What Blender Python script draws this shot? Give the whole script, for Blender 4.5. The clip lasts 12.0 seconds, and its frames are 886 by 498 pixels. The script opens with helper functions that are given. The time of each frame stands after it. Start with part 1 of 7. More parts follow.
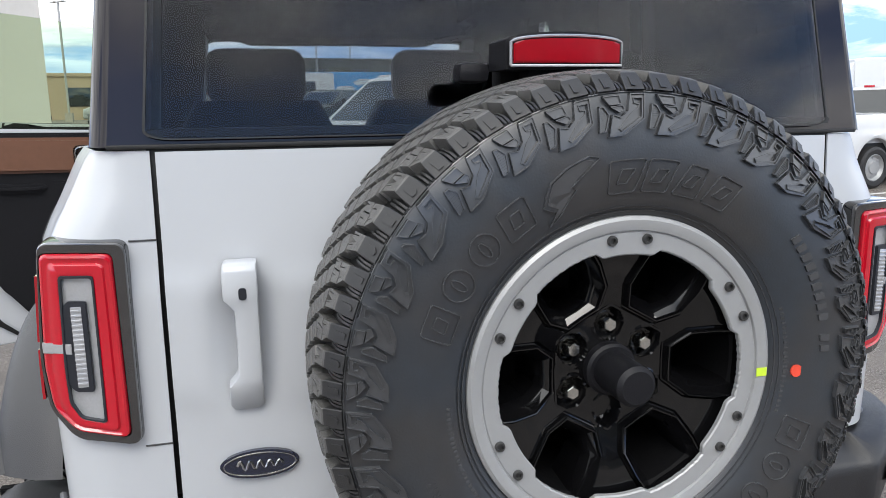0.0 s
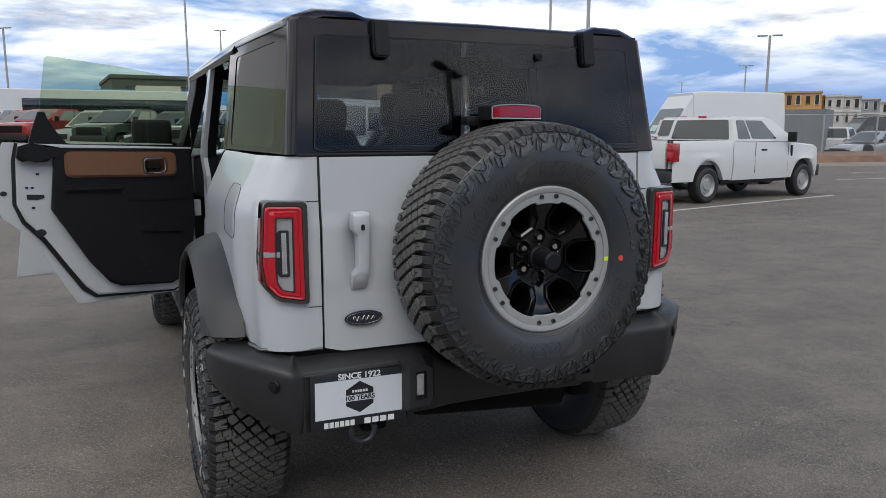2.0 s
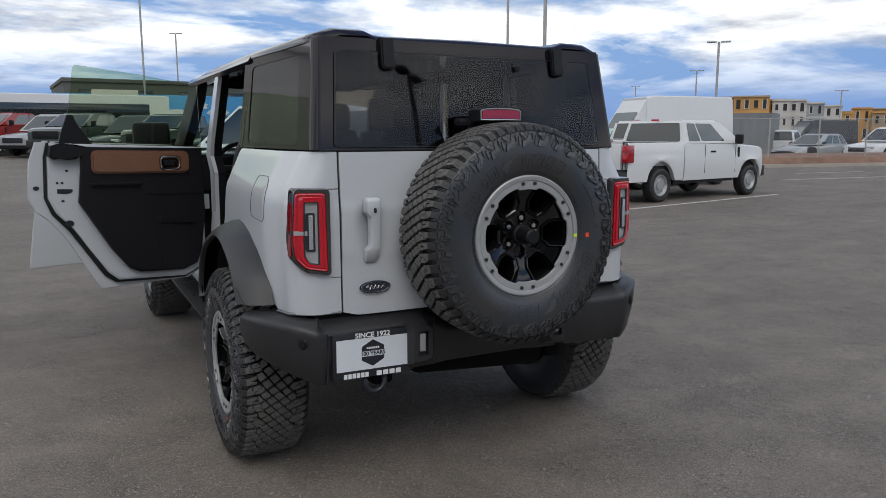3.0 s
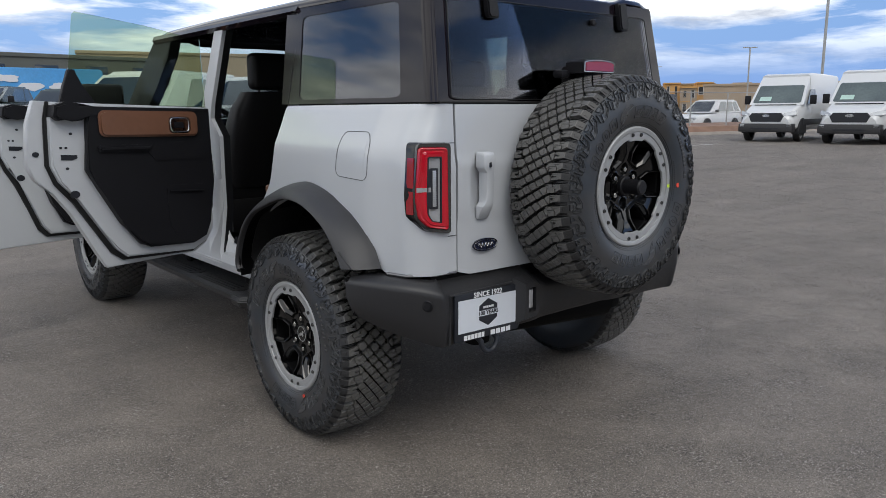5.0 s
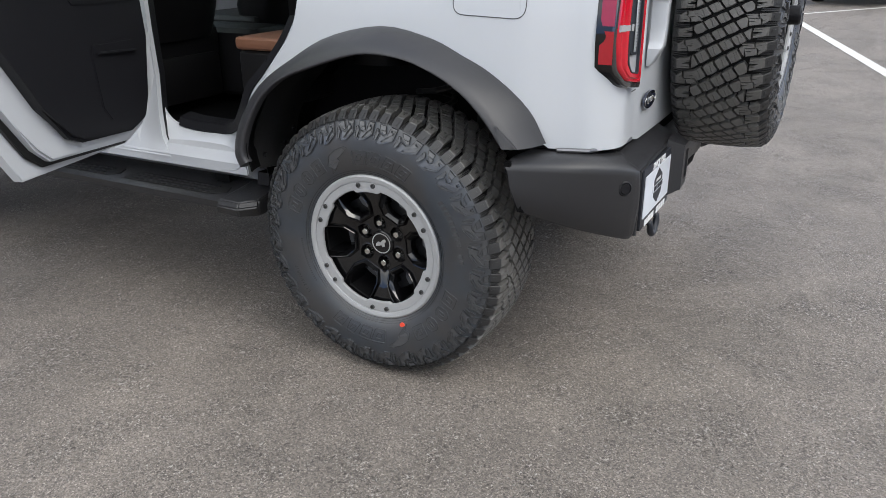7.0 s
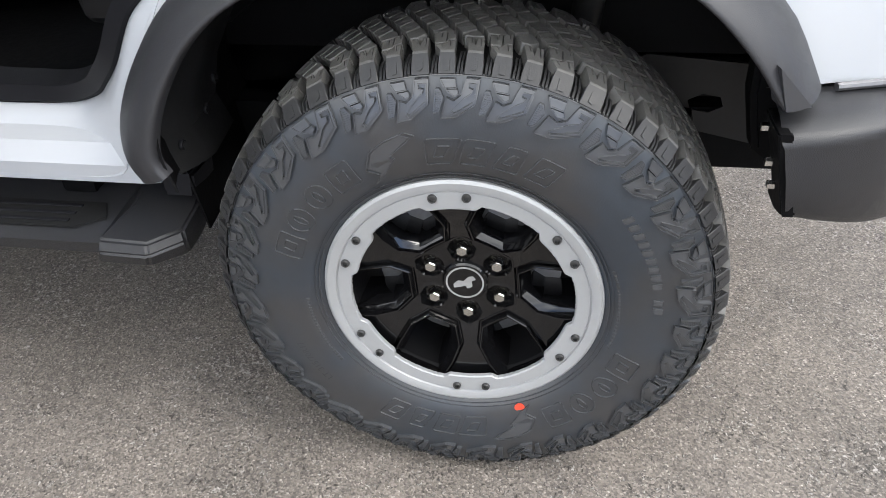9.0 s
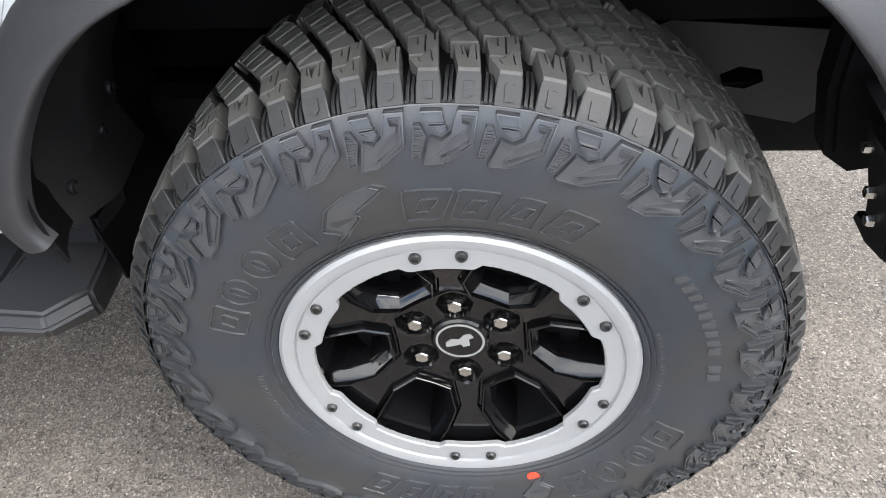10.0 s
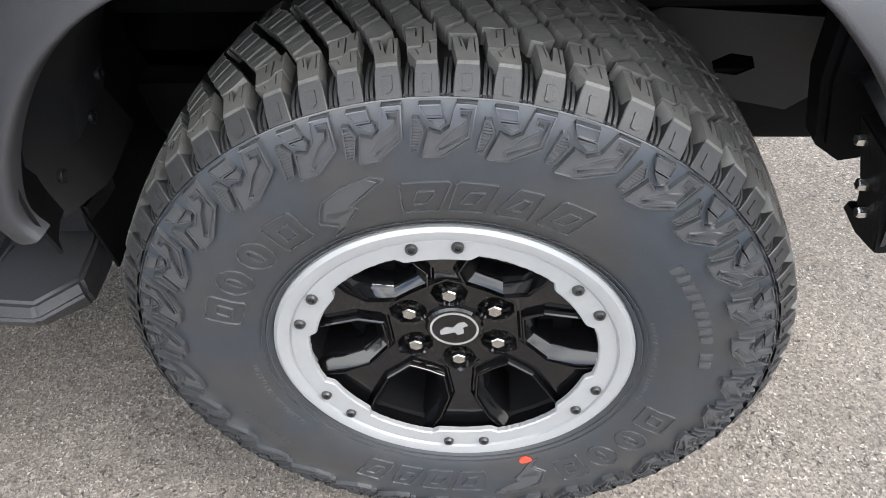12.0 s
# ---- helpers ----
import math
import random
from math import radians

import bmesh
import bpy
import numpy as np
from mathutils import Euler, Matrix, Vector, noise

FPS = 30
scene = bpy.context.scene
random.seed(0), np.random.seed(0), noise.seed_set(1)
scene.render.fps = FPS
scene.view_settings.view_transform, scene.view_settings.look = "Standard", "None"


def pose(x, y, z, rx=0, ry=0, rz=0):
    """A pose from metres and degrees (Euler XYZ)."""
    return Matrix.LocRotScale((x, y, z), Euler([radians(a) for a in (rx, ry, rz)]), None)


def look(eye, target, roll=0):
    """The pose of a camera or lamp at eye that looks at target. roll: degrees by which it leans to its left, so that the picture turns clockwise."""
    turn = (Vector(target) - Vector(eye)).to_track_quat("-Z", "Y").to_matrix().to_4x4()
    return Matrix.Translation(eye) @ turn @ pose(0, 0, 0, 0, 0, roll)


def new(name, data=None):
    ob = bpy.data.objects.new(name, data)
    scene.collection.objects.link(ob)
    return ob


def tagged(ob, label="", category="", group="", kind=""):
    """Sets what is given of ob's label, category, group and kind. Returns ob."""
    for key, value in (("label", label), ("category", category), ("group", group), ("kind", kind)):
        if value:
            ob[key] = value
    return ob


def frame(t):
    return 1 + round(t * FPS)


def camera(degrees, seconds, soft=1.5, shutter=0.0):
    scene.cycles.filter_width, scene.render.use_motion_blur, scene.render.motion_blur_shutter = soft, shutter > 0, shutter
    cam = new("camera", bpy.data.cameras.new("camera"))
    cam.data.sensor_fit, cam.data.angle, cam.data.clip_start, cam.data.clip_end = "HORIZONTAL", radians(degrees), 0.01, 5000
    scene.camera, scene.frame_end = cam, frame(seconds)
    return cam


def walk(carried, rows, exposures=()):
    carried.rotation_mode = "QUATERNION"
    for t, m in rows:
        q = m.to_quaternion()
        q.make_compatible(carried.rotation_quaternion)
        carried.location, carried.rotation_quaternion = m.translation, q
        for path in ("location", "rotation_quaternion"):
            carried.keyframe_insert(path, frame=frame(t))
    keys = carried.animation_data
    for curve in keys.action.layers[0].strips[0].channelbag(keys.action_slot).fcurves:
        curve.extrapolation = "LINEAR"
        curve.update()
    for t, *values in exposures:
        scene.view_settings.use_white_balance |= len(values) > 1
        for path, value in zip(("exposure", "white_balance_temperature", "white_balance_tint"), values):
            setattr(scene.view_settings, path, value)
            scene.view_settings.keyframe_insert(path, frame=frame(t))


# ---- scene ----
cam = camera(61.9, 12.0, soft=0.5)
PATH = [
    (0, (-0.462, -1.85, 1.422), (0.025, 0.055, 1.053), -0.8),
    (0.5, (-0.604, -2.097, 1.42), (-0.012, -0.221, 1.056), -0.4),
    (1, (-0.837, -2.349, 1.435), (-0.17, -0.496, 1.086), -0.3),
    (1.5, (-1.001, -2.631, 1.434), (-0.265, -0.801, 1.103), 0.0),
    (2, (-1.194, -2.885, 1.445), (-0.384, -1.084, 1.13), -0.0),
    (2.5, (-1.414, -3.078, 1.445), (-0.542, -1.305, 1.137), -0.1),
    (3, (-1.527, -3.26, 1.428), (-0.617, -1.506, 1.123), -0.1),
    (3.2, (-1.583, -3.315, 1.426), (-0.66, -1.568, 1.123), -0.2),
    (3.6, (-1.711, -3.356, 1.413), (-0.743, -1.630, 1.115), -0.2),
    (4, (-1.883, -3.244, 1.398), (-0.844, -1.554, 1.102), -0.2),
    (4.4, (-2.071, -3.033, 1.382), (-0.945, -1.402, 1.073), -0.2),
    (4.8, (-2.246, -2.778, 1.366), (-1.026, -1.232, 1.019), -0.2),
    (5, (-2.343, -2.647, 1.348), (-1.079, -1.143, 0.977), -0.4),
    (5.5, (-2.526, -2.325, 1.34), (-1.139, -0.955, 0.896), -0.2),
    (6, (-2.638, -1.926, 1.329), (-1.142, -0.706, 0.807), -0.2),
    (6.5, (-2.74, -1.551, 1.302), (-1.161, -0.499, 0.671), -0.4),
    (7, (-2.638, -1.16, 1.271), (-1.012, -0.279, 0.51), -0.8),
    (7.2, (-2.609, -0.978, 1.299), (-0.968, -0.204, 0.458), -1.0),
    (7.6, (-2.494, -0.682, 1.288), (-0.828, -0.056, 0.348), -1.3),
    (8, (-2.320, -0.450, 1.265), (-0.652, 0.051, 0.254), -1.6),
    (8.4, (-2.122, -0.285, 1.238), (-0.471, 0.115, 0.167), -1.9),
    (8.8, (-1.932, -0.19, 1.214), (-0.32, 0.136, 0.076), -2.4),
    (9, (-1.855, -0.136, 1.206), (-0.257, 0.147, 0.036), -2.6),
    (9.5, (-1.627, -0.085, 1.181), (-0.1, 0.135, -0.091), -3.5),
    (10, (-1.527, -0.066, 1.177), (-0.056, 0.118, -0.165), -4.3),
    (10.5, (-1.522, -0.049, 1.184), (-0.067, 0.114, -0.178), -4.2),
    (11, (-1.524, -0.045, 1.185), (-0.078, 0.103, -0.188), -3.8),
    (11.5, (-1.521, -0.048, 1.19), (-0.087, 0.095, -0.197), -3.7),
    (12, (-1.518, -0.052, 1.19), (-0.087, 0.087, -0.201), -3.3),
]
EXPOSURE = [(0.0, 0.98), (0.2, 0.9), (0.5, 0.76), (1.0, 0.54), (1.5, 0.28), (2.5, -0.10), (3.2, -0.10), (4.8, -0.06), (5.0, 0.14), (5.5, 0.72), (6.0, 0.9), (6.5, 0.88), (7.2, 1.0), (9.0, 1.6), (9.5, 1.8), (10.0, 1.95), (12.0, 2.0)]
walk(cam, [(t, look(eye, target, roll)) for t, eye, target, roll in PATH], EXPOSURE)

# ---- light ----
SUN_ELEV, SUN_TURN = 48.0, 197.0
world = bpy.data.worlds.new("sky")
scene.world = world
world.use_nodes = True
wn, wl = world.node_tree.nodes, world.node_tree.links
wn.clear()


def wnode(kind, **values):
    node = wn.new(kind)
    for key, value in values.items():
        node.inputs[key].default_value = value
    return node


def wmath(op, a, b=None):
    node = wn.new("ShaderNodeMath")
    node.operation = op
    for k, v in enumerate((a, b)):
        if v is None:
            continue
        if isinstance(v, (int, float)):
            node.inputs[k].default_value = v
        else:
            wl.new(v, node.inputs[k])
    return node.outputs[0]


def wramp(fac, stops):
    node = wn.new("ShaderNodeValToRGB")
    while len(node.color_ramp.elements) < len(stops):
        node.color_ramp.elements.new(0.5)
    for el, (pos, col) in zip(node.color_ramp.elements, stops):
        el.position, el.color = pos, (*col, 1)
    wl.new(fac, node.inputs[0])
    return node.outputs[0]


def wmix(fac, a, b, blend="MIX"):
    node = wn.new("ShaderNodeMix")
    node.data_type, node.blend_type = "RGBA", blend
    for sock, v in ((node.inputs[0], fac), (node.inputs[6], a), (node.inputs[7], b)):
        if isinstance(v, (int, float)):
            sock.default_value = v
        elif isinstance(v, tuple):
            sock.default_value = (*v, 1)
        else:
            wl.new(v, sock)
    return node.outputs[2]


sky = wn.new("ShaderNodeTexSky")
sky.sky_type, sky.sun_disc = "NISHITA", False
sky.sun_elevation, sky.sun_rotation = radians(SUN_ELEV), radians(SUN_TURN)
sky.air_density, sky.dust_density, sky.ozone_density = 1.0, 0.6, 2.0
coord = wn.new("ShaderNodeTexCoord")
split = wn.new("ShaderNodeSeparateXYZ")
wl.new(coord.outputs["Generated"], split.inputs[0])
height = wmath("MAXIMUM", split.outputs[2], 0.0)
spread = wmath("ADD", height, 0.10)
plane = wn.new("ShaderNodeCombineXYZ")
wl.new(wmath("DIVIDE", split.outputs[0], spread), plane.inputs[0])
wl.new(wmath("DIVIDE", split.outputs[1], spread), plane.inputs[1])
clouds = wnode("ShaderNodeTexNoise", Scale=0.62, Detail=9.0, Roughness=0.58, Distortion=0.35)
wl.new(plane.outputs[0], clouds.inputs["Vector"])
shade = wnode("ShaderNodeTexNoise", Scale=1.3, Detail=6.0, Roughness=0.6)
wl.new(plane.outputs[0], shade.inputs["Vector"])
west = wmath("MULTIPLY", wmath("MAXIMUM", wmath("MULTIPLY", split.outputs[0], -1.0), 0.0), 0.12)
cover = wramp(wmath("ADD", clouds.outputs[0], west), [(0.43, (0, 0, 0)), (0.54, (1, 1, 1))])
body = wramp(shade.outputs[0], [(0.34, (4.9, 5.2, 5.8)), (0.56, (11.8, 12.0, 12.1))])
deep = wmix(wramp(height, [(0.0, (0.92,) * 3), (0.30, (0.25,) * 3)]), sky.outputs[0], (1.3, 2.8, 6.6))
low = wramp(height, [(0.04, (0.05,) * 3), (0.12, (1.0,) * 3)])
seen_sky = wmix(wmath("MULTIPLY", cover, low), deep, body)
background = wnode("ShaderNodeBackground", Strength=0.115)
wl.new(seen_sky, background.inputs[0])
wl.new(background.outputs[0], wn.new("ShaderNodeOutputWorld").inputs[0])

sun = new("sun", bpy.data.lights.new("sun", "SUN"))
sun.data.energy, sun.data.angle, sun.data.color = 0.9, radians(30), (1.0, 0.96, 0.90)
sun.matrix_world = look((0, 0, 30), (30 * math.cos(radians(SUN_ELEV)) * 0.30, 30 * math.cos(radians(SUN_ELEV)) * 0.954, 30 - 30 * math.sin(radians(SUN_ELEV))))

# ---- materials ----


def material(name, color, rough=0.5, metal=0.0, vary=0.15, scale=6.0, bump=0.0, bump_scale=60.0, coat=0.0, coarse=0.6, spec=0.5, random_tint=0.0, rough_vary=0.15):
    """A Principled surface with colour change at two scales, uneven gloss and fine relief."""
    m = bpy.data.materials.new(name)
    m.use_nodes = True
    nt = m.node_tree
    p = nt.nodes["Principled BSDF"]
    tc = nt.nodes.new("ShaderNodeTexCoord")

    def noise_at(s, detail=4.0):
        n = nt.nodes.new("ShaderNodeTexNoise")
        n.inputs["Scale"].default_value, n.inputs["Detail"].default_value = s, detail
        nt.links.new(tc.outputs["Object"], n.inputs["Vector"])
        return n.outputs[0]

    big, small = noise_at(scale * coarse, 3.0), noise_at(scale * 9, 5.0)
    add = nt.nodes.new("ShaderNodeMath")
    add.operation = "MULTIPLY_ADD"
    nt.links.new(big, add.inputs[0])
    add.inputs[1].default_value = 0.6
    mul = nt.nodes.new("ShaderNodeMath")
    mul.operation = "MULTIPLY"
    nt.links.new(small, mul.inputs[0])
    mul.inputs[1].default_value = 0.4
    nt.links.new(mul.outputs[0], add.inputs[2])
    ramp = nt.nodes.new("ShaderNodeValToRGB")
    lo, hi = ramp.color_ramp.elements
    lo.position, hi.position = 0.3, 0.7
    lo.color = (*[c * (1 - vary) for c in color], 1)
    hi.color = (*[min(1.0, c * (1 + vary)) for c in color], 1)
    nt.links.new(add.outputs[0], ramp.inputs[0])
    out = ramp.outputs[0]
    if random_tint:
        info = nt.nodes.new("ShaderNodeObjectInfo")
        hsv = nt.nodes.new("ShaderNodeHueSaturation")
        rng = nt.nodes.new("ShaderNodeMapRange")
        rng.inputs[3].default_value, rng.inputs[4].default_value = 1 - random_tint, 1 + random_tint
        nt.links.new(info.outputs["Random"], rng.inputs[0])
        nt.links.new(rng.outputs[0], hsv.inputs["Value"])
        nt.links.new(out, hsv.inputs["Color"])
        out = hsv.outputs[0]
    nt.links.new(out, p.inputs["Base Color"])
    rr = nt.nodes.new("ShaderNodeMapRange")
    rr.inputs[3].default_value, rr.inputs[4].default_value = max(0.02, rough * (1 - rough_vary)), min(1.0, rough * (1 + rough_vary))
    nt.links.new(small, rr.inputs[0])
    nt.links.new(rr.outputs[0], p.inputs["Roughness"])
    p.inputs["Metallic"].default_value, p.inputs["Coat Weight"].default_value = metal, coat
    p.inputs["Coat Roughness"].default_value = 0.04
    p.inputs["Specular IOR Level"].default_value = spec
    if bump:
        b = nt.nodes.new("ShaderNodeBump")
        b.inputs["Strength"].default_value, b.inputs["Distance"].default_value = bump, 0.002
        nt.links.new(noise_at(bump_scale, 6.0), b.inputs["Height"])
        nt.links.new(b.outputs[0], p.inputs["Normal"])
    return m


def glass(name, tint, gloss=0.03, ior=1.38):
    m = bpy.data.materials.new(name)
    m.use_nodes = True
    nt = m.node_tree
    nt.nodes.remove(nt.nodes["Principled BSDF"])
    clear, shine, mix, fres = (nt.nodes.new("ShaderNode" + k) for k in ("BsdfTransparent", "BsdfGlossy", "MixShader", "Fresnel"))
    clear.inputs[0].default_value = (*tint, 1)
    shine.inputs["Color"].default_value, shine.inputs["Roughness"].default_value = (0.95, 0.96, 1.0, 1), gloss
    fres.inputs[0].default_value = ior
    for a, b in ((fres.outputs[0], mix.inputs[0]), (clear.outputs[0], mix.inputs[1]), (shine.outputs[0], mix.inputs[2]), (mix.outputs[0], nt.nodes["Material Output"].inputs[0])):
        nt.links.new(a, b)
    return m


def asphalt_material():
    m = bpy.data.materials.new("asphalt")
    m.use_nodes = True
    nt = m.node_tree
    p = nt.nodes["Principled BSDF"]
    tc = nt.nodes.new("ShaderNodeTexCoord")

    def tex(kind, s, **kw):
        n = nt.nodes.new(kind)
        n.inputs["Scale"].default_value = s
        for k, v in kw.items():
            n.inputs[k].default_value = v
        nt.links.new(tc.outputs["Object"], n.inputs["Vector"])
        return n

    def ramp(fac, *stops):
        r = nt.nodes.new("ShaderNodeValToRGB")
        while len(r.color_ramp.elements) < len(stops):
            r.color_ramp.elements.new(0.5)
        for el, (pos, col) in zip(r.color_ramp.elements, stops):
            el.position, el.color = pos, (*col, 1)
        nt.links.new(fac, r.inputs[0])
        return r.outputs[0]

    def mix(fac, a, b, blend="MIX"):
        n = nt.nodes.new("ShaderNodeMix")
        n.data_type, n.blend_type = "RGBA", blend
        for sock, v in ((n.inputs[0], fac), (n.inputs[6], a), (n.inputs[7], b)):
            if isinstance(v, float):
                sock.default_value = v
            elif isinstance(v, tuple):
                sock.default_value = (*v, 1)
            else:
                nt.links.new(v, sock)
        return n.outputs[2]

    def times(a, b, op="MULTIPLY"):
        n = nt.nodes.new("ShaderNodeMath")
        n.operation = op
        for sock, v in zip(n.inputs, (a, b)):
            if isinstance(v, float):
                sock.default_value = v
            else:
                nt.links.new(v, sock)
        return n.outputs[0]

    stone = tex("ShaderNodeTexVoronoi", 260.0)
    tone = ramp(stone.outputs["Color"], (0.0, (0.062, 0.055, 0.049)), (0.42, (0.134, 0.116, 0.100)), (0.80, (0.214, 0.187, 0.162)), (1.0, (0.43, 0.385, 0.34)))
    patch = ramp(tex("ShaderNodeTexNoise", 0.55, Detail=5.0, Roughness=0.6).outputs[0], (0.36, (0.88,) * 3), (0.64, (1.12,) * 3))
    col = mix(1.0, tone, patch, "MULTIPLY")
    stain = ramp(tex("ShaderNodeTexNoise", 2.3, Detail=8.0, Roughness=0.7).outputs[0], (0.38, (0.88,) * 3), (0.56, (1.05,) * 3))
    col = mix(0.8, col, stain, "MULTIPLY")
    # clusters where the binder has worn off: proud pale stones, shade painted dark in the pits between them
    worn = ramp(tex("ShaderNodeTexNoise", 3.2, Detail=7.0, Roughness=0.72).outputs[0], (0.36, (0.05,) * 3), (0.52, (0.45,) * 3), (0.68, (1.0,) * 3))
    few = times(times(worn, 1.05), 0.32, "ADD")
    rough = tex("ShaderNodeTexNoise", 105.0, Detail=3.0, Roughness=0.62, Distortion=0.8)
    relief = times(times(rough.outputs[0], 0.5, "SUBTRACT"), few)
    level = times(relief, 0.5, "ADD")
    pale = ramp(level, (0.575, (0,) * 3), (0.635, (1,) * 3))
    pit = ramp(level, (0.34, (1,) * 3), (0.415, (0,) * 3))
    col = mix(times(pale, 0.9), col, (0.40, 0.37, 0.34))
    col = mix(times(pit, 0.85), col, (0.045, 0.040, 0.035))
    # sweeping tyre marks and dried puddle edges
    warp = nt.nodes.new("ShaderNodeMapping")
    warp.inputs["Rotation"].default_value, warp.inputs["Scale"].default_value = (0, 0, 0.5), (0.35, 2.6, 1.0)
    nt.links.new(tc.outputs["Object"], warp.inputs["Vector"])
    mark = nt.nodes.new("ShaderNodeTexNoise")
    mark.inputs["Scale"].default_value, mark.inputs["Detail"].default_value, mark.inputs["Distortion"].default_value = 0.8, 6.0, 0.6
    nt.links.new(warp.outputs[0], mark.inputs["Vector"])
    col = mix(1.0, col, ramp(mark.outputs[0], (0.38, (0.90,) * 3), (0.55, (1.03,) * 3)), "MULTIPLY")
    nt.links.new(col, p.inputs["Base Color"])
    p.inputs["Roughness"].default_value = 0.82
    b = nt.nodes.new("ShaderNodeBump")
    b.inputs["Strength"].default_value, b.inputs["Distance"].default_value = 0.35, 0.004
    nt.links.new(stone.outputs["Distance"], b.inputs["Height"])
    b2 = nt.nodes.new("ShaderNodeBump")
    b2.inputs["Strength"].default_value, b2.inputs["Distance"].default_value = 0.5, 0.02
    nt.links.new(tex("ShaderNodeTexNoise", 18.0, Detail=6.0).outputs[0], b2.inputs["Height"])
    nt.links.new(b.outputs[0], b2.inputs["Normal"])
    b3 = nt.nodes.new("ShaderNodeBump")
    b3.inputs["Strength"].default_value, b3.inputs["Distance"].default_value = 0.9, 0.006
    nt.links.new(times(pale, pit, "SUBTRACT"), b3.inputs["Height"])
    nt.links.new(b2.outputs[0], b3.inputs["Normal"])
    nt.links.new(b3.outputs[0], p.inputs["Normal"])
    return m


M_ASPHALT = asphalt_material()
M_WHITE = material("white_paint", (0.480, 0.498, 0.525), 0.28, 0.0, 0.012, 1.2, coat=0.5, rough_vary=0.02)
M_BLACKTOP = material("black_hardtop", (0.010, 0.0070, 0.0105), 0.06, 0.0, 0.10, 3.0, spec=0.32, rough_vary=0.03, coat=0.15)
M_BLACKTOP.node_tree.nodes["Principled BSDF"].inputs["Coat IOR"].default_value = 1.5
M_FLARE = material("grey_plastic", (0.028, 0.028, 0.031), 0.46, 0.0, 0.08, 5.0, bump=0.25, bump_scale=700)
M_BUMPER = material("powder_coat", (0.020, 0.020, 0.022), 0.42, 0.0, 0.08, 5.0, bump=0.3, bump_scale=600)
M_RUBBER = material("tyre_rubber", (0.028, 0.030, 0.0345), 0.37, 0.0, 0.20, 5.0, bump=0.10, bump_scale=300, spec=0.7)


def bloom(m, cold, warm, scale):
    """Turns a surface's tone between a cold and a warm cast in wide soft patches, as old rubber has."""
    nt = m.node_tree
    p = nt.nodes["Principled BSDF"]
    source = p.inputs["Base Color"].links[0].from_socket
    n = nt.nodes.new("ShaderNodeTexNoise")
    n.inputs["Scale"].default_value, n.inputs["Detail"].default_value = scale, 4.0
    nt.links.new(nt.nodes["Texture Coordinate"].outputs["Object"], n.inputs["Vector"])
    r = nt.nodes.new("ShaderNodeValToRGB")
    for el, pos, col in zip(r.color_ramp.elements, (0.40, 0.62), (cold, warm)):
        el.position, el.color = pos, (*col, 1)
    nt.links.new(n.outputs[0], r.inputs[0])
    mx = nt.nodes.new("ShaderNodeMix")
    mx.data_type, mx.blend_type = "RGBA", "MULTIPLY"
    mx.inputs[0].default_value = 1.0
    nt.links.new(source, mx.inputs[6])
    nt.links.new(r.outputs[0], mx.inputs[7])
    nt.links.new(mx.outputs[2], p.inputs["Base Color"])


bloom(M_RUBBER, (0.88, 1.02, 1.13), (1.10, 1.02, 0.92), 6.0)
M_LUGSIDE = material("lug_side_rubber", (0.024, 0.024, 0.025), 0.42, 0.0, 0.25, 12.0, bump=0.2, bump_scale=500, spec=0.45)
# Groove floors share the carcass rubber; shade is put into this darker base.
M_GROOVESHADE = material("shaded_groove_rubber", (0.007, 0.007, 0.0072), 0.6, 0.0, 0.25, 12.0, spec=0.12)
M_FARTYRE = material("far_tyre_rubber", (0.014, 0.014, 0.015), 0.6, 0.0, 0.2, 8.0)
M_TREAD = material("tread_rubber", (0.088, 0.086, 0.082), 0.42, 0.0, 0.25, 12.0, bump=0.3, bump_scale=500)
# Raised mouldings: lighter base imitates sky glints along their edges.
M_LETTER = material("lit_relief_rubber", (0.046, 0.048, 0.052), 0.22, 0.0, 0.15, 9.0, spec=0.9)
M_BOLT = material("bolt_steel", (0.075, 0.075, 0.075), 0.34, 0.6, 0.15, 20.0)
M_GLOSS = material("gloss_black", (0.0035, 0.0035, 0.004), 0.06, 0.0, 0.2, 5.0, spec=0.6)
M_GAP = material("panel_gap", (0.05, 0.05, 0.053), 0.7, 0.0, 0.2, 9.0)
M_CHASSIS = material("chassis_paint", (0.014, 0.014, 0.0145), 0.40, 0.0, 0.3, 9.0, bump=0.2, bump_scale=90, spec=0.35)
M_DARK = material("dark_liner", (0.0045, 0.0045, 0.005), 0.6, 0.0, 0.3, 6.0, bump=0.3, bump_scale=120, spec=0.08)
M_SILVER = material("machined_ring", (0.34, 0.345, 0.35), 0.42, 0.30, 0.05, 9.0, bump=0.05, bump_scale=900)
M_CHROME = material("chrome", (0.62, 0.61, 0.58), 0.20, 1.0, 0.06, 9.0)
M_STEEL = material("dark_steel", (0.22, 0.22, 0.23), 0.42, 0.9, 0.2, 14.0)
M_TRIM = material("black_trim", (0.0085, 0.0085, 0.0105), 0.46, 0.0, 0.15, 6.0, bump=0.3, bump_scale=500, spec=0.24)
M_BROWN = material("brown_leather", (0.155, 0.070, 0.040), 0.45, 0.0, 0.12, 5.0, bump=0.25, bump_scale=350)
M_SEAT = material("black_leather", (0.0055, 0.0053, 0.006), 0.48, 0.0, 0.2, 6.0, bump=0.3, bump_scale=300, spec=0.28)
M_SEAL = material("rubber_seal", (0.008, 0.008, 0.008), 0.5, 0.0, 0.2, 10.0)
M_RED = material("red_lens", (0.46, 0.003, 0.016), 0.08, 0.0, 0.08, 10.0, coat=1.0)
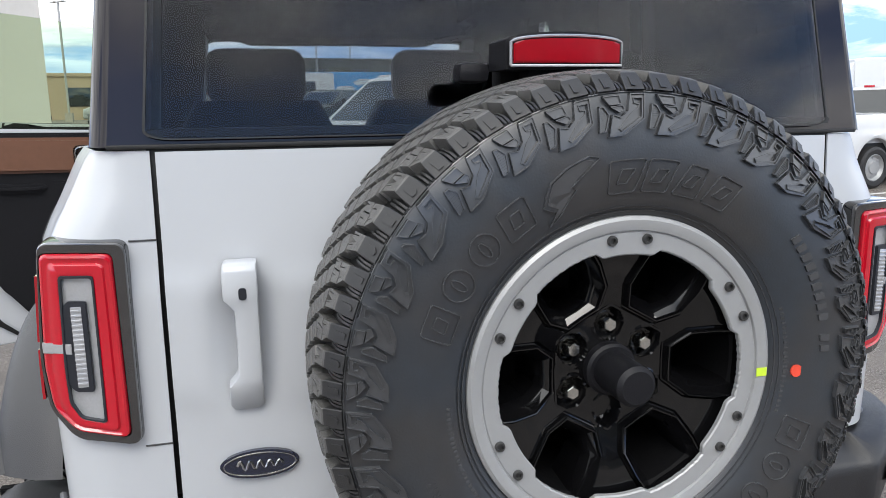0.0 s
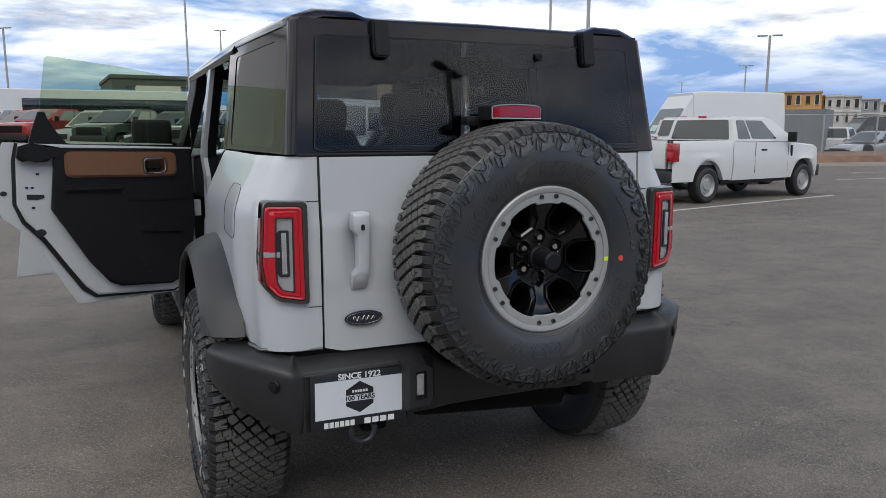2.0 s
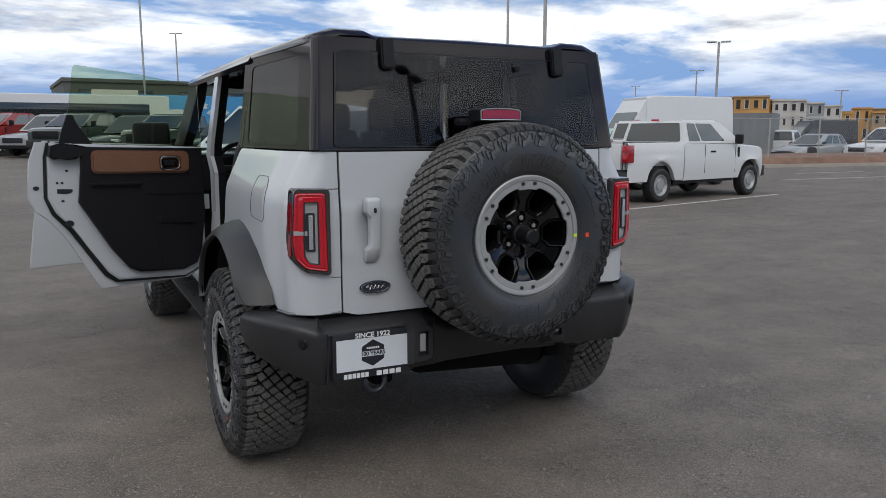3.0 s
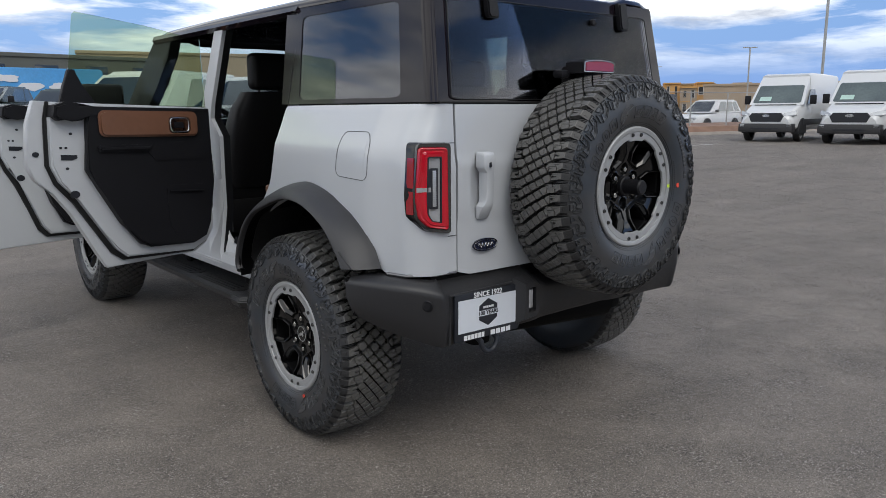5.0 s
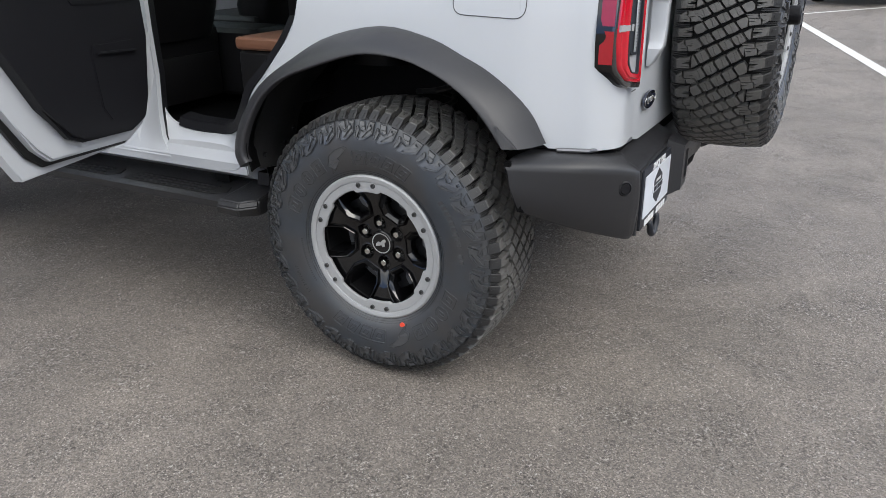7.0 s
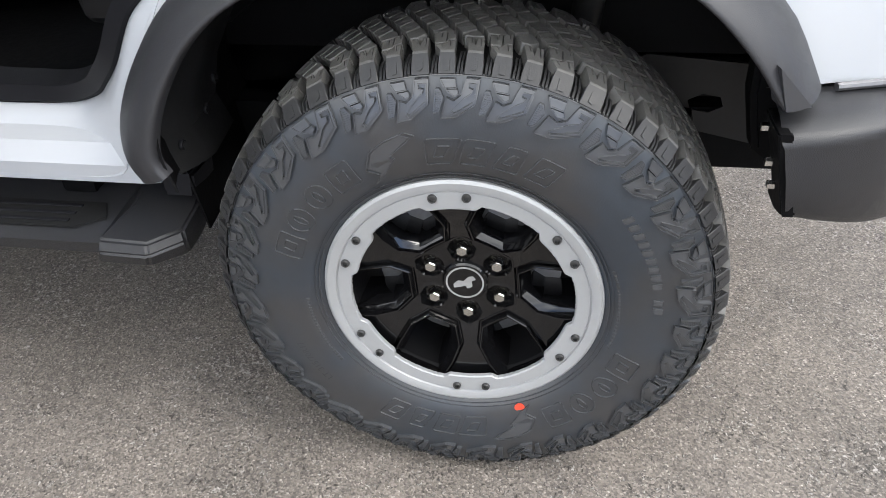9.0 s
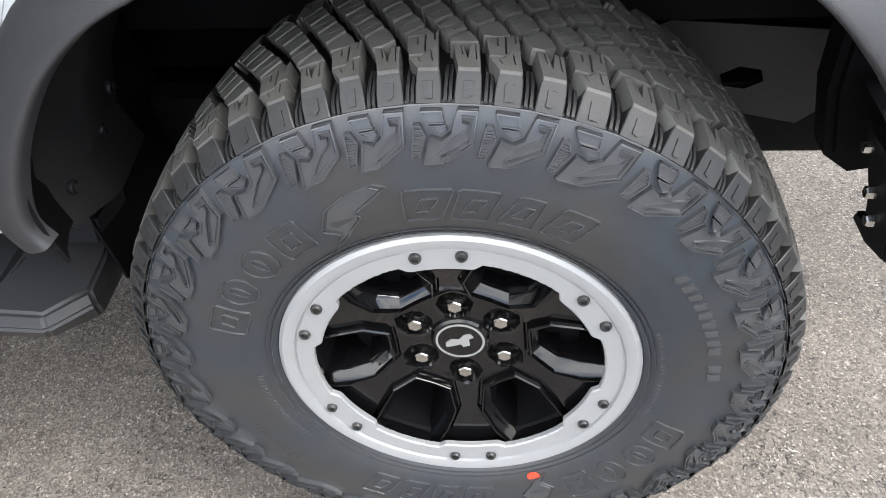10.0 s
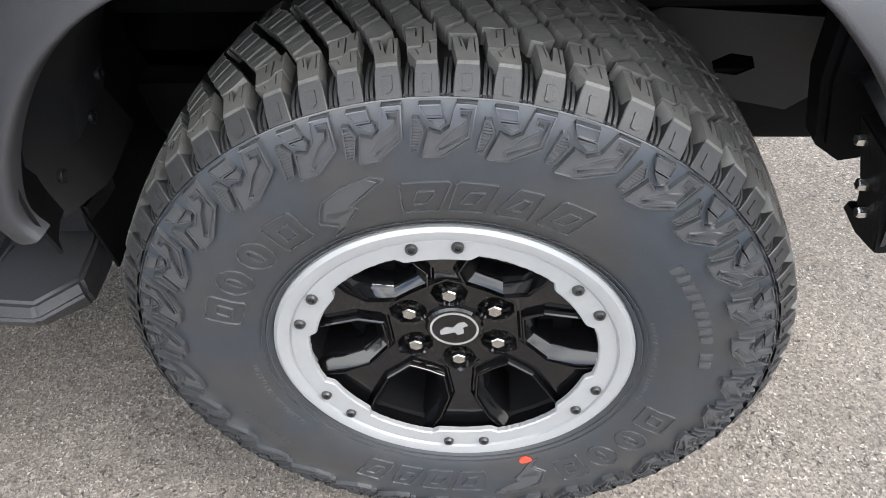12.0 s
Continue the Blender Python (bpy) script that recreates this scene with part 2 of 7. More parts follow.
M_DEEPRED = material("deep_red_lens", (0.30, 0.003, 0.010), 0.08, 0.0, 0.1, 10.0, coat=1.0)
M_LAMPGREY = material("lamp_reflector", (0.50, 0.51, 0.53), 0.2, 0.5, 0.1, 30.0, bump=0.2, bump_scale=120)
M_LAMPRIM = material("smoky_lamp_rim", (0.030, 0.029, 0.030), 0.08, 0.05, 0.15, 18.0, coat=1.0, spec=0.7)
M_PLATE = material("plate_card", (0.62, 0.65, 0.70), 0.4, 0.0, 0.03, 4.0)
M_INK = material("black_ink", (0.012, 0.014, 0.02), 0.5, 0.0, 0.1, 8.0)
M_WORD = material("white_print", (0.72, 0.73, 0.74), 0.45, 0.0, 0.05, 8.0)
M_MARK = material("grey_cap_print", (0.34, 0.34, 0.335), 0.35, 0.3, 0.08, 20.0)
M_BADGE = material("blue_black_badge", (0.010, 0.014, 0.035), 0.15, 0.0, 0.1, 20.0, coat=1.0)
M_DOT = material("red_sticker", (0.75, 0.07, 0.035), 0.5, 0.0, 0.06, 40.0)
M_YELLOW = material("yellow_sticker", (0.55, 0.75, 0.04), 0.5, 0.0, 0.06, 40.0)
M_GLASS_DARK = glass("privacy_glass", (0.60, 0.60, 0.62), 0.012, 1.34)
M_GLASS_SIDE = glass("tinted_side_glass", (0.80, 0.86, 0.74))
M_GLASS_QUARTER = glass("quarter_glass", (0.30, 0.31, 0.32), 0.02, 2.0)
M_GLASS_CLEAR = glass("clear_glass", (0.88, 0.93, 0.90))

# ---- building helpers ----


def part(name, bm, mat, parent, label="", sharp=35, upward=False):
    """Links a bmesh as one mesh object under a thing or part."""
    bmesh.ops.remove_doubles(bm, verts=bm.verts, dist=1e-5)
    bmesh.ops.recalc_face_normals(bm, faces=bm.faces)
    if upward:
        bm.normal_update()
        bmesh.ops.reverse_faces(bm, faces=[f for f in bm.faces if f.normal.z < -0.02])
    me = bpy.data.meshes.new(name)
    bm.to_mesh(me)
    bm.free()
    me.materials.append(mat)
    me.shade_smooth()
    me.set_sharp_from_angle(angle=radians(sharp))
    ob = new(name, me)
    ob.parent = parent
    if label:
        tagged(ob, label)
    return ob


def share(name, me, parent, m):
    """One more object on the same mesh, under a parent, at a pose within it."""
    ob = new(name, me)
    ob.parent = parent
    ob.matrix_basis = m
    return ob


def thing(name, m, label, category, group="", kind=""):
    ob = new(name)
    ob.matrix_basis = m
    ob.empty_display_size = 0.1
    return tagged(ob, label, category, group, kind)


def box(bm, center, size, bevel=0.0, turn=None, segments=2):
    made = bmesh.ops.create_cube(bm, size=1.0)["verts"]
    m = Matrix.Translation(center) @ (turn.to_4x4() if turn else Matrix.Identity(4)) @ Matrix.Diagonal((*size, 1))
    bmesh.ops.transform(bm, matrix=m, verts=made)
    if bevel:
        edges = list({e for v in made for e in v.link_edges})
        bmesh.ops.bevel(bm, geom=edges, offset=bevel, segments=segments, affect="EDGES", profile=0.6)
    return bm


def prism(bm, loop, shift, bevel=0.0):
    """A closed loop of points pushed along a vector."""
    low = [bm.verts.new(p) for p in loop]
    high = [bm.verts.new(Vector(p) + Vector(shift)) for p in loop]
    faces = [bm.faces.new(low[::-1]), bm.faces.new(high)]
    n = len(loop)
    for i in range(n):
        faces.append(bm.faces.new((low[i], low[(i + 1) % n], high[(i + 1) % n], high[i])))
    if bevel:
        edges = list({e for f in faces[:2] for e in f.edges})
        bmesh.ops.bevel(bm, geom=edges, offset=bevel, segments=2, affect="EDGES")
    return bm


def grid(bm, rows, closed=False, caps=False):
    """Quads between rows of points; closed joins the last row to the first."""
    vs = [[bm.verts.new(p) for p in row] for row in rows]
    n = len(vs)
    for a in range(n if closed else n - 1):
        r0, r1 = vs[a], vs[(a + 1) % n]
        for k in range(len(r0) - 1):
            bm.faces.new((r0[k], r0[k + 1], r1[k + 1], r1[k]))
    if caps:
        bm.faces.new(vs[0])
        bm.faces.new(vs[-1][::-1])
    return vs


def lathe(bm, profile, seg=48):
    """A profile of (radius, height) turned round the local z axis."""
    rows = []
    for k in range(seg):
        a = 2 * math.pi * k / seg
        rows.append([(r * math.sin(a), r * math.cos(a), z) for r, z in profile])
    grid(bm, rows, closed=True)
    return bm


def tube(bm, path, r, seg=10):
    rows = []
    pts = [Vector(p) for p in path]
    side = None
    for k, p in enumerate(pts):
        d = (pts[min(k + 1, len(pts) - 1)] - pts[max(k - 1, 0)]).normalized()
        if side is None:
            side = d.orthogonal().normalized()
        side = (side - d * side.dot(d)).normalized()
        up = d.cross(side)
        rows.append([p + r * (math.cos(2 * math.pi * s / seg) * side + math.sin(2 * math.pi * s / seg) * up) for s in range(seg + 1)])
    grid(bm, rows)
    for row in (rows[0], rows[-1]):
        bm.faces.new([bm.verts.new(p) for p in row[:-1]])
    return bm


def thicken(bm, t):
    bmesh.ops.remove_doubles(bm, verts=bm.verts, dist=1e-5)
    bmesh.ops.recalc_face_normals(bm, faces=bm.faces)
    bmesh.ops.solidify(bm, geom=list(bm.faces), thickness=t)
    return bm


def curve(pts, n):
    """n points along a smooth line through the given ones."""
    p = [Vector(q) for q in pts]
    out = []
    for k in range(n):
        x = k / (n - 1) * (len(p) - 1)
        i = min(int(x), len(p) - 2)
        t = x - i
        a, b, c, d = p[max(i - 1, 0)], p[i], p[i + 1], p[min(i + 2, len(p) - 1)]
        out.append(0.5 * (2 * b + (c - a) * t + (2 * a - 5 * b + 4 * c - d) * t * t + (3 * b - a - 3 * c + d) * t ** 3))
    return out


def rounded(x0, y0, x1, y1, r, n=5):
    """A rounded rectangle's loop, anticlockwise from the lower right."""
    out = []
    for cx, cy, a0 in ((x1 - r, y0 + r, -90), (x1 - r, y1 - r, 0), (x0 + r, y1 - r, 90), (x0 + r, y0 + r, 180)):
        for k in range(n + 1):
            a = radians(a0 + 90 * k / n)
            out.append((cx + r * math.cos(a), cy + r * math.sin(a)))
    return out


def patch(corners):
    """A bilinear surface over four corners: (0,0), (1,0), (1,1), (0,1)."""
    a, b, c, d = (Vector(p) for p in corners)
    return lambda s, t: a * (1 - s) * (1 - t) + b * s * (1 - t) + c * s * t + d * (1 - s) * t


def holed(bm, surface, outer, inner):
    """A sheet over a surface between two loops of equal length."""
    grid(bm, [[surface(*p) for p in outer + outer[:1]], [surface(*p) for p in inner + inner[:1]]])
    return bm


def disc(bm, r, z0, z1, seg=24, bevel=0.0):
    prof = [(0.0, z0), (r, z0), (r, z1 - bevel), (r - bevel, z1), (0.0, z1)] if bevel else [(0.0, z0), (r, z0), (r, z1), (0.0, z1)]
    lathe(bm, prof, seg)
    return bm

# ---- wheels ----
TYRE_SIDE = [(0.222, 0.108), (0.228, 0.128), (0.240, 0.139), (0.262, 0.149), (0.290, 0.156), (0.320, 0.158), (0.350, 0.155), (0.376, 0.149), (0.398, 0.1425), (0.4045, 0.1385), (0.4085, 0.130), (0.4125, 0.116), (0.4150, 0.090), (0.4160, 0.045), (0.4160, 0.0)]


def side_z(r):
    return float(np.interp(r, [p[0] for p in TYRE_SIDE[:10]], [p[1] for p in TYRE_SIDE[:10]]))


def polar(r, deg, z):
    a = radians(deg)
    return (r * math.sin(a), r * math.cos(a), z)


def raised(bm, loop, h, sink=0.003):
    """A raised shape on the sidewall from a loop of (radius, degrees)."""
    c = (sum(p[0] for p in loop) / len(loop), sum(p[1] for p in loop) / len(loop))
    low = [bm.verts.new(polar(r, a, side_z(r) - sink)) for r, a in loop]
    top = []
    for r, a in loop:
        r2, a2 = r + (c[0] - r) * 0.08, a + (c[1] - a) * 0.08
        top.append(bm.verts.new(polar(r2, a2, side_z(r2) + h)))
    bm.faces.new(top)
    n = len(loop)
    for i in range(n):
        bm.faces.new((low[i], low[(i + 1) % n], top[(i + 1) % n], top[i]))


def ribbon(bm, path, w, h):
    """A raised band on the sidewall along (radius, degrees) points."""
    pts = [(r, a) for r, a in path]
    xy = [Vector((r * math.sin(radians(a)), r * math.cos(radians(a)))) for r, a in pts]
    rows = []
    for k, p in enumerate(xy):
        d = (xy[min(k + 1, len(xy) - 1)] - xy[max(k - 1, 0)]).normalized()
        nrm = Vector((-d.y, d.x))
        row = []
        for o, up in ((-w / 2, -0.002), (-w * 0.28, h), (w * 0.28, h), (w / 2, -0.002)):
            q = p + nrm * o
            row.append((q.x, q.y, side_z(q.length) + up))
        rows.append(row)
    grid(bm, rows)


def crown(z):
    return 0.4365 - 0.0075 * (abs(z) / 0.12) ** 2.5


# the moulded pattern repeats with a slightly uneven pitch; each number is a repeat's length in degrees
PITCHES = [12.6, 13.1, 13.3, 10.6, 10.0, 10.0, 10.8, 12.7, 11.6, 10.9, 11.3] + [11.0, 12.4, 10.3, 10.3, 11.2, 12.8, 10.2, 10.2, 11.4, 12.6, 10.2, 10.4, 11.2, 12.6, 10.2, 10.2, 11.3, 12.5, 10.2, 10.3]
MOTIFS = len(PITCHES)
PITCHES = [p * 360 / sum(PITCHES) for p in PITCHES]
STARTS = [-64.6 + sum(PITCHES[:k]) for k in range(MOTIFS + 1)]


def turn_at(f):
    """The angle at f repeats from the first one."""
    k = math.floor(f)
    return 360 * (k // MOTIFS) + STARTS[k % MOTIFS] + (f - k) * PITCHES[k % MOTIFS]


def lump(bm, loop, base, drop=0.0, shrink=0.96):
    """A rubber block on the tread from a loop of (place across, repeats), with a narrow chamfer."""
    cz, cf = sum(p[0] for p in loop) / len(loop), sum(p[1] for p in loop) / len(loop)
    rings = []
    for r, k in ((base, 1.0), (-0.0012, 1.0), (0.0, shrink)):
        ring = []
        for z, f in loop:
            zz, ff = cz + (z - cz) * k, cf + (f - cf) * k
            ring.append(bm.verts.new(polar(r if r > 0.1 else crown(zz) - drop + r, turn_at(ff), zz)))
        rings.append(ring)
    bm.faces.new(rings[-1])
    n = len(loop)
    for p, q in zip(rings, rings[1:]):
        for i in range(n):
            bm.faces.new((p[i], p[(i + 1) % n], q[(i + 1) % n], q[i]))


def cut(loop, side, limit):
    """Clips a loop of (place across, repeats) to side * place <= limit."""
    out = []
    for i, p in enumerate(loop):
        q = loop[(i + 1) % len(loop)]
        a, b = limit - side * p[0], limit - side * q[0]
        if a >= 0:
            out.append(p)
        if a * b < 0:
            t = a / (a - b)
            out.append((p[0] + (q[0] - p[0]) * t, p[1] + (q[1] - p[1]) * t))
    return out


LEAN, CROSS, MIRROR = 6.2, 14.75, 0.15
GROOVE_R = 0.4165


def centre_blocks(bm):
    """Slanting chains of siped blocks between the shoulders: wide grooves along the chains, narrow ones across them."""

    def spot(c, g):
        # c counts chains (two to a repeat), g counts the cross grooves (three to two repeats)
        p, q = (c - 0.35) / 2, (g - 0.3875) / 1.5
        z = (q - p) / (LEAN + CROSS)
        return (z, p + LEAN * z)

    for c in range(2 * MOTIFS):
        g_mid = 1.5 * (c + 0.5 - 0.35) / 2 + 0.3875
        for g in range(int(g_mid) - 4, int(g_mid) + 5):
            def at(s, t):
                return spot(c + 0.16 + 0.68 * t, g + 0.095 + 0.81 * s)

            z0 = at(0.5, 0.5)[0]
            if abs(z0) > 0.088:
                continue
            # a chain that meets an undivided lug runs on further than one that meets a divided lug
            near = 0.0785 if (c % 2 == 0) == (z0 > 0) or c % 2 == 0 else 0.066
            full = [at(0, 0), at(0.5, -0.06), at(1, 0), at(1.02, 0.5), at(1, 1), at(0.5, 1.06), at(0, 1), at(-0.02, 0.5)]
            if max(abs(p[0]) for p in full) <= near:
                lump(bm, full, GROOVE_R - 0.008, 0.0055)
                m, w = 0.40 + 0.12 * ((c * 7 + g * 3) % 3) / 2, 0.013
                lump(bm, [at(0, 0), at(0.20, -0.03), at(0.20, 0.48), at(0.222, 0.50), at(0.225, -0.03), at(m - w, -0.05), at(m - w, 0.34), at(m + 0.10 - w, 0.56), at(m + 0.10 - w, 1.05), at(0, 1), at(-0.02, 0.5)], GROOVE_R)
                lump(bm, [at(m + w, -0.05), at(1, 0), at(1.02, 0.5), at(1, 1), at(0.83, 1.03), at(0.82, 0.50), at(0.797, 0.48), at(0.797, 1.03), at(m + 0.10 + w, 1.05), at(m + 0.10 + w, 0.56), at(m + w, 0.34)], GROOVE_R)
            else:
                loop = cut(cut(full, 1, near), -1, near)
                if len(loop) > 2 and max(p[0] for p in loop) - min(p[0] for p in loop) > 0.010:
                    lump(bm, loop, GROOVE_R - 0.008)


def lug(bm, side, f, notched):
    """A shoulder lug: siped top, chamfered edge and a plain facet that widens down to the seam."""

    def at(z, u):
        return (z, f + u) if side > 0 else (-z, f + MIRROR - u)

    if notched:
        zi, a, b = 0.0835, 0.425, 0.755
        c0, c1, d0, d1 = 0.510, 0.790, 0.475, 0.825
        m = (a + b) / 2
        lump(bm, [at(zi, a), at(zi, a + 0.075), at(0.1005, a + 0.125), at(0.1005, a + 0.140), at(zi, a + 0.095), at(zi - 0.001, m - 0.055), at(0.108, m + 0.035), at(zi - 0.001, m + 0.055), at(zi, m + 0.10), at(0.108, m + 0.135), at(0.108, m + 0.15), at(zi, m + 0.12), at(zi, b), at(0.1205, c1), at(0.1205, c0)], GROOVE_R - 0.008, shrink=0.98)
    else:
        zi, a, b = 0.0980, -0.115, 0.245
        c0, c1, d0, d1 = 0.015, 0.280, -0.020, 0.315
        m = (a + b) / 2
        lump(bm, [at(zi + 0.006, a), at(zi + 0.005, a + 0.10), at(0.112, a + 0.150), at(0.112, a + 0.165), at(zi + 0.005, a + 0.12), at(zi + 0.004, m), at(zi - 0.004, m + 0.06), at(zi - 0.004, m + 0.085), at(0.111, m + 0.12), at(0.111, m + 0.135), at(zi - 0.004, m + 0.105), at(zi - 0.005, b), at(0.1205, c1), at(0.1205, c0)], GROOVE_R - 0.008, shrink=0.98)
        # the inner half of a divided lug
        lump(bm, [at(0.071, a - 0.055), at(0.068, a + 0.07), at(0.083, a + 0.085), at(0.083, a + 0.105), at(0.0675, a + 0.09), at(0.066, m - 0.015), at(0.0955, m + 0.005), at(0.0955, m + 0.03), at(0.0655, m + 0.01), at(0.061, m + 0.10), at(0.075, m + 0.115), at(0.075, m + 0.13), at(0.0605, m + 0.12), at(0.058, b - 0.03), at(0.0895, b), at(0.0905, m + 0.085), at(0.099, m - 0.005), at(0.0995, a)], GROOVE_R - 0.008, shrink=0.98)
    # edge and facet
    prof = [(crown(0.1205) - 0.0006, 0.1203), (0.4262, 0.1236), (0.4230, 0.1262), (0.4145, 0.1355), (0.4040, 0.1440)]
    rows = []
    for i, (r, z) in enumerate(prof):
        k = i / (len(prof) - 1)
        k = k * k * (3 - 2 * k)
        u0, u1 = c0 + (d0 - c0) * k, c1 + (d1 - c1) * k
        rows.append([polar(r + lift, turn_at(at(z, u)[1]), at(z + push, u)[0]) for u, lift, push in ((u0, -0.016 * (1 - 0.7 * k), -0.012), (u0, 0, 0), (u0 + 0.012, 0.0008, 0.0004), (u1 - 0.012, 0.0008, 0.0004), (u1, 0, 0), (u1, -0.016 * (1 - 0.7 * k), -0.012))])
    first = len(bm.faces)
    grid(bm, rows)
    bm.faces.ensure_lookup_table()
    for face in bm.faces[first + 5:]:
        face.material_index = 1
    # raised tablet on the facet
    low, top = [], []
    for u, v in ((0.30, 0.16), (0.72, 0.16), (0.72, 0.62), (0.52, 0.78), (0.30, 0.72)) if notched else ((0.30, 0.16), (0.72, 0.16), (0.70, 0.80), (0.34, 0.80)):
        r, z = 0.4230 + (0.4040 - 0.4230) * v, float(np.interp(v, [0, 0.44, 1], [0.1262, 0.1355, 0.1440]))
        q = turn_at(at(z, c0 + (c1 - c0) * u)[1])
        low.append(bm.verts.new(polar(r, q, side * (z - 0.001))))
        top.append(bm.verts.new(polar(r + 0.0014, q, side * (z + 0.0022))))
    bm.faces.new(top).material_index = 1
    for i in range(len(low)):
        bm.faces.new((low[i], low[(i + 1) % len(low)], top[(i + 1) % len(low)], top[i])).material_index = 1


def gap_rib(bm, side, a, wide):
    """A stone-ejector rib in the gap between two shoulder lugs."""
    rows = []
    for r, z, h in ((0.4035, 0.1425, 0.0), (0.4045, 0.1412, 0.0022), (0.4105, 0.130, 0.0030), (0.4145, 0.112, 0.0028), (0.4170, 0.094, 0.0)):
        rows.append([polar(r + (h if k in (1, 2) else -0.004), a + o, side * (z + (h * 0.6 if k in (1, 2) else -0.003))) for k, o in enumerate((-wide, -wide * 0.75, wide * 0.75, wide))])
    first = len(bm.faces)
    grid(bm, rows)
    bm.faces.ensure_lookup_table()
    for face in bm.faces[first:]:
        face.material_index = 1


def plate(bm, outer, hole, h):
    """A raised moulding on the sidewall with a sunk channel, from two loops of (radius, degrees)."""

    def ring(loop, up, k=1.0):
        c = (sum(p[0] for p in loop) / len(loop), sum(p[1] for p in loop) / len(loop))
        out = []
        for r, a in loop:
            r, a = c[0] + (r - c[0]) * k, c[1] + (a - c[1]) * k
            out.append(bm.verts.new(polar(r, a, side_z(r) + up)))
        return out

    def wall(p, q):
        n = len(p)
        for i in range(n):
            bm.faces.new((p[i], p[(i + 1) % n], q[(i + 1) % n], q[i]))

    o0, o1 = ring(outer, -0.002, 1.03), ring(outer, h)
    i1, i0 = ring(hole, h), ring(hole, h * 0.2)
    wall(o0, o1)
    wall(i1, i0)
    bm.faces.new(i0)
    rim = []
    for loop in (o1, i1):
        for i in range(len(loop)):
            rim.append(bm.edges.get((loop[i], loop[(i + 1) % len(loop)])))
    bmesh.ops.triangle_fill(bm, use_beauty=True, edges=rim)


def tyre_meshes():
    prof = TYRE_SIDE + [(r, -z) for r, z in TYRE_SIDE[-2::-1]]
    carcass = bmesh.new()
    lathe(carcass, prof, 96)
    # faces under the tread blocks take the painted groove shade
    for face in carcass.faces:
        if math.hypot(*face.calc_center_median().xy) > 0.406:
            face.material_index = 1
    tread = bmesh.new()
    centre_blocks(tread)
    for k in range(MOTIFS):
        for side in (1, -1):
            lug(tread, side, k, True)
            lug(tread, side, k, False)
            for u in (0.395, 0.910):
                for o in (-0.032, 0.032):
                    gap_rib(tread, side, turn_at(k + u + o if side > 0 else k + MIRROR - u + o), 0.29)
    relief = bmesh.new()
    hook = [(0.3995, 0.535), (0.3995, 0.800), (0.3665, 0.755), (0.3463, 0.320), (0.3455, 0.0), (0.3735, 0.140), (0.3690, 0.300), (0.3765, 0.450), (0.3930, 0.510)]
    slot = [(0.3925, 0.575), (0.3925, 0.735), (0.3690, 0.695), (0.3526, 0.292), (0.3562, 0.245), (0.3735, 0.500), (0.3800, 0.635), (0.3850, 0.665), (0.3860, 0.580)]
    tab = [(0.3985, 0.020), (0.3985, 0.325), (0.3865, 0.350), (0.3865, 0.105)]
    wedge = [(0.3845, 0.115), (0.3850, 0.365), (0.3795, 0.395), (0.3748, 0.300)]
    fin = [(0.3865, -0.073), (0.3860, 0.005), (0.3745, 0.080), (0.3530, -0.044), (0.3520, -0.165)]
    for k in range(MOTIFS):
        def on(path, grow=1.0):
            c = (sum(p[0] for p in path) / len(path), sum(p[1] for p in path) / len(path))
            return [(c[0] + (r - c[0]) * grow, turn_at(k + c[1] + (u - c[1]) * grow)) for r, u in path]

        plate(relief, on(hook), on(slot), 0.0042)
        for path, w, h, g in ((hook, 0.0022, 0.0068, 0.975), (slot, 0.0020, 0.0064, 1.06), (tab, 0.0020, 0.0066, 0.92), (wedge, 0.0018, 0.0060, 0.88), (fin, 0.0020, 0.0064, 0.93)):
            loop = on(path, g)
            ribbon(relief, loop + loop[:1], w, h)
        raised(relief, on(tab), 0.0042)
        raised(relief, on(wedge), 0.0040)
        raised(relief, on(fin), 0.0034)
        for j in range(9):
            r = 0.3560 + 0.0030 * j
            lo = float(np.interp(r, [0.352, 0.3865], [-0.150, -0.062]))
            hi = float(np.interp(r, [0.353, 0.3745, 0.386], [-0.060, 0.055, 0.0]))
            ribbon(relief, [(r, turn_at(k + lo)), (r, turn_at(k + hi))], 0.0013, 0.0046)
    for r, w in ((0.4022, 0.0022), (0.2435, 0.0016), (0.2500, 0.0012)):
        ribbon(relief, [(r, x) for x in range(0, 361, 4)], w, 0.0022)
    return carcass, tread, relief


def word_shapes(bm, start, kinds, pitch, r0, r1, lean):
    """Plain outlined shapes, one for each moulded character: ovals with a slot, or slanted blocks."""
    rm, h = (r0 + r1) / 2, (r1 - r0) / 2
    for k, kind in enumerate(kinds):
        a, w = start + (k + 0.5) * pitch, pitch * 0.40
        if kind == "oval":
            loops = [[(rm + h * s * math.cos(q), a + w * s2 * math.sin(q)) for q in [2 * math.pi * j / 24 for j in range(24)]] for s, s2 in ((1.0, 0.92), (0.55, 0.22))]
        else:
            loops = []
            for s, s2 in ((1.0, 1.0), (0.42, 0.38)):
                corner = [(rm - h * s, a - w * s2 - lean), (rm - h * s, a + w * s2 - lean), (rm + h * s, a + w * s2 * kind + lean), (rm + h * s, a - w * s2 * kind + lean)]
                loop = []
                for i in range(4):
                    p, q = corner[i], corner[(i + 1) % 4]
                    loop += [(p[0] + (q[0] - p[0]) * t, p[1] + (q[1] - p[1]) * t) for t in (0.06, 0.35, 0.65, 0.94)]
                loops.append(loop)
        for loop in loops:
            ribbon(bm, loop + loop[:1], 0.0024, 0.0026)


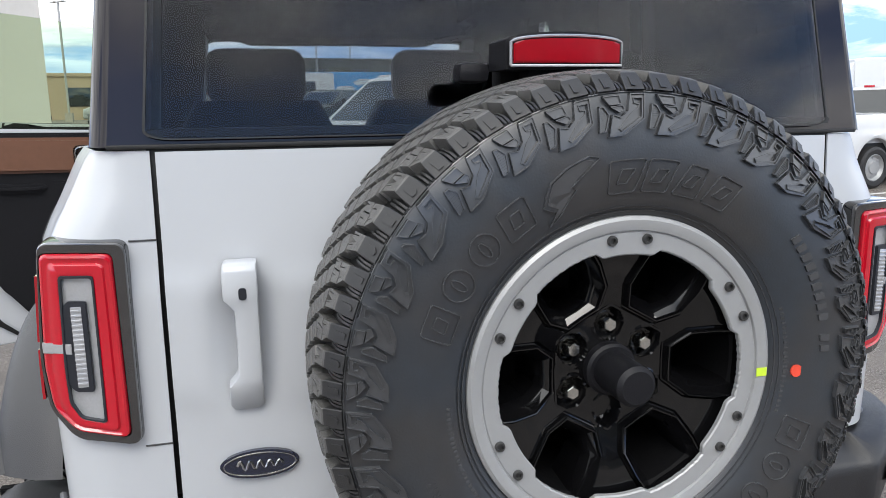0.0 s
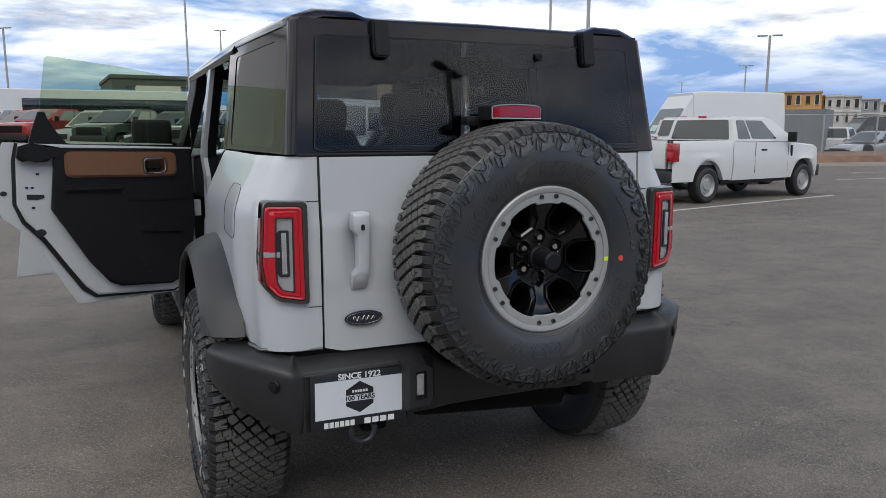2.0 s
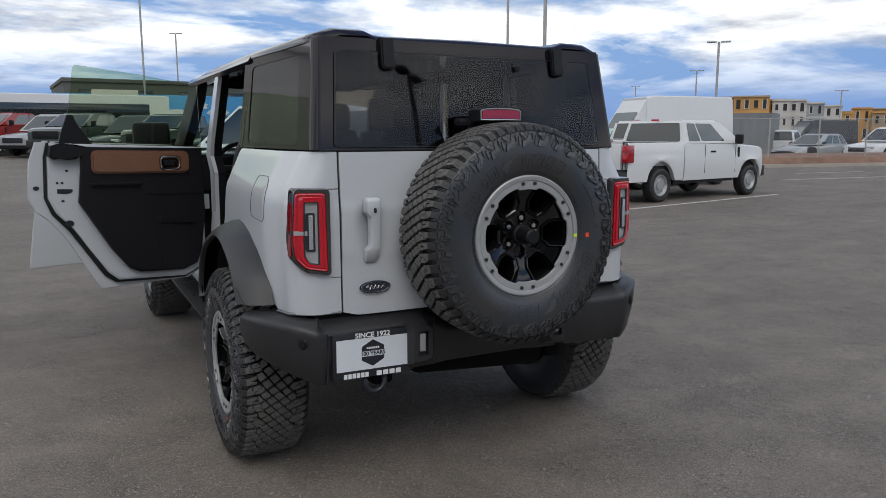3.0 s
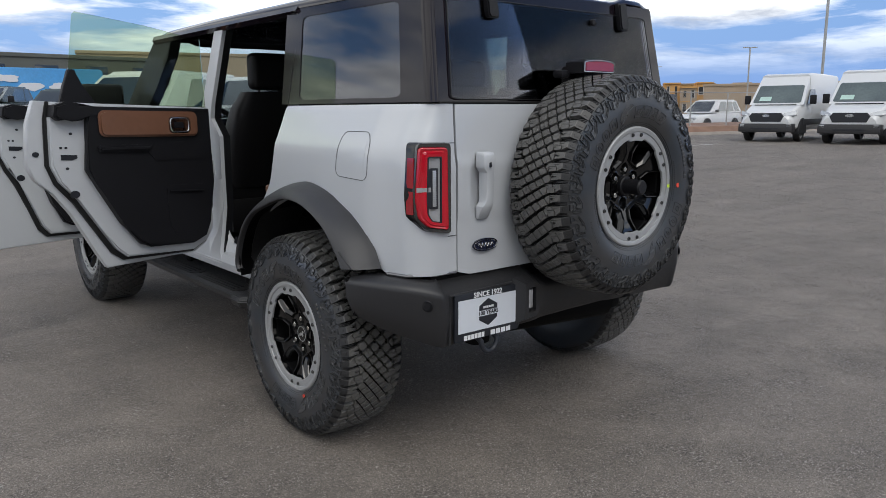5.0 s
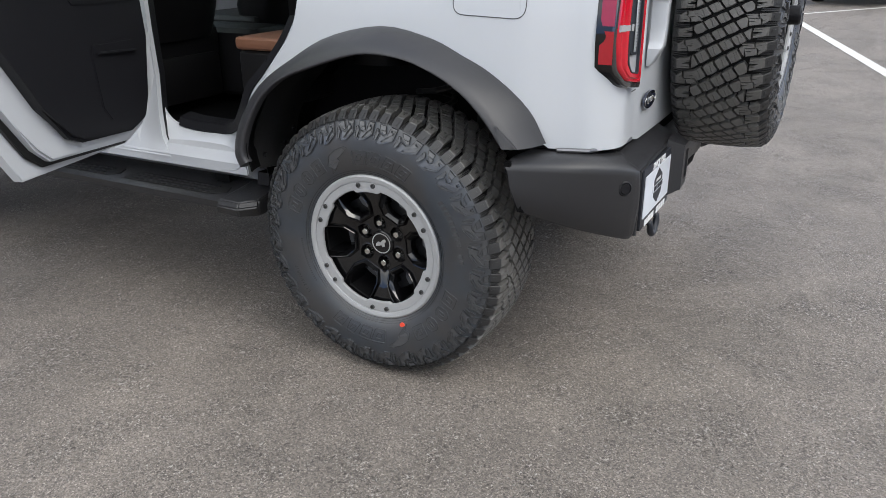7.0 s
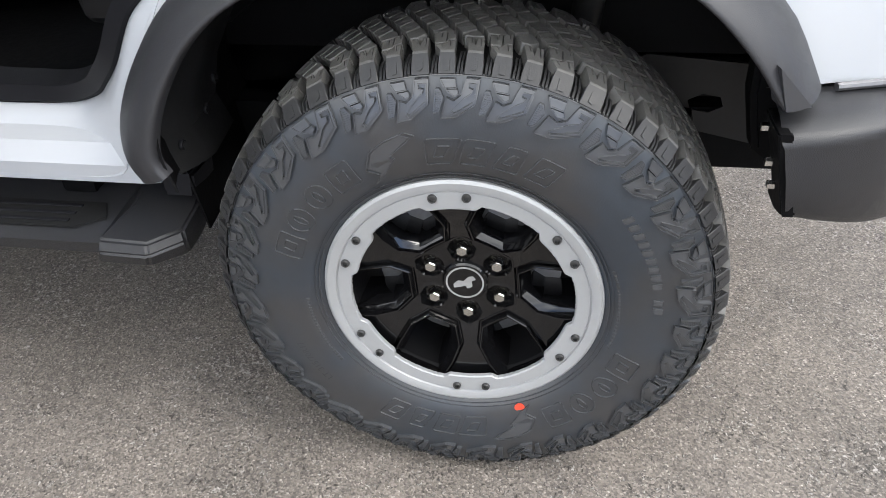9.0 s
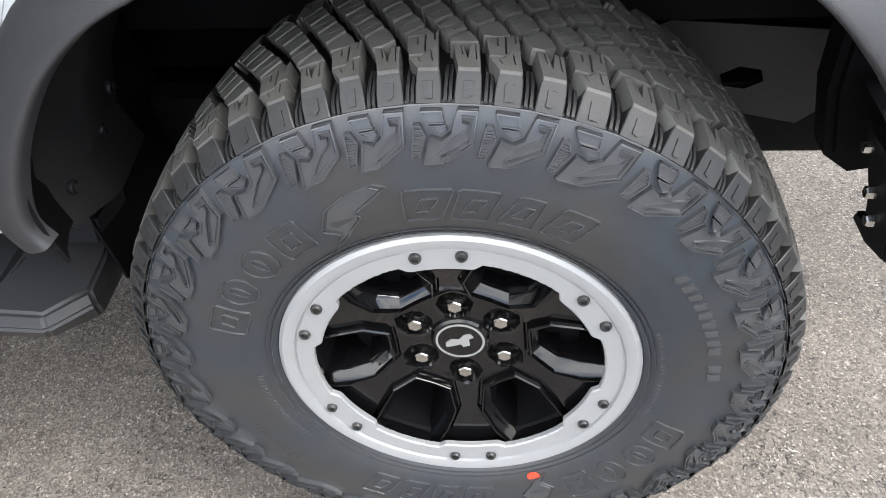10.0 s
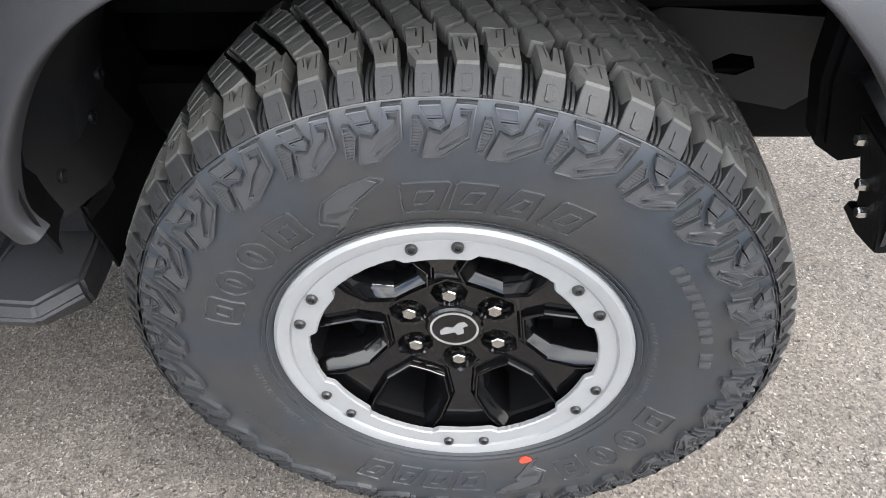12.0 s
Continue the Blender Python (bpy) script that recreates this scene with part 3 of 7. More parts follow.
def curved_text(bm, words, r, start, size, flip=False):
    """Raised characters bent round the sidewall."""
    data = bpy.data.curves.new("words", "FONT")
    data.body, data.size, data.extrude = words, size, 0.0
    ob = bpy.data.objects.new("words", data)
    me = bpy.data.meshes.new_from_object(ob)
    t = bmesh.new()
    t.from_mesh(me)
    bpy.data.objects.remove(ob)
    bpy.data.meshes.remove(me)
    for v in t.verts:
        rr = r + v.co.y
        v.co = Vector(polar(rr, start + math.degrees(v.co.x / r), side_z(rr) + 0.0014))
    tmp = bpy.data.meshes.new("words")
    t.to_mesh(tmp)
    t.free()
    bm.from_mesh(tmp)
    bpy.data.meshes.remove(tmp)


def letters_mesh():
    bm = bmesh.new()
    for half in (0, 180):
        word_shapes(bm, half - 74, (0.9, "oval", "oval", 0.9), 11.0, 0.273, 0.318, 0.3)
        word_shapes(bm, half - 9, (1.25, 1.0, 0.62, 0.9), 10.0, 0.270, 0.314, 1.0)
        # winged mark between the two words, as one plain raised shape
        mark = [(0.258, -28), (0.272, -25), (0.286, -28), (0.300, -26), (0.312, -24), (0.322, -19), (0.328, -13), (0.322, -10.5), (0.313, -13), (0.304, -16), (0.296, -19), (0.290, -18), (0.278, -21), (0.266, -24)]
        loop = [(r, half + a) for r, a in mark]
        ribbon(bm, loop + loop[:1], 0.0026, 0.0028)
        raised(bm, [(r * 0.97 + 0.309 * 0.03, a * 0.9 + (half - 20) * 0.1) for r, a in loop], 0.0006)
        curved_text(bm, "LT 315/70R17", 0.305, 232, 0.017)
    for k in [*range(9), 10, 11]:
        a = 52 + k * 3.0
        raised(bm, [(0.309, a - 0.3), (0.309, a + 1.6), (0.325, a + 2.0), (0.325, a + 0.1)], 0.0030)
    for k in range(22):
        raised(bm, [(0.262, 236 + k * 1.5), (0.262, 236.9 + k * 1.5), (0.268, 236.9 + k * 1.5), (0.268, 236 + k * 1.5)], 0.0006)
        raised(bm, [(0.256, 70 + k * 1.7), (0.256, 71 + k * 1.7), (0.261, 71 + k * 1.7), (0.261, 70 + k * 1.7)], 0.0006)
    return bm


def ring_mesh():
    """The bead ring: flat machined face, rounded outer lip, scalloped inner edge."""
    bm = bmesh.new()
    rows = []
    seg = 288
    for k in range(seg):
        d = 360 * k / seg
        near = abs((d + 30) % 60 - 30)
        inner = 0.1890 - 0.0090 * (1 / (1 + math.exp((near - 13.5) * 1.6)))
        teeth = 0.0010 if 14 < near < 29 and (near * 2) % 6 < 2.2 else 0.0
        inner += teeth
        prof = [(inner + 0.004, 0.126), (inner, 0.128), (inner, 0.1345), (inner + 0.0020, 0.1365), (0.2120, 0.1372), (0.2130, 0.1362), (0.2142, 0.1362), (0.2155, 0.1400), (0.2220, 0.1420), (0.2300, 0.1425), (0.2350, 0.1390), (0.2365, 0.1320), (0.2345, 0.1180)]
        rows.append([polar(r, d, z) for r, z in prof])
    grid(bm, rows, closed=True)
    return bm


def spoke_z(r):
    return float(np.interp(r, [0.0, 0.05, 0.085, 0.13, 0.175, 0.20], [0.086, 0.086, 0.088, 0.104, 0.117, 0.119]))


def spokes_mesh():
    """The six-window cast centre: horseshoe ridges round deep windows, and a hub with six nut pockets."""
    bm = bmesh.new()
    opening = [(0.114, 0.0), (0.114, 0.017), (0.134, 0.032), (0.160, 0.0345), (0.197, 0.0335), (0.1985, 0.0)]
    outer = [(0.091, 0.0), (0.091, 0.028), (0.121, 0.0515), (0.160, 0.0550), (0.197, 0.0525), (0.2020, 0.0)]
    apothem = 0.086
    t30 = math.tan(radians(30))
    bound = [(apothem, 0.0), (apothem, apothem * t30), (0.125, 0.125 * t30), (0.160, 0.160 * t30), (0.180, 0.180 * t30), (0.207, 0.0)]

    def both(pts):
        return pts + [(x, -y) for x, y in pts[-2:0:-1]]

    def between(k):
        return [(o[0] + (i[0] - o[0]) * k, o[1] + (i[1] - o[1]) * k) for o, i in zip(both(outer), both(opening))]

    def ring(pts, lift, sector, f=None):
        out = []
        for x, y in pts:
            r = math.hypot(x, y)
            z = spoke_z(r) + lift if f is None else f
            out.append(polar(r, sector + math.degrees(math.atan2(y, x)), z))
        return out

    for s in range(6):
        sector = 30 + 60 * s
        loops = [ring(both(bound), -0.004, sector)]
        for k, lift in ((-0.20, -0.0045), (-0.06, -0.0080), (0.0, -0.0080), (0.05, 0.0034), (0.11, 0.0054), (0.19, 0.0050), (0.27, -0.0012), (0.62, -0.0100), (0.90, -0.0200), (1.0, -0.0280)):
            loops.append(ring(between(k), lift, sector))
        loops.append(ring(between(1.06), 0, sector, 0.030))
        grid(bm, [lp + lp[:1] for lp in loops])
    # hub face with pockets round the nuts
    rows = []
    for k in range(145):
        d = 2.5 * k
        edge = apothem * 1.004 / math.cos(radians((d % 60) - 30))
        row = []
        for j in range(19):
            r = 0.030 + (edge - 0.030) * j / 18
            near = (d + 30) % 60 - 30
            px, py = r * math.cos(radians(near)) - 0.0665, r * math.sin(radians(near))
            dist = math.hypot(px / (1.15 if px > 0 else 1.0), py)
            deep = min(1.0, max(0.0, (0.0225 - dist) / 0.0045))
            rim = math.exp(-((dist - 0.0245) / 0.002) ** 2)
            row.append(polar(r, d, spoke_z(r) - 0.0042 - 0.018 * deep + 0.0016 * rim))
        rows.append(row)
    grid(bm, rows)
    disc(bm, 0.032, 0.05, spoke_z(0.03) - 0.004, 36, 0.001)
    return bm


def bolt_mesh(r, h, hexed=False):
    bm = bmesh.new()
    if hexed:
        lathe(bm, [(0.0, 0), (r, 0), (r, h * 0.8), (r * 0.8, h), (r * 0.45, h), (0.0, h * 0.97)], 6)
    else:
        lathe(bm, [(0.0, 0), (r, 0), (r, h * 0.6), (r * 0.86, h), (r * 0.56, h), (r * 0.52, h * 0.1), (0, h * 0.05)], 18)
    return bm


def nut_mesh():
    bm = bmesh.new()
    lathe(bm, [(0.0150, 0.0), (0.0150, 0.004), (0.0125, 0.007)], 24)
    lathe(bm, [(0.0105, 0.004), (0.0105, 0.0225), (0.0092, 0.0240), (0.0, 0.0245)], 6)
    return bm


WHEEL_MESHES = {}
WHEEL_SIZE = 0.97


def wheel(parent, name, m, turn, cap, label, dot=None, pattern=0.0):
    """A wheel as a part of its vehicle: cast centre with tyre, ring, bolts and nuts under it. Local z looks outwards, y up."""
    w = WHEEL_MESHES
    if not w:
        holder = new("holder")
        carcass, tread, relief = tyre_meshes()
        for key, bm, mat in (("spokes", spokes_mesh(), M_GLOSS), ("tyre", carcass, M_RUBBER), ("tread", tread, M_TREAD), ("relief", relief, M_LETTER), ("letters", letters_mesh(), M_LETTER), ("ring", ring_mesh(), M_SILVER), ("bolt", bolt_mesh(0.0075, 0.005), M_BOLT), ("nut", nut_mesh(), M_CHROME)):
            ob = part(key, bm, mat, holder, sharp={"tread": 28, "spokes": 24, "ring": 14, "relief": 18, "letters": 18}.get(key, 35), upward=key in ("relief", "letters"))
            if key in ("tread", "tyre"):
                ob.data.materials.append(M_LUGSIDE if key == "tread" else M_GROOVESHADE)
            w[key] = ob.data
            bpy.data.objects.remove(ob)
        bm = bmesh.new()
        lathe(bm, [(0.222, 0.115), (0.205, 0.110), (0.196, 0.100), (0.190, 0.02), (0.19, -0.12), (0.222, -0.115)], 48)
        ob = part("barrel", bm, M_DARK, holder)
        w["barrel"] = ob.data
        bpy.data.objects.remove(ob)
        bm = bmesh.new()
        lathe(bm, [(0.05, 0.030), (0.165, 0.030), (0.165, 0.010), (0.05, 0.010)], 48)
        ob = part("brake_disc", bm, M_STEEL, holder)
        w["brake"] = ob.data
        bpy.data.objects.remove(ob)
        bm = bmesh.new()
        disc(bm, 0.040, 0.05, 0.0885, 32, 0.003)
        ob = part("cap", bm, M_GLOSS, holder)
        w["cap"] = ob.data
        bpy.data.objects.remove(ob)
        bm = bmesh.new()
        lathe(bm, [(0.0335, 0.088), (0.0335, 0.0895), (0.0305, 0.0895), (0.0305, 0.088)], 40)
        # running-animal mark as one plain pale shape
        blob = [(-0.020, -0.004), (-0.012, 0.004), (-0.002, 0.003), (0.006, 0.013), (0.014, 0.015), (0.019, 0.008), (0.012, 0.004), (0.013, -0.008), (0.004, -0.012), (0.001, -0.006), (-0.010, -0.010), (-0.019, -0.012)]
        prism(bm, [(x, y, 0.087) for x, y in blob], (0, 0, 0.0025))
        ob = part("mark", bm, M_MARK, holder)
        w["mark"] = ob.data
        bpy.data.objects.remove(ob)
        bpy.data.objects.remove(holder)
    hub = share(name, w["spokes"], parent, m @ pose(0, 0, 0, 0, 0, -turn) @ Matrix.Scale(WHEEL_SIZE, 4))
    tagged(hub, label)
    flat = pose(0, 0, 0, 0, 0, turn)
    tagged(share("tyre", w["tyre"], hub, flat), "black mud-terrain tyre with smooth bluish sidewall")
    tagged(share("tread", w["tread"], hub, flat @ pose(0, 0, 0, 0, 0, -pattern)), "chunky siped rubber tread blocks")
    share("sidewall_relief", w["relief"], hub, flat @ pose(0, 0, 0, 0, 0, -pattern))
    tagged(share("sidewall_lettering", w["letters"], hub, flat), kind="stuff")
    tagged(share("bead_ring", w["ring"], hub, Matrix.Identity(4)), "silver machined bead ring")
    share("rim_barrel", w["barrel"], hub, Matrix.Identity(4))
    for k in range(12):
        a = 60 * (k // 2) + (7.5 if k % 2 else -7.5)
        share("bolt", w["bolt"], hub, Matrix.Translation(polar(0.2035, a, 0.1372)))
    for k in range(6):
        if cap or k != 3:
            share("lug_nut", w["nut"], hub, Matrix.Translation(polar(0.0665, 60 * k, 0.066)))
    if cap:
        share("brake_disc", w["brake"], hub, Matrix.Identity(4))
        share("hub_cap", w["cap"], hub, Matrix.Identity(4))
        share("cap_mark", w["mark"], hub, flat)
    if dot:
        bm = bmesh.new()
        disc(bm, 0.0095, -0.002, 0.0008, 20)
        d = part("paper_dot", bm, M_DOT, hub, "round red paper sticker")
        d.matrix_basis = flat @ Matrix.Translation(polar(dot[1], dot[0], side_z(dot[1]) + 0.001))
    return hub

# ---- the off-road wagon ----
AXLE, WB, HUB, TRACK = 0.0, 2.949, 0.433, 0.805
suv = thing("off_road_wagon", pose(0, 0, 0), "white four-door off-road wagon with black hardtop and both near doors open", "car")


def side_x(z):
    return float(np.interp(z, [0.5, 0.62, 0.78, 1.0, 1.10, 1.165, 1.19, 1.215, 1.25, 1.29, 1.335, 1.355, 1.37], [0.80, 0.822, 0.832, 0.838, 0.839, 0.837, 0.834, 0.828, 0.812, 0.791, 0.769, 0.759, 0.747]))


def rear_y(z):
    return float(np.interp(z, [0.74, 1.15, 1.19, 1.37], [-0.664, -0.662, -0.655, -0.645]))


ARCH_JOIN = [(0.552, 0.596), (0.571, 0.645), (0.558, 0.712), (0.508, 0.800), (0.430, 0.890), (0.31, 0.965), (0.18, 1.03), (0.0, 1.065), (-0.150, 1.040), (-0.25, 0.998), (-0.336, 0.955), (-0.428, 0.882), (-0.489, 0.782)]
ARCH_LIP = [(0.452, 0.646), (0.464, 0.680), (0.439, 0.752), (0.394, 0.823), (0.346, 0.874), (0.28, 0.918), (0.18, 0.955), (0.02, 1.0), (-0.10, 1.000), (-0.20, 0.974), (-0.295, 0.924), (-0.366, 0.858), (-0.419, 0.788)]


def arch_z(y):
    ys = [p[0] for p in ARCH_JOIN[2:]][::-1]
    zs = [p[1] for p in ARCH_JOIN[2:]][::-1]
    return float(np.interp(y, ys, zs))


def taper(y):
    """How far the side draws in towards the rear corner."""
    k = min(1.0, max(0.0, (-0.40 - y) / 0.17))
    return 0.038 * k * k * (3 - 2 * k)


def quarter(side):
    """Rear quarter panel with rounded rear corner, over the wheel arch."""
    bm = bmesh.new()
    rows = []
    n_side, n_arc, n_rear = 34, 10, 4
    for i in range(n_side + n_arc + n_rear):
        row = []
        for j in range(30):
            low = 0.765
            if i < n_side:
                f = i / n_side
                y_low = 0.45 - f * (0.45 + 0.555)
                low = max(arch_z(y_low) - 0.03, 0.765) if y_low > -0.51 else 0.765
            z = low + (1.085 - low) * j / 9 if j < 9 else 1.085 + (1.368 - 1.085) * (j - 9) / 20
            if i < n_side:
                front = float(np.interp(z, [0.84, 0.90, 0.95, 1.0, 1.04, 1.08, 1.16, 1.24, 1.33, 1.36], [0.49, 0.44, 0.40, 0.352, 0.318, 0.301, 0.276, 0.271, 0.288, 0.292]))
                y = front - f * (front + 0.555)
                x = side_x(z) - taper(y)
            else:
                wide = side_x(z) - taper(-0.555)
                r = min(0.105, wide - 0.635)
                if i < n_side + n_arc:
                    a = (i - n_side) / n_arc * math.pi / 2
                    x = wide - r + r * math.cos(a)
                    y = rear_y(z) + 0.105 - 0.105 * math.sin(a)
                else:
                    x0 = wide - r
                    x = x0 + (0.612 - x0) * (i - n_side - n_arc) / (n_rear - 1)
                    y = rear_y(z)
            row.append((side * x, y, z))
        rows.append(row)
    grid(bm, rows)
    return thicken(bm, 0.004)


def flare(side, y0, flip, name):
    bm = bmesh.new()
    join, lip = curve([(0, *p) for p in ARCH_JOIN], 44), curve([(0, *p) for p in ARCH_LIP], 44)
    rows = []
    for j, l in zip(join, lip):
        row = []
        for k, x in ((-0.04, 0.824), (0.0, 0.842), (0.015, 0.851), (0.05, 0.861), (0.12, 0.876), (0.22, 0.893), (0.36, 0.913), (0.52, 0.930), (0.70, 0.943), (0.88, 0.951), (0.96, 0.953), (1.0, 0.952), (1.03, 0.946), (1.04, 0.928)):
            p = j + (l - j) * k
            row.append((side * x, y0 + flip * p.y, p.z))
        rows.append(row)
    grid(bm, rows)
    for r in (rows[0], rows[-1]):
        bm.faces.new([bm.verts.new(p) for p in r])
    ob = part(name, bm, M_FLARE, suv, "matt grey plastic wheel arch flare", 62)
    # moulded wedge near the rear tip
    bm = bmesh.new()
    apex, left, right = (0.953, -0.402, 0.845), (0.956, -0.419, 0.790), (0.934, -0.456, 0.787)
    prism(bm, [(side * x, y0 + flip * y, z) for x, y, z in (apex, left, right)], (-side * 0.03, flip * 0.012, 0.003))
    part("flare_wedge", bm, M_FLARE, ob)
    return ob


for side in (-1, 1):
    part("quarter_panel", quarter(side), M_WHITE, suv, "white painted rear quarter panel")
    flare(side, 0.0, 1, "wheel_arch_flare")
    flare(side, WB, -1, "wheel_arch_flare")
    for y0, flip in ((0.0, 1), (WB, -1)):
        bm = bmesh.new()
        lip = curve([(0, 0.440, 0.615), (0, 0.452, 0.68)] + [(0, *p) for p in ARCH_LIP[2:]], 40)
        join = curve([(0, 0.530, 0.600), (0, 0.552, 0.65)] + [(0, *p) for p in ARCH_JOIN[2:]], 40)
        rows = []
        for q, j in zip(lip, join):
            rows.append([(side * x, y0 + flip * (q + (j - q) * g).y, (q + (j - q) * g).z) for x, g in ((0.940, 0.06), (0.915, 0.26), (0.88, 0.42), (0.82, 0.56), (0.70, 0.66), (0.50, 0.70))])
        grid(bm, rows)
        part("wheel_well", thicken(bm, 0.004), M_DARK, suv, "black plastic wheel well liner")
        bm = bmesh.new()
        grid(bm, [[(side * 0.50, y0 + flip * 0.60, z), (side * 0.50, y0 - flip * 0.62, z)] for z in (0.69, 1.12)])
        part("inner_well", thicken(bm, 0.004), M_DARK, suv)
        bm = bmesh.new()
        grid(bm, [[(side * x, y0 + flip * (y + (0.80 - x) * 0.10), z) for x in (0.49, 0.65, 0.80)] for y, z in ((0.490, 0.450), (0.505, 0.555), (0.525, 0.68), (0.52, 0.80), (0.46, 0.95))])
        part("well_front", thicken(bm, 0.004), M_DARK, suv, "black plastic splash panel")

LEFT = Matrix(((0, 0, -1, 0), (-1, 0, 0, 0), (0, 1, 0, 0), (0, 0, 0, 1)))
RIGHT = Matrix(((0, 0, 1, 0), (1, 0, 0, 0), (0, 1, 0, 0), (0, 0, 0, 1)))
BACK = Matrix(((1, 0, 0, 0), (0, 0, -1, 0), (0, 1, 0, 0), (0, 0, 0, 1)))
wheel(suv, "wheel", Matrix.Translation((-TRACK, 0, HUB)) @ LEFT, -4, True, "gloss black six-window alloy wheel", (156.3, 0.259))
wheel(suv, "wheel", Matrix.Translation((TRACK, 0, HUB)) @ RIGHT, 20, True, "gloss black six-window alloy wheel")
wheel(suv, "wheel", Matrix.Translation((-TRACK, WB, HUB)) @ LEFT, 31, True, "gloss black six-window alloy wheel")
wheel(suv, "wheel", Matrix.Translation((TRACK, WB, HUB)) @ RIGHT, 5, True, "gloss black six-window alloy wheel")
SPARE = (0.02, -0.838, 1.053)
spare = wheel(suv, "spare_wheel", Matrix.Translation(SPARE) @ BACK, 0, False, "gloss black six-window spare wheel", (92.2, 0.275), -74.3)
bm = bmesh.new()
disc(bm, 0.030, 0.03, 0.175, 28, 0.006)
disc(bm, 0.040, 0.03, 0.10, 28, 0.004)
part("wheel_lock_post", bm, M_TRIM, spare, "black rubber-capped mounting post")
bm = bmesh.new()
box(bm, (*polar(0.2225, 92.7, 0.139)[:2], 0.1425), (0.017, 0.013, 0.0012))
part("paper_tag", bm, M_YELLOW, spare, "small yellow-green sticker")
bm = bmesh.new()
box(bm, (SPARE[0], -0.70, SPARE[2]), (0.34, 0.09, 0.36), 0.02)
box(bm, (SPARE[0], -0.74, SPARE[2]), (0.16, 0.12, 0.16), 0.02)
box(bm, (SPARE[0] - 0.02, -0.70, 1.36), (0.16, 0.05, 0.30), 0.015)
part("spare_carrier", bm, M_TRIM, suv, "black spare wheel carrier")

# tailgate
bm = bmesh.new()
rows = []
for j in range(49):
    z = 0.748 + (1.366 - 0.748) * j / 48
    row = []
    for i in range(73):
        x = -0.604 + 1.208 * i / 72
        low = float(np.interp(abs(x), [0.0, 0.545, 0.604], [0.0, 0.0, 0.016])) * (1 - j / 48)
        y = rear_y(z) - 0.002 - 0.012 * (1 - (x / 0.604) ** 2)
        well = math.exp(-((x + 0.492) / 0.042) ** 4) * math.exp(-((z - 1.06) / 0.10) ** 4)
        y += 0.024 * well
        y += 0.006 / (1 + math.exp((z - 0.955) * 90)) if x < 0.3 else 0.0
        row.append((x, y, z + low))
    rows.append(row)
grid(bm, rows)
gate = part("tailgate", thicken(bm, 0.012), M_WHITE, suv, "white painted tailgate")
bm = bmesh.new()
rows = []
for z, x0, y1 in ((1.197, -0.510, -0.690), (1.1955, -0.514, -0.700), (1.191, -0.517, -0.706), (1.183, -0.518, -0.709), (1.150, -0.518, -0.710), (1.140, -0.517, -0.709), (1.130, -0.508, -0.708), (1.122, -0.502, -0.707), (1.060, -0.501, -0.706), (1.018, -0.502, -0.704), (1.008, -0.508, -0.703), (0.998, -0.517, -0.701), (0.975, -0.518, -0.688), (0.958, -0.517, -0.679), (0.950, -0.513, -0.672)):
    x1 = -0.465 - (0.006 if z < 0.955 or z > 1.196 else 0.0)
    rows.append([(x0, -0.664, z), (x0, y1 + 0.005, z), (x0 + 0.0015, y1 + 0.0015, z), (x0 + 0.005, y1, z), (x1 - 0.005, y1, z), (x1 - 0.0015, y1 + 0.0015, z), (x1, y1 + 0.005, z), (x1, -0.664, z)])
grid(bm, rows)
for row in (rows[0], rows[-1]):
    bm.faces.new([bm.verts.new(p) for p in row])
handle = part("tailgate_handle", bm, M_WHITE, gate, "white vertical pull handle")
bm = bmesh.new()
prism(bm, [(x, y, 0) for x, y in rounded(-0.006, -0.0095, 0.006, 0.0095, 0.0045)], (0, 0, 0.0018), 0.0006)
lock = part("lock_cylinder", bm, M_INK, gate, "black key lock")
lock.matrix_basis = Matrix.Translation((-0.488, -0.7095, 1.150)) @ BACK
bm = bmesh.new()
prism(bm, [(0.064 * math.cos(2 * math.pi * k / 40), 0.0245 * math.sin(2 * math.pi * k / 40), 0) for k in range(40)], (0, 0, 0.008), 0.003)
badge = part("badge", bm, M_BADGE, gate, "dark blue oval badge with chrome rim")
badge.matrix_basis = Matrix.Translation((-0.478, -0.668, 0.853)) @ BACK
bm = bmesh.new()
rim = [(0.058 * math.cos(2 * math.pi * k / 40), 0.0195 * math.sin(2 * math.pi * k / 40), 0.0085) for k in range(41)]
tube(bm, rim, 0.0012, 6)
wave = [(-0.036 + 0.072 * k / 30, 0.009 * math.sin(k * 0.95) * (1 - k / 60), 0.0085) for k in range(31)]
tube(bm, wave, 0.0022, 6)
script = part("badge_trim", bm, M_CHROME, gate, "chrome rim and plain wavy mark")
script.matrix_basis = badge.matrix_basis.copy()
bm = bmesh.new()
box(bm, (0, -0.644, 1.3735), (1.345, 0.010, 0.007), 0.002)
part("belt_seal", bm, M_SEAL, suv)
bm = bmesh.new()
box(bm, (0, -0.63, 1.0), (1.236, 0.02, 0.80), 0.004)
part("gate_opening", bm, M_SEAL, suv)

# tail lamps: the face wraps round the corner of the body
def fillet(pts, r, n=5):
    """A closed loop with its corners rounded."""
    out = []
    for k, p in enumerate(pts):
        p, a, b = Vector(p), Vector(pts[k - 1]), Vector(pts[(k + 1) % len(pts)])
        c = min(r, 0.45 * (a - p).length, 0.45 * (b - p).length)
        p0, p1 = p + (a - p).normalized() * c, p + (b - p).normalized() * c
        out += [tuple(p0.lerp(p, q / n).lerp(p.lerp(p1, q / n), q / n)) for q in range(n + 1)]
    return out


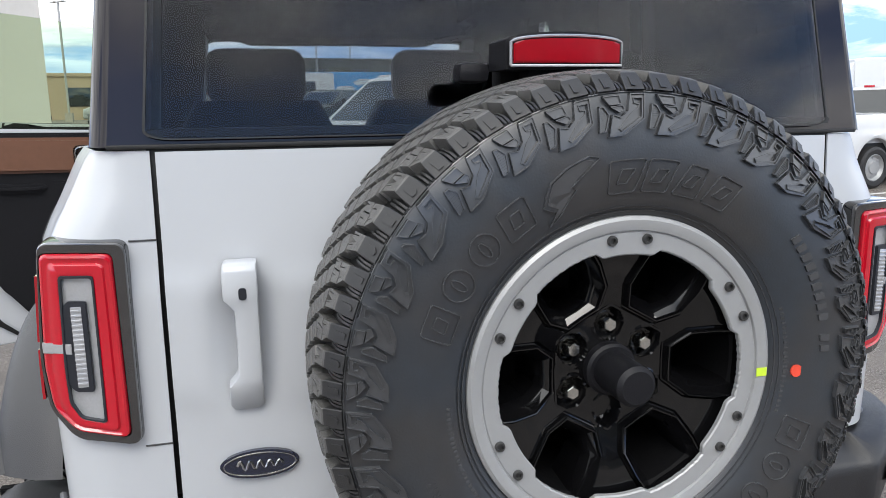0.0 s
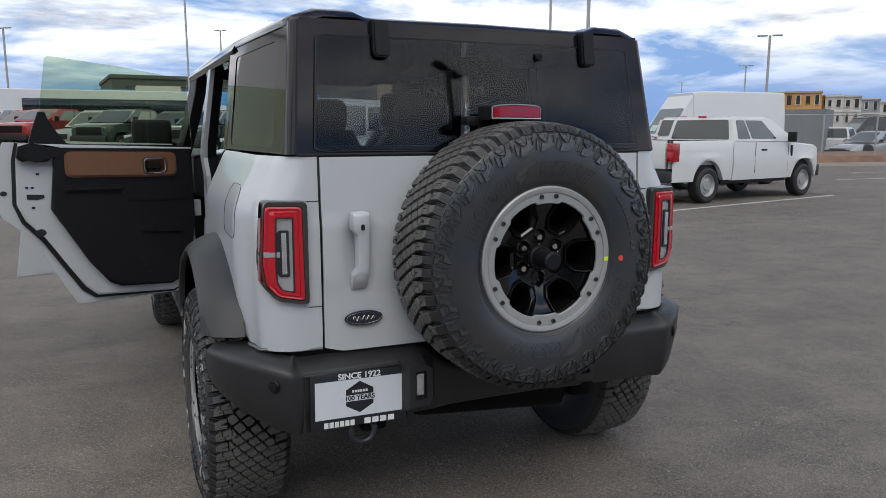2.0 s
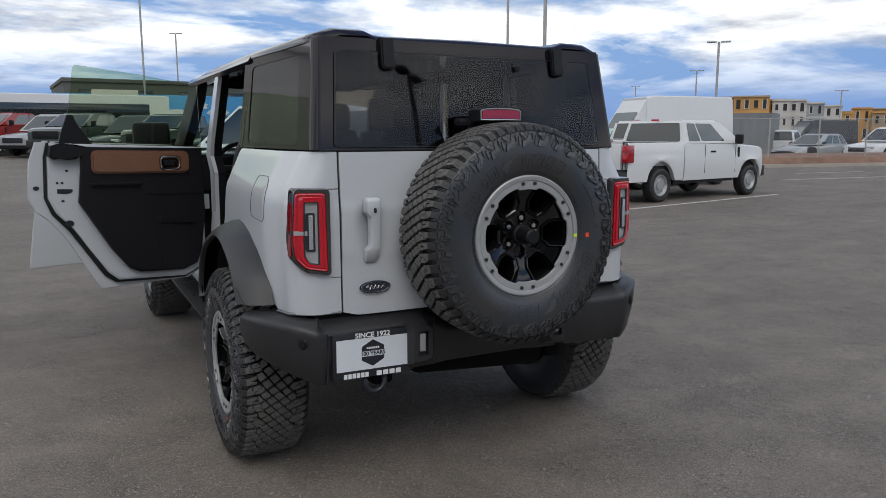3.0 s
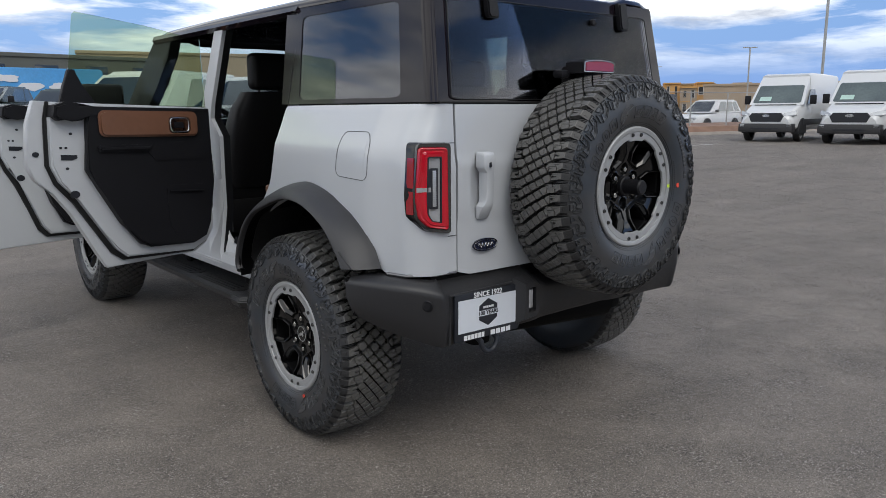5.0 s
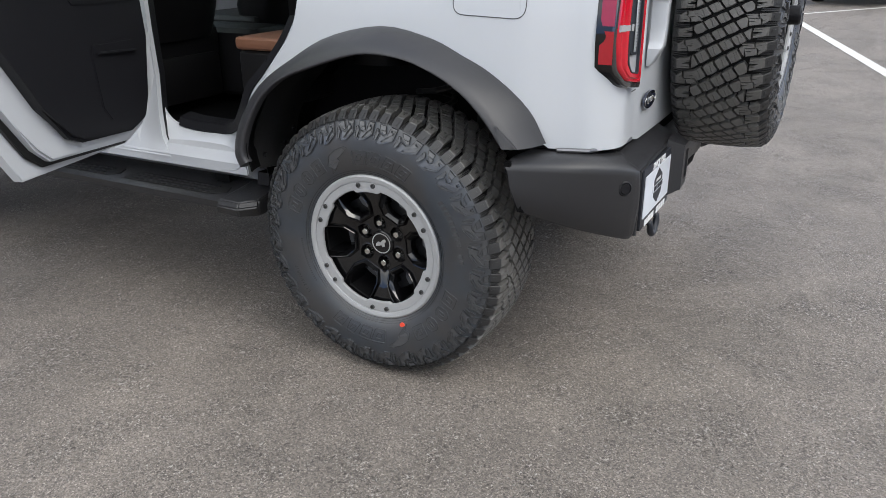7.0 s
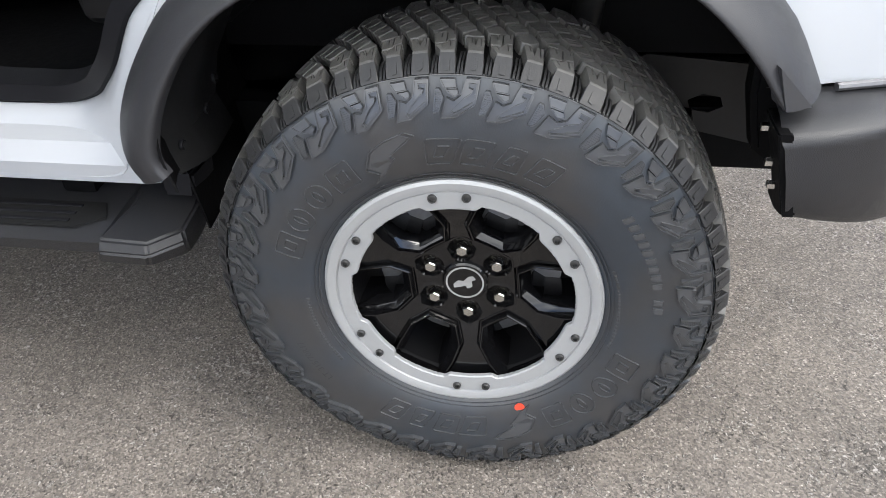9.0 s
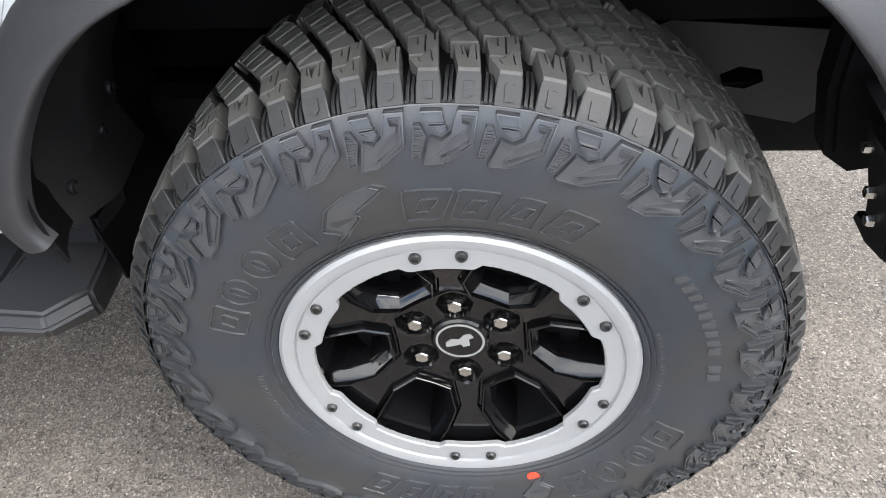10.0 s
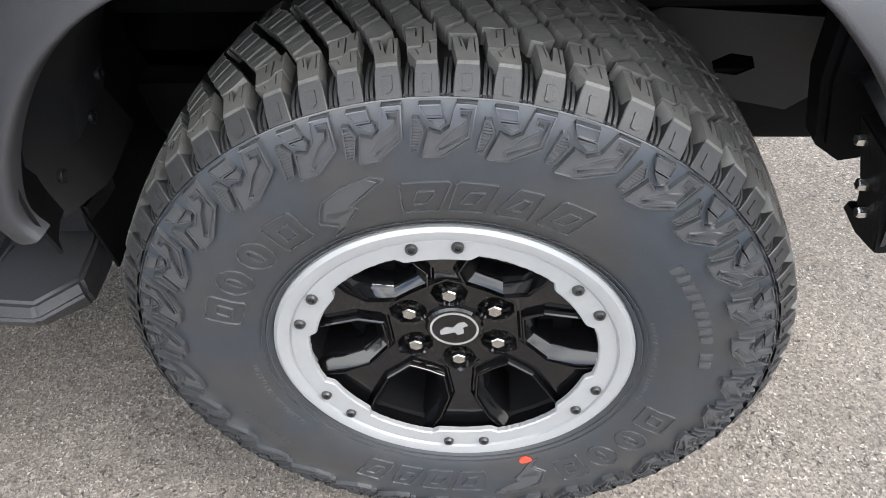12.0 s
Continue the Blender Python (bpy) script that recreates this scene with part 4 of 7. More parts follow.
LAMP_CASE = [(0.652, 1.236), (0.782, 1.238), (0.797, 1.05), (0.790, 0.976), (0.752, 0.928), (0.652, 0.912)]
LAMP_LENS = [(0.672, 1.220), (0.778, 1.221), (0.788, 1.045), (0.780, 0.978), (0.748, 0.944), (0.668, 0.929)]
LAMP_HOLE = [(0.702, 1.186), (0.748, 1.186), (0.752, 1.045), (0.750, 0.990), (0.736, 0.967), (0.703, 0.960)]


def shrink(loop, k):
    return [(0.722 + (x - 0.722) * k, 1.075 + (z - 1.075) * (1 - (1 - k) * 0.42)) for x, z in loop]


for side in (-1, 1):
    def at(p, y):
        """A point of the lamp, set back towards the outer side."""
        x, z = p
        f = max(0.0, (x - 0.672) / 0.11)
        return (side * x, y + 0.030 * f * f, z)

    case, lens, hole = fillet(LAMP_CASE, 0.018), fillet(LAMP_LENS, 0.013), fillet(LAMP_HOLE, 0.006)
    bm = bmesh.new()
    loops = [[(side * (x + 0.002), -0.600, z) for x, z in case], [at(p, -0.668) for p in case], [at(p, -0.676) for p in shrink(case, 0.985)], [at(p, -0.678) for p in shrink(case, 0.95)]]
    grid(bm, [lp + lp[:1] for lp in loops])
    bm.faces.new([bm.verts.new(p) for p in loops[-1]])
    lamp = part("tail_lamp", bm, M_GLOSS, suv, "red tail lamp with black surround")
    bm = bmesh.new()
    loops = [[at(p, -0.670) for p in shrink(case, 0.985)], [at(p, -0.6815) for p in shrink(case, 0.975)], [at(p, -0.6845) for p in shrink(case, 0.955)], [at(p, -0.6835) for p in shrink(lens, 1.02)]]
    grid(bm, [lp + lp[:1] for lp in loops])
    part("clear_rim", bm, M_LAMPRIM, lamp, "smoky clear moulded rim", 50)
    bm = bmesh.new()

    def ring(k, y):
        return [at((x + (hx - x) * k, z + (hz - z) * k), y) for (x, z), (hx, hz) in zip(lens, hole)]
    loops = [ring(0.0, -0.674), ring(0.0, -0.684), ring(0.06, -0.6885), ring(0.16, -0.6895), ring(0.30, -0.6865), ring(0.40, -0.6865), ring(0.48, -0.690), ring(0.80, -0.6905), ring(0.92, -0.6895), ring(1.0, -0.687), ring(1.0, -0.676)]
    grid(bm, [lp + lp[:1] for lp in loops])
    part("red_lens", bm, M_RED, lamp, "bright red lens ring", 40)
    bm = bmesh.new()
    loops = [ring(0.90, -0.6885), ring(0.92, -0.6915), ring(1.02, -0.6915), ring(1.04, -0.680)]
    grid(bm, [lp + lp[:1] for lp in loops])
    part("field_outline", bm, M_INK, lamp, "thin black outline")
    bm = bmesh.new()
    field = ring(1.0, -0.680)
    prism(bm, field, (0, -0.004, 0))
    part("reflector", bm, M_LAMPGREY, lamp, "grey reversing lamp field")
    bm = bmesh.new()
    frame_loop = fillet([(0.714, 1.150), (0.741, 1.150), (0.752, 1.138), (0.752, 1.020), (0.741, 1.008), (0.714, 1.008)], 0.004, 2)
    prism(bm, [at(p, -0.680) for p in frame_loop], (0, -0.010, 0), 0.001)
    part("lamp_divider", bm, M_INK, lamp, "black frame of the centre strip")
    bm = bmesh.new()
    box(bm, at((0.729, 1.079), -0.6905), (0.015, 0.003, 0.126), 0.001)
    for k in range(16):
        box(bm, at((0.729, 1.022 + 0.0076 * k), -0.692), (0.015, 0.003, 0.0036), 0.0008)
    part("lamp_strip", bm, M_LAMPGREY, lamp, "ribbed clear strip")
    bm = bmesh.new()
    prism(bm, [at(p, -0.686) for p in ((0.741, 1.068), (0.786, 1.068), (0.786, 1.084), (0.741, 1.084))], (0, -0.006, 0), 0.001)
    part("lamp_bar", bm, M_LAMPGREY, lamp, "short clear cross bar")
    for z0, z1 in ((1.185, 1.082), (1.070, 0.990)):
        bm = bmesh.new()
        grid(bm, [[(side * (0.7972 - 0.010 * max(0.0, (z - 1.05) / 0.18)), y, z) for y in (-0.645, -0.630, -0.610)] for z in (z0, (z0 + z1) / 2, z1)])
        part("side_marker", thicken(bm, 0.004), M_DEEPRED, lamp, "dark red side marker")

# hardtop
def slab(corners, hole=None, inset=0.0, thick=0.006, r=0.06):
    s = patch(corners)
    bm = bmesh.new()
    outer = rounded(0, 0, 1, 1, 0.004)
    inner = rounded(*hole, r)
    holed(bm, s, outer, inner)
    return thicken(bm, thick)


HT_REAR = [(-0.672, -0.642, 1.376), (0.672, -0.642, 1.376), (0.636, -0.572, 1.790), (-0.636, -0.572, 1.790)]
part("hardtop_rear", slab(HT_REAR, (0.046, 0.030, 0.944, 0.875), r=0.030), M_BLACKTOP, suv, "gloss black hardtop rear frame")
s = patch(HT_REAR)
bm = bmesh.new()
loop = rounded(0.040, 0.022, 0.950, 0.884, 0.032)
bm.faces.new([bm.verts.new(s(*p) + Vector((0, -0.007, 0))) for p in loop])
rear_glass = part("rear_window", thicken(bm, 0.004), M_GLASS_DARK, suv, "dark tinted rear window")
bm = bmesh.new()
holed(bm, s, rounded(0.038, 0.018, 0.952, 0.888, 0.034), rounded(0.0405, 0.023, 0.9495, 0.883, 0.032))
bmesh.ops.translate(bm, verts=bm.verts, vec=(0, -0.009, 0))
part("window_seal", thicken(bm, 0.003), M_SEAL, rear_glass)
for x in (-0.384, 0.402):
    bm = bmesh.new()
    prism(bm, [(x - 0.026, -0.570, 1.792), (x + 0.026, -0.570, 1.792), (x + 0.028, -0.588, 1.690), (x + 0.021, -0.590, 1.677), (x - 0.021, -0.590, 1.677), (x - 0.028, -0.588, 1.690)], (0, -0.032, 0), 0.006)
    part("window_hinge", bm, M_TRIM, suv, "black window hinge cover")
bm = bmesh.new()
disc(bm, 0.013, 0, 0.012, 20, 0.003)
ob = part("wiper_plug", bm, M_TRIM, rear_glass, "round black plug")
ob.matrix_basis = Matrix.Translation((0.198, -0.599, 1.700)) @ BACK
for side in (-1, 1):
    corners = [(side * 0.752, 0.340, 1.374), (side * 0.704, -0.600, 1.374), (side * 0.664, -0.535, 1.775), (side * 0.705, 0.340, 1.775)]
    part("hardtop_side", slab(corners, (0.145, 0.045, 0.865, 0.90), r=0.05), M_BLACKTOP, suv, "gloss black hardtop side panel")
    s = patch(corners)
    bm = bmesh.new()
    bm.faces.new([bm.verts.new(s(*p) - Vector((side * 0.003, 0, 0))) for p in rounded(0.143, 0.043, 0.867, 0.902, 0.05)])
    part("quarter_window", thicken(bm, 0.004), M_GLASS_QUARTER, suv, "dark tinted quarter window")
    # rounded corner post between side and rear
    bm = bmesh.new()
    rows = []
    for k in range(9):
        a = k / 8 * math.pi / 2
        row = []
        for xo, yo, xi, yi, z in ((0.704, -0.600, 0.672, -0.642, 1.374), (0.664, -0.535, 0.636, -0.572, 1.782)):
            row.append((side * (xi + (xo - xi) * math.cos(a)), yo + (yi - yo) * math.sin(a), z))
        rows.append(row)
    grid(bm, rows)
    part("corner_post", thicken(bm, 0.006), M_BLACKTOP, suv, "gloss black hardtop corner")
bm = bmesh.new()
rows = []
ROOF = [(0.706, 1.770), (0.704, 1.785), (0.690, 1.802), (0.655, 1.815), (0.62, 1.826), (0.50, 1.828), (0.455, 1.812), (0.40, 1.808), (0.0, 1.812)]
ROOF = ROOF + [(-x, z) for x, z in ROOF[-2::-1]]
for y, dz, w in ((-0.574, -0.030, 0.905), (-0.560, -0.012, 0.922), (-0.530, -0.002, 0.942), (-0.45, 0.0, 0.955), (0.3, 0.004, 1.0), (1.2, 0.006, 1.0), (1.8, 0.0, 1.0), (1.95, -0.012, 0.99), (2.0, -0.05, 0.975)):
    rows.append([(x * w, y, z + dz) for x, z in ROOF])
grid(bm, rows)
part("roof", thicken(bm, 0.02), M_BLACKTOP, suv, "gloss black hardtop roof")

# high-mounted stop lamp on its stalk
bm = bmesh.new()
case = [(x, 1.480 + h) for x, h in [(-0.094, 0.0)] + [(0.096 * math.cos(radians(q)), 0.034 + 0.020 * math.sin(radians(q)) ** 0.6) for q in range(168, 11, -12)] + [(0.094, 0.0)]]
prism(bm, [(x, -0.80, z) for x, z in case], (0, 0.09, 0), 0.005)
box(bm, (0.0, -0.745, 1.44), (0.10, 0.05, 0.10), 0.012)
box(bm, (-0.125, -0.72, 1.478), (0.05, 0.05, 0.030), 0.012)
stop = part("stop_lamp", bm, M_TRIM, suv, "black stop lamp housing on a stalk")
bm = bmesh.new()
prism(bm, [(x * 0.90, -0.800, 1.505 + (z - 1.505) * 0.66) for x, z in case], (0, -0.006, 0), 0.002)
part("stop_lens", bm, M_DEEPRED, stop, "red lens with rounded top")
bm = bmesh.new()
rim_path = [(x * 0.94, -0.803, 1.505 + (z - 1.505) * 0.80) for x, z in case]
tube(bm, rim_path + rim_path[:1], 0.0022, 6)
part("lens_rim", bm, M_LAMPGREY, stop, "pale grey rim")

# rear bumper: upper and lower edge of its face from the end of a wing to the middle
EDGE_TOP = [(0.945, -0.428, 0.742), (0.930, -0.510, 0.746), (0.885, -0.600, 0.743), (0.815, -0.672, 0.730), (0.752, -0.714, 0.714), (0.728, -0.724, 0.707), (0.690, -0.712, 0.703), (0.360, -0.712, 0.703), (0.250, -0.722, 0.700), (0.190, -0.716, 0.664), (0.0, -0.714, 0.655)]
EDGE_LOW = [(0.930, -0.462, 0.617), (0.908, -0.520, 0.595), (0.856, -0.600, 0.562), (0.785, -0.668, 0.530), (0.728, -0.706, 0.508), (0.706, -0.714, 0.504), (0.682, -0.702, 0.503), (0.360, -0.702, 0.512), (0.250, -0.712, 0.518), (0.190, -0.706, 0.522), (0.0, -0.704, 0.522)]
bm = bmesh.new()
rows = []
fine = []
for i in range(len(EDGE_TOP) - 1):
    n = 5 if i < 4 else 3
    for k in range(n):
        q = [curve(e, (len(e) - 1) * n + 1)[i * n + k] if i < 4 else Vector(e[i]).lerp(Vector(e[i + 1]), k / n) for e in (EDGE_TOP, EDGE_LOW)]
        fine.append(q)
fine.append([Vector(EDGE_TOP[-1]), Vector(EDGE_LOW[-1])])
for side in (-1, 1):
    for t, l in fine if side < 0 else fine[-2::-1]:
        wing = min(1.0, max(0.0, (t.x - 0.70) / 0.20))
        inx, iny = t.x - 0.15 * wing, t.y + 0.075 * (1 - wing) - 0.012 * wing
        high = max(t.z + 0.012, 0.752 if t.x > 0.25 else 0.70)
        m1, m2, m3 = t.lerp(l, 0.10), t.lerp(l, 0.45), t.lerp(l, 0.90)
        out = Vector((0.010 * wing, -0.008 * (1 - wing), 0))
        rows.append([(side * x, y, z) for x, y, z in ((inx * 0.97, iny + 0.06 * (1 - wing), high - 0.012), (inx, iny, high), (t.x - 0.045 * wing, t.y + 0.030 * (1 - wing) - 0.002, t.z + 0.016), (t.x - 0.012 * wing, t.y + 0.008 * (1 - wing), t.z + 0.007), (t.x, t.y, t.z - 0.003), (m1.x, m1.y - 0.002, m1.z), (m2.x + out.x, m2.y + out.y, m2.z), (m3.x, m3.y, m3.z), (l.x - 0.006 * wing, l.y + 0.008, l.z + 0.003), (l.x - 0.10 * wing - 0.01, l.y + 0.07 * (1 - wing) - 0.01 * wing, l.z + 0.012))])
grid(bm, rows)
bumper = part("rear_bumper", bm, M_BUMPER, suv, "textured black steel rear bumper", 58)
for side in (-1, 1):
    # lamp housing beside the plate: a bevelled block with a sunk lamp
    bm = bmesh.new()
    base = [(-0.378, 0.716), (-0.300, 0.724), (-0.255, 0.700), (-0.245, 0.570), (-0.270, 0.540), (-0.378, 0.532)]
    face = [(-0.356, 0.696), (-0.300, 0.700), (-0.278, 0.684), (-0.276, 0.584), (-0.290, 0.564), (-0.356, 0.558)]
    sunk = [(-0.338, 0.680), (-0.305, 0.680), (-0.297, 0.676), (-0.297, 0.588), (-0.302, 0.584), (-0.338, 0.584)]
    grid(bm, [[(-side * x, y, z) for x, z in lp + lp[:1]] for lp, y in ((base, -0.718), (face, -0.766), (sunk, -0.768), (sunk, -0.748))])
    bm.faces.new([bm.verts.new((-side * x, -0.748, z)) for x, z in sunk])
    part("lamp_housing", bm, M_BUMPER, bumper, "bevelled black lamp housing", 25)
    bm = bmesh.new()
    box(bm, (side * 0.317, -0.753, 0.632), (0.026, 0.012, 0.072), 0.004)
    part("marker_lamp", bm, M_LAMPGREY, bumper, "narrow clear corner lamp")
bm = bmesh.new()
ridge = [(x, -0.713, z) for x, z in ((-0.690, 0.512), (-0.685, 0.694), (-0.345, 0.698), (-0.345, 0.518))]
tube(bm, ridge, 0.006, 8)
part("plate_recess", bm, M_BUMPER, bumper, "raised edge round the plate recess")
for x, y in ((-0.778, -0.6985), (0.778, -0.6985)):
    bm = bmesh.new()
    lathe(bm, [(0.0, 0.004), (0.012, 0.004), (0.0135, 0.001), (0.016, 0.001), (0.0175, 0.004), (0.021, 0.0)], 24)
    ob = part("parking_sensor", bm, M_TRIM, bumper, "round black parking sensor")
    ob.matrix_basis = Matrix.Translation((x, y, 0.672)) @ Matrix.Rotation(radians(-48 if x < 0 else 48), 4, "Z") @ BACK
bm = bmesh.new()
hook = [(-0.505 + 0.040 * math.cos(a), -0.725, 0.500 + 0.042 * math.sin(a)) for a in [math.pi + math.pi * k / 14 for k in range(15)]]
tube(bm, [(-0.545, -0.66, 0.535)] + hook + [(-0.465, -0.66, 0.535)], 0.010, 10)
part("tow_hook", bm, M_INK, bumper, "black tow hook")
# licence plate card and frame
PL = Matrix.Translation((-0.514, -0.7175, 0.606)) @ Matrix.Rotation(radians(-1.0), 4, "Z") @ BACK @ pose(0, 0, 0, 0, 0, -0.6)
bm = bmesh.new()
box(bm, (0, 0, 0.004), (0.318, 0.178, 0.010), 0.004)
plate = part("plate_frame", bm, M_INK, bumper, "black dealer plate frame with white card")
plate.matrix_basis = PL
bm = bmesh.new()
box(bm, (0, 0.004, 0.0100), (0.288, 0.122, 0.002))
part("plate_card", bm, M_PLATE, plate, "blank white plate card")


def words(body, size, at, mat, parent, name="print", depth=0.0006, weight=0.0, wide=1.0):
    """Flat printed words in the built-in font, centred at a place of the parent's plane."""
    data = bpy.data.curves.new(name, "FONT")
    data.body, data.size, data.extrude, data.offset = body, size, depth, weight
    data.align_x, data.align_y = "CENTER", "CENTER"
    tmp = bpy.data.objects.new(name, data)
    me = bpy.data.meshes.new_from_object(tmp)
    bpy.data.objects.remove(tmp)
    me.materials.append(mat)
    ob = new(name, me)
    ob.parent = parent
    ob.matrix_basis = Matrix.Translation(at) @ Matrix.Diagonal((wide, 1, 1, 1))
    return ob


words("SINCE 1922", 0.027, (0.0, 0.076, 0.0102), M_WORD, plate, weight=0.0006, wide=1.05)
for x0, x1, n in ((-0.118, -0.016, 6), (0.012, 0.118, 4)):
    for k in range(n):
        w = (x1 - x0) / n
        bm = bmesh.new()
        box(bm, (x0 + w * (k + 0.5), -0.077, 0.0102), (w * 0.78, 0.018, 0.0016))
        part("print_bar", bm, M_WORD, plate)
bm = bmesh.new()
prism(bm, [(0.052 * math.sin(radians(60 * k)), 0.006 + 0.052 * math.cos(radians(60 * k)), 0.0108) for k in range(6)], (0, 0, 0.0012))
seal = part("round_seal", bm, M_INK, plate, "black hexagonal seal")
bm = bmesh.new()
box(bm, (0, 0.004, 0.0118), (0.120, 0.020, 0.0012))
part("seal_band", bm, M_PLATE, plate)
words("100 YEARS", 0.0215, (0, 0.004, 0.0128), M_INK, plate, weight=0.0006)
for k in range(6):
    bm = bmesh.new()
    box(bm, (-0.022 + k * 0.0088, 0.026, 0.0124), (0.0062, 0.008, 0.0008))
    part("seal_bar", bm, M_WORD, plate)

# sills, pillars, floor
for side in (-1, 1):
    bm = bmesh.new()
    prism(bm, [(side * 0.60, 0.575, 0.52), (side * 0.77, 0.575, 0.525), (side * 0.818, 0.575, 0.552), (side * 0.824, 0.575, 0.590), (side * 0.800, 0.575, 0.622), (side * 0.74, 0.575, 0.632), (side * 0.66, 0.575, 0.636)], (0, 1.88, 0), 0.004)
    part("sill", bm, M_WHITE, suv, "white painted door sill")
    # centre pillar
    bm = bmesh.new()
    rows, lining = [], []
    for z, y0, y1, x in ((0.58, 0.93, 1.30, 0.825), (0.64, 0.98, 1.27, 0.805), (0.72, 1.015, 1.20, 0.775), (0.85, 1.03, 1.165, 0.750), (1.0, 1.035, 1.165, 0.748), (1.22, 1.035, 1.165, 0.746), (1.31, 1.125, 1.25, 0.748), (1.38, 1.115, 1.235, 0.745), (1.78, 1.01, 1.11, 0.70)):
        rows.append([(side * x, y0, z), (side * x, y1, z), (side * (x - 0.022), y1, z), (side * (x - 0.022), y0 + 0.004, z), (side * x, y0, z)])
        lining.append([(side * (x - 0.020), y0 + 0.006, z), (side * (x - 0.020), y1, z), (side * (x - 0.07), y1, z), (side * (x - 0.07), y0 + 0.03, z), (side * (x - 0.020), y0 + 0.006, z)])
    grid(bm, rows)
    trim = bmesh.new()
    grid(trim, lining)
    part("pillar_trim", trim, M_TRIM, suv, "black inner pillar trim")
    part("centre_pillar", bm, M_WHITE, suv, "white painted centre pillar")
    bm = bmesh.new()
    prism(bm, [(side * 0.700, 0.25, 1.745), (side * 0.715, 0.25, 1.765), (side * 0.70, 0.25, 1.79), (side * 0.64, 0.25, 1.785), (side * 0.64, 0.25, 1.745)], (0, 1.75, 0))
    part("roof_rail", bm, M_BLACKTOP, suv, "black roof side rail")
    bm = bmesh.new()
    prism(bm, [(side * 0.69, 1.74, 1.77), (side * 0.69, 2.02, 1.78), (side * 0.77, 2.52, 1.30), (side * 0.77, 2.10, 1.30), (side * 0.73, 1.92, 1.50), (side * 0.70, 1.80, 1.66)], (-side * 0.06, 0, 0), 0.005)
    part("windscreen_pillar", bm, M_TRIM, suv, "black windscreen pillar")
    # opening edge of the rear door, body side
    bm = bmesh.new()
    rows = []
    for z, y in ((0.60, 0.56), (0.66, 0.54), (0.75, 0.53), (0.84, 0.488), (0.90, 0.438), (0.95, 0.398), (1.0, 0.351), (1.04, 0.317), (1.08, 0.300), (1.16, 0.276), (1.24, 0.271), (1.33, 0.288), (1.36, 0.290), (1.74, 0.235)):
        x = side_x(z) if z < 1.37 else 0.705
        rows.append([(side * (x - 0.002), y, z), (side * (x - 0.012), y + 0.012, z), (side * (x - 0.05), y + 0.010, z), (side * (x - 0.06), y + 0.002, z)])
    grid(bm, rows)
    part("door_jamb", bm, M_WHITE, suv, "white rear door jamb")
    bm = bmesh.new()
    rows = []
    for z, y in ((0.62, 0.53), (0.75, 0.50), (0.84, 0.456), (0.90, 0.406), (0.95, 0.366), (1.0, 0.320), (1.04, 0.287), (1.08, 0.270), (1.16, 0.246), (1.24, 0.241), (1.36, 0.262), (1.74, 0.21)):
        x = side_x(z) - 0.06 if z < 1.37 else 0.66
        rows.append([(side * x, y + 0.03, z), (side * (x - 0.02), y + 0.04, z), (side * (x - 0.10), y + 0.05, z)])
    grid(bm, rows)
    part("jamb_trim", thicken(bm, 0.01), M_TRIM, suv, "black inner jamb trim")
bm = bmesh.new()
box(bm, (0, 1.80, 0.60), (1.40, 2.36, 0.03))
box(bm, (0, 0.0, 0.80), (0.96, 1.24, 0.03))
box(bm, (0, 1.2, 0.52), (1.0, 3.2, 0.10), 0.02)
part("floor_pan", bm, M_DARK, suv, "black carpeted floor")
bm = bmesh.new()
box(bm, (0, -0.62, 0.70), (1.44, 0.06, 0.2), 0.01)
for x in (-0.42, 0.42):
    box(bm, (x, 0.6, 0.50), (0.09, 2.4, 0.14), 0.02)
    box(bm, (x * 0.9, -0.45, 0.58), (0.08, 0.5, 0.15), 0.02)
tube(bm, [(-0.66, 0, HUB), (0.66, 0, HUB)], 0.045, 14)
lathe_axle = bmesh.new()
lathe_axle.free()
box(bm, (0.05, 0, HUB), (0.26, 0.24, 0.22), 0.07)
tube(bm, [(-0.66, WB, HUB), (0.66, WB, HUB)], 0.04, 14)
tube(bm, [(0.3, -0.6, 0.52), (-0.2, -0.5, 0.52), (-0.3, 0.4, 0.50)], 0.10, 16)
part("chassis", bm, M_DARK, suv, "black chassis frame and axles")

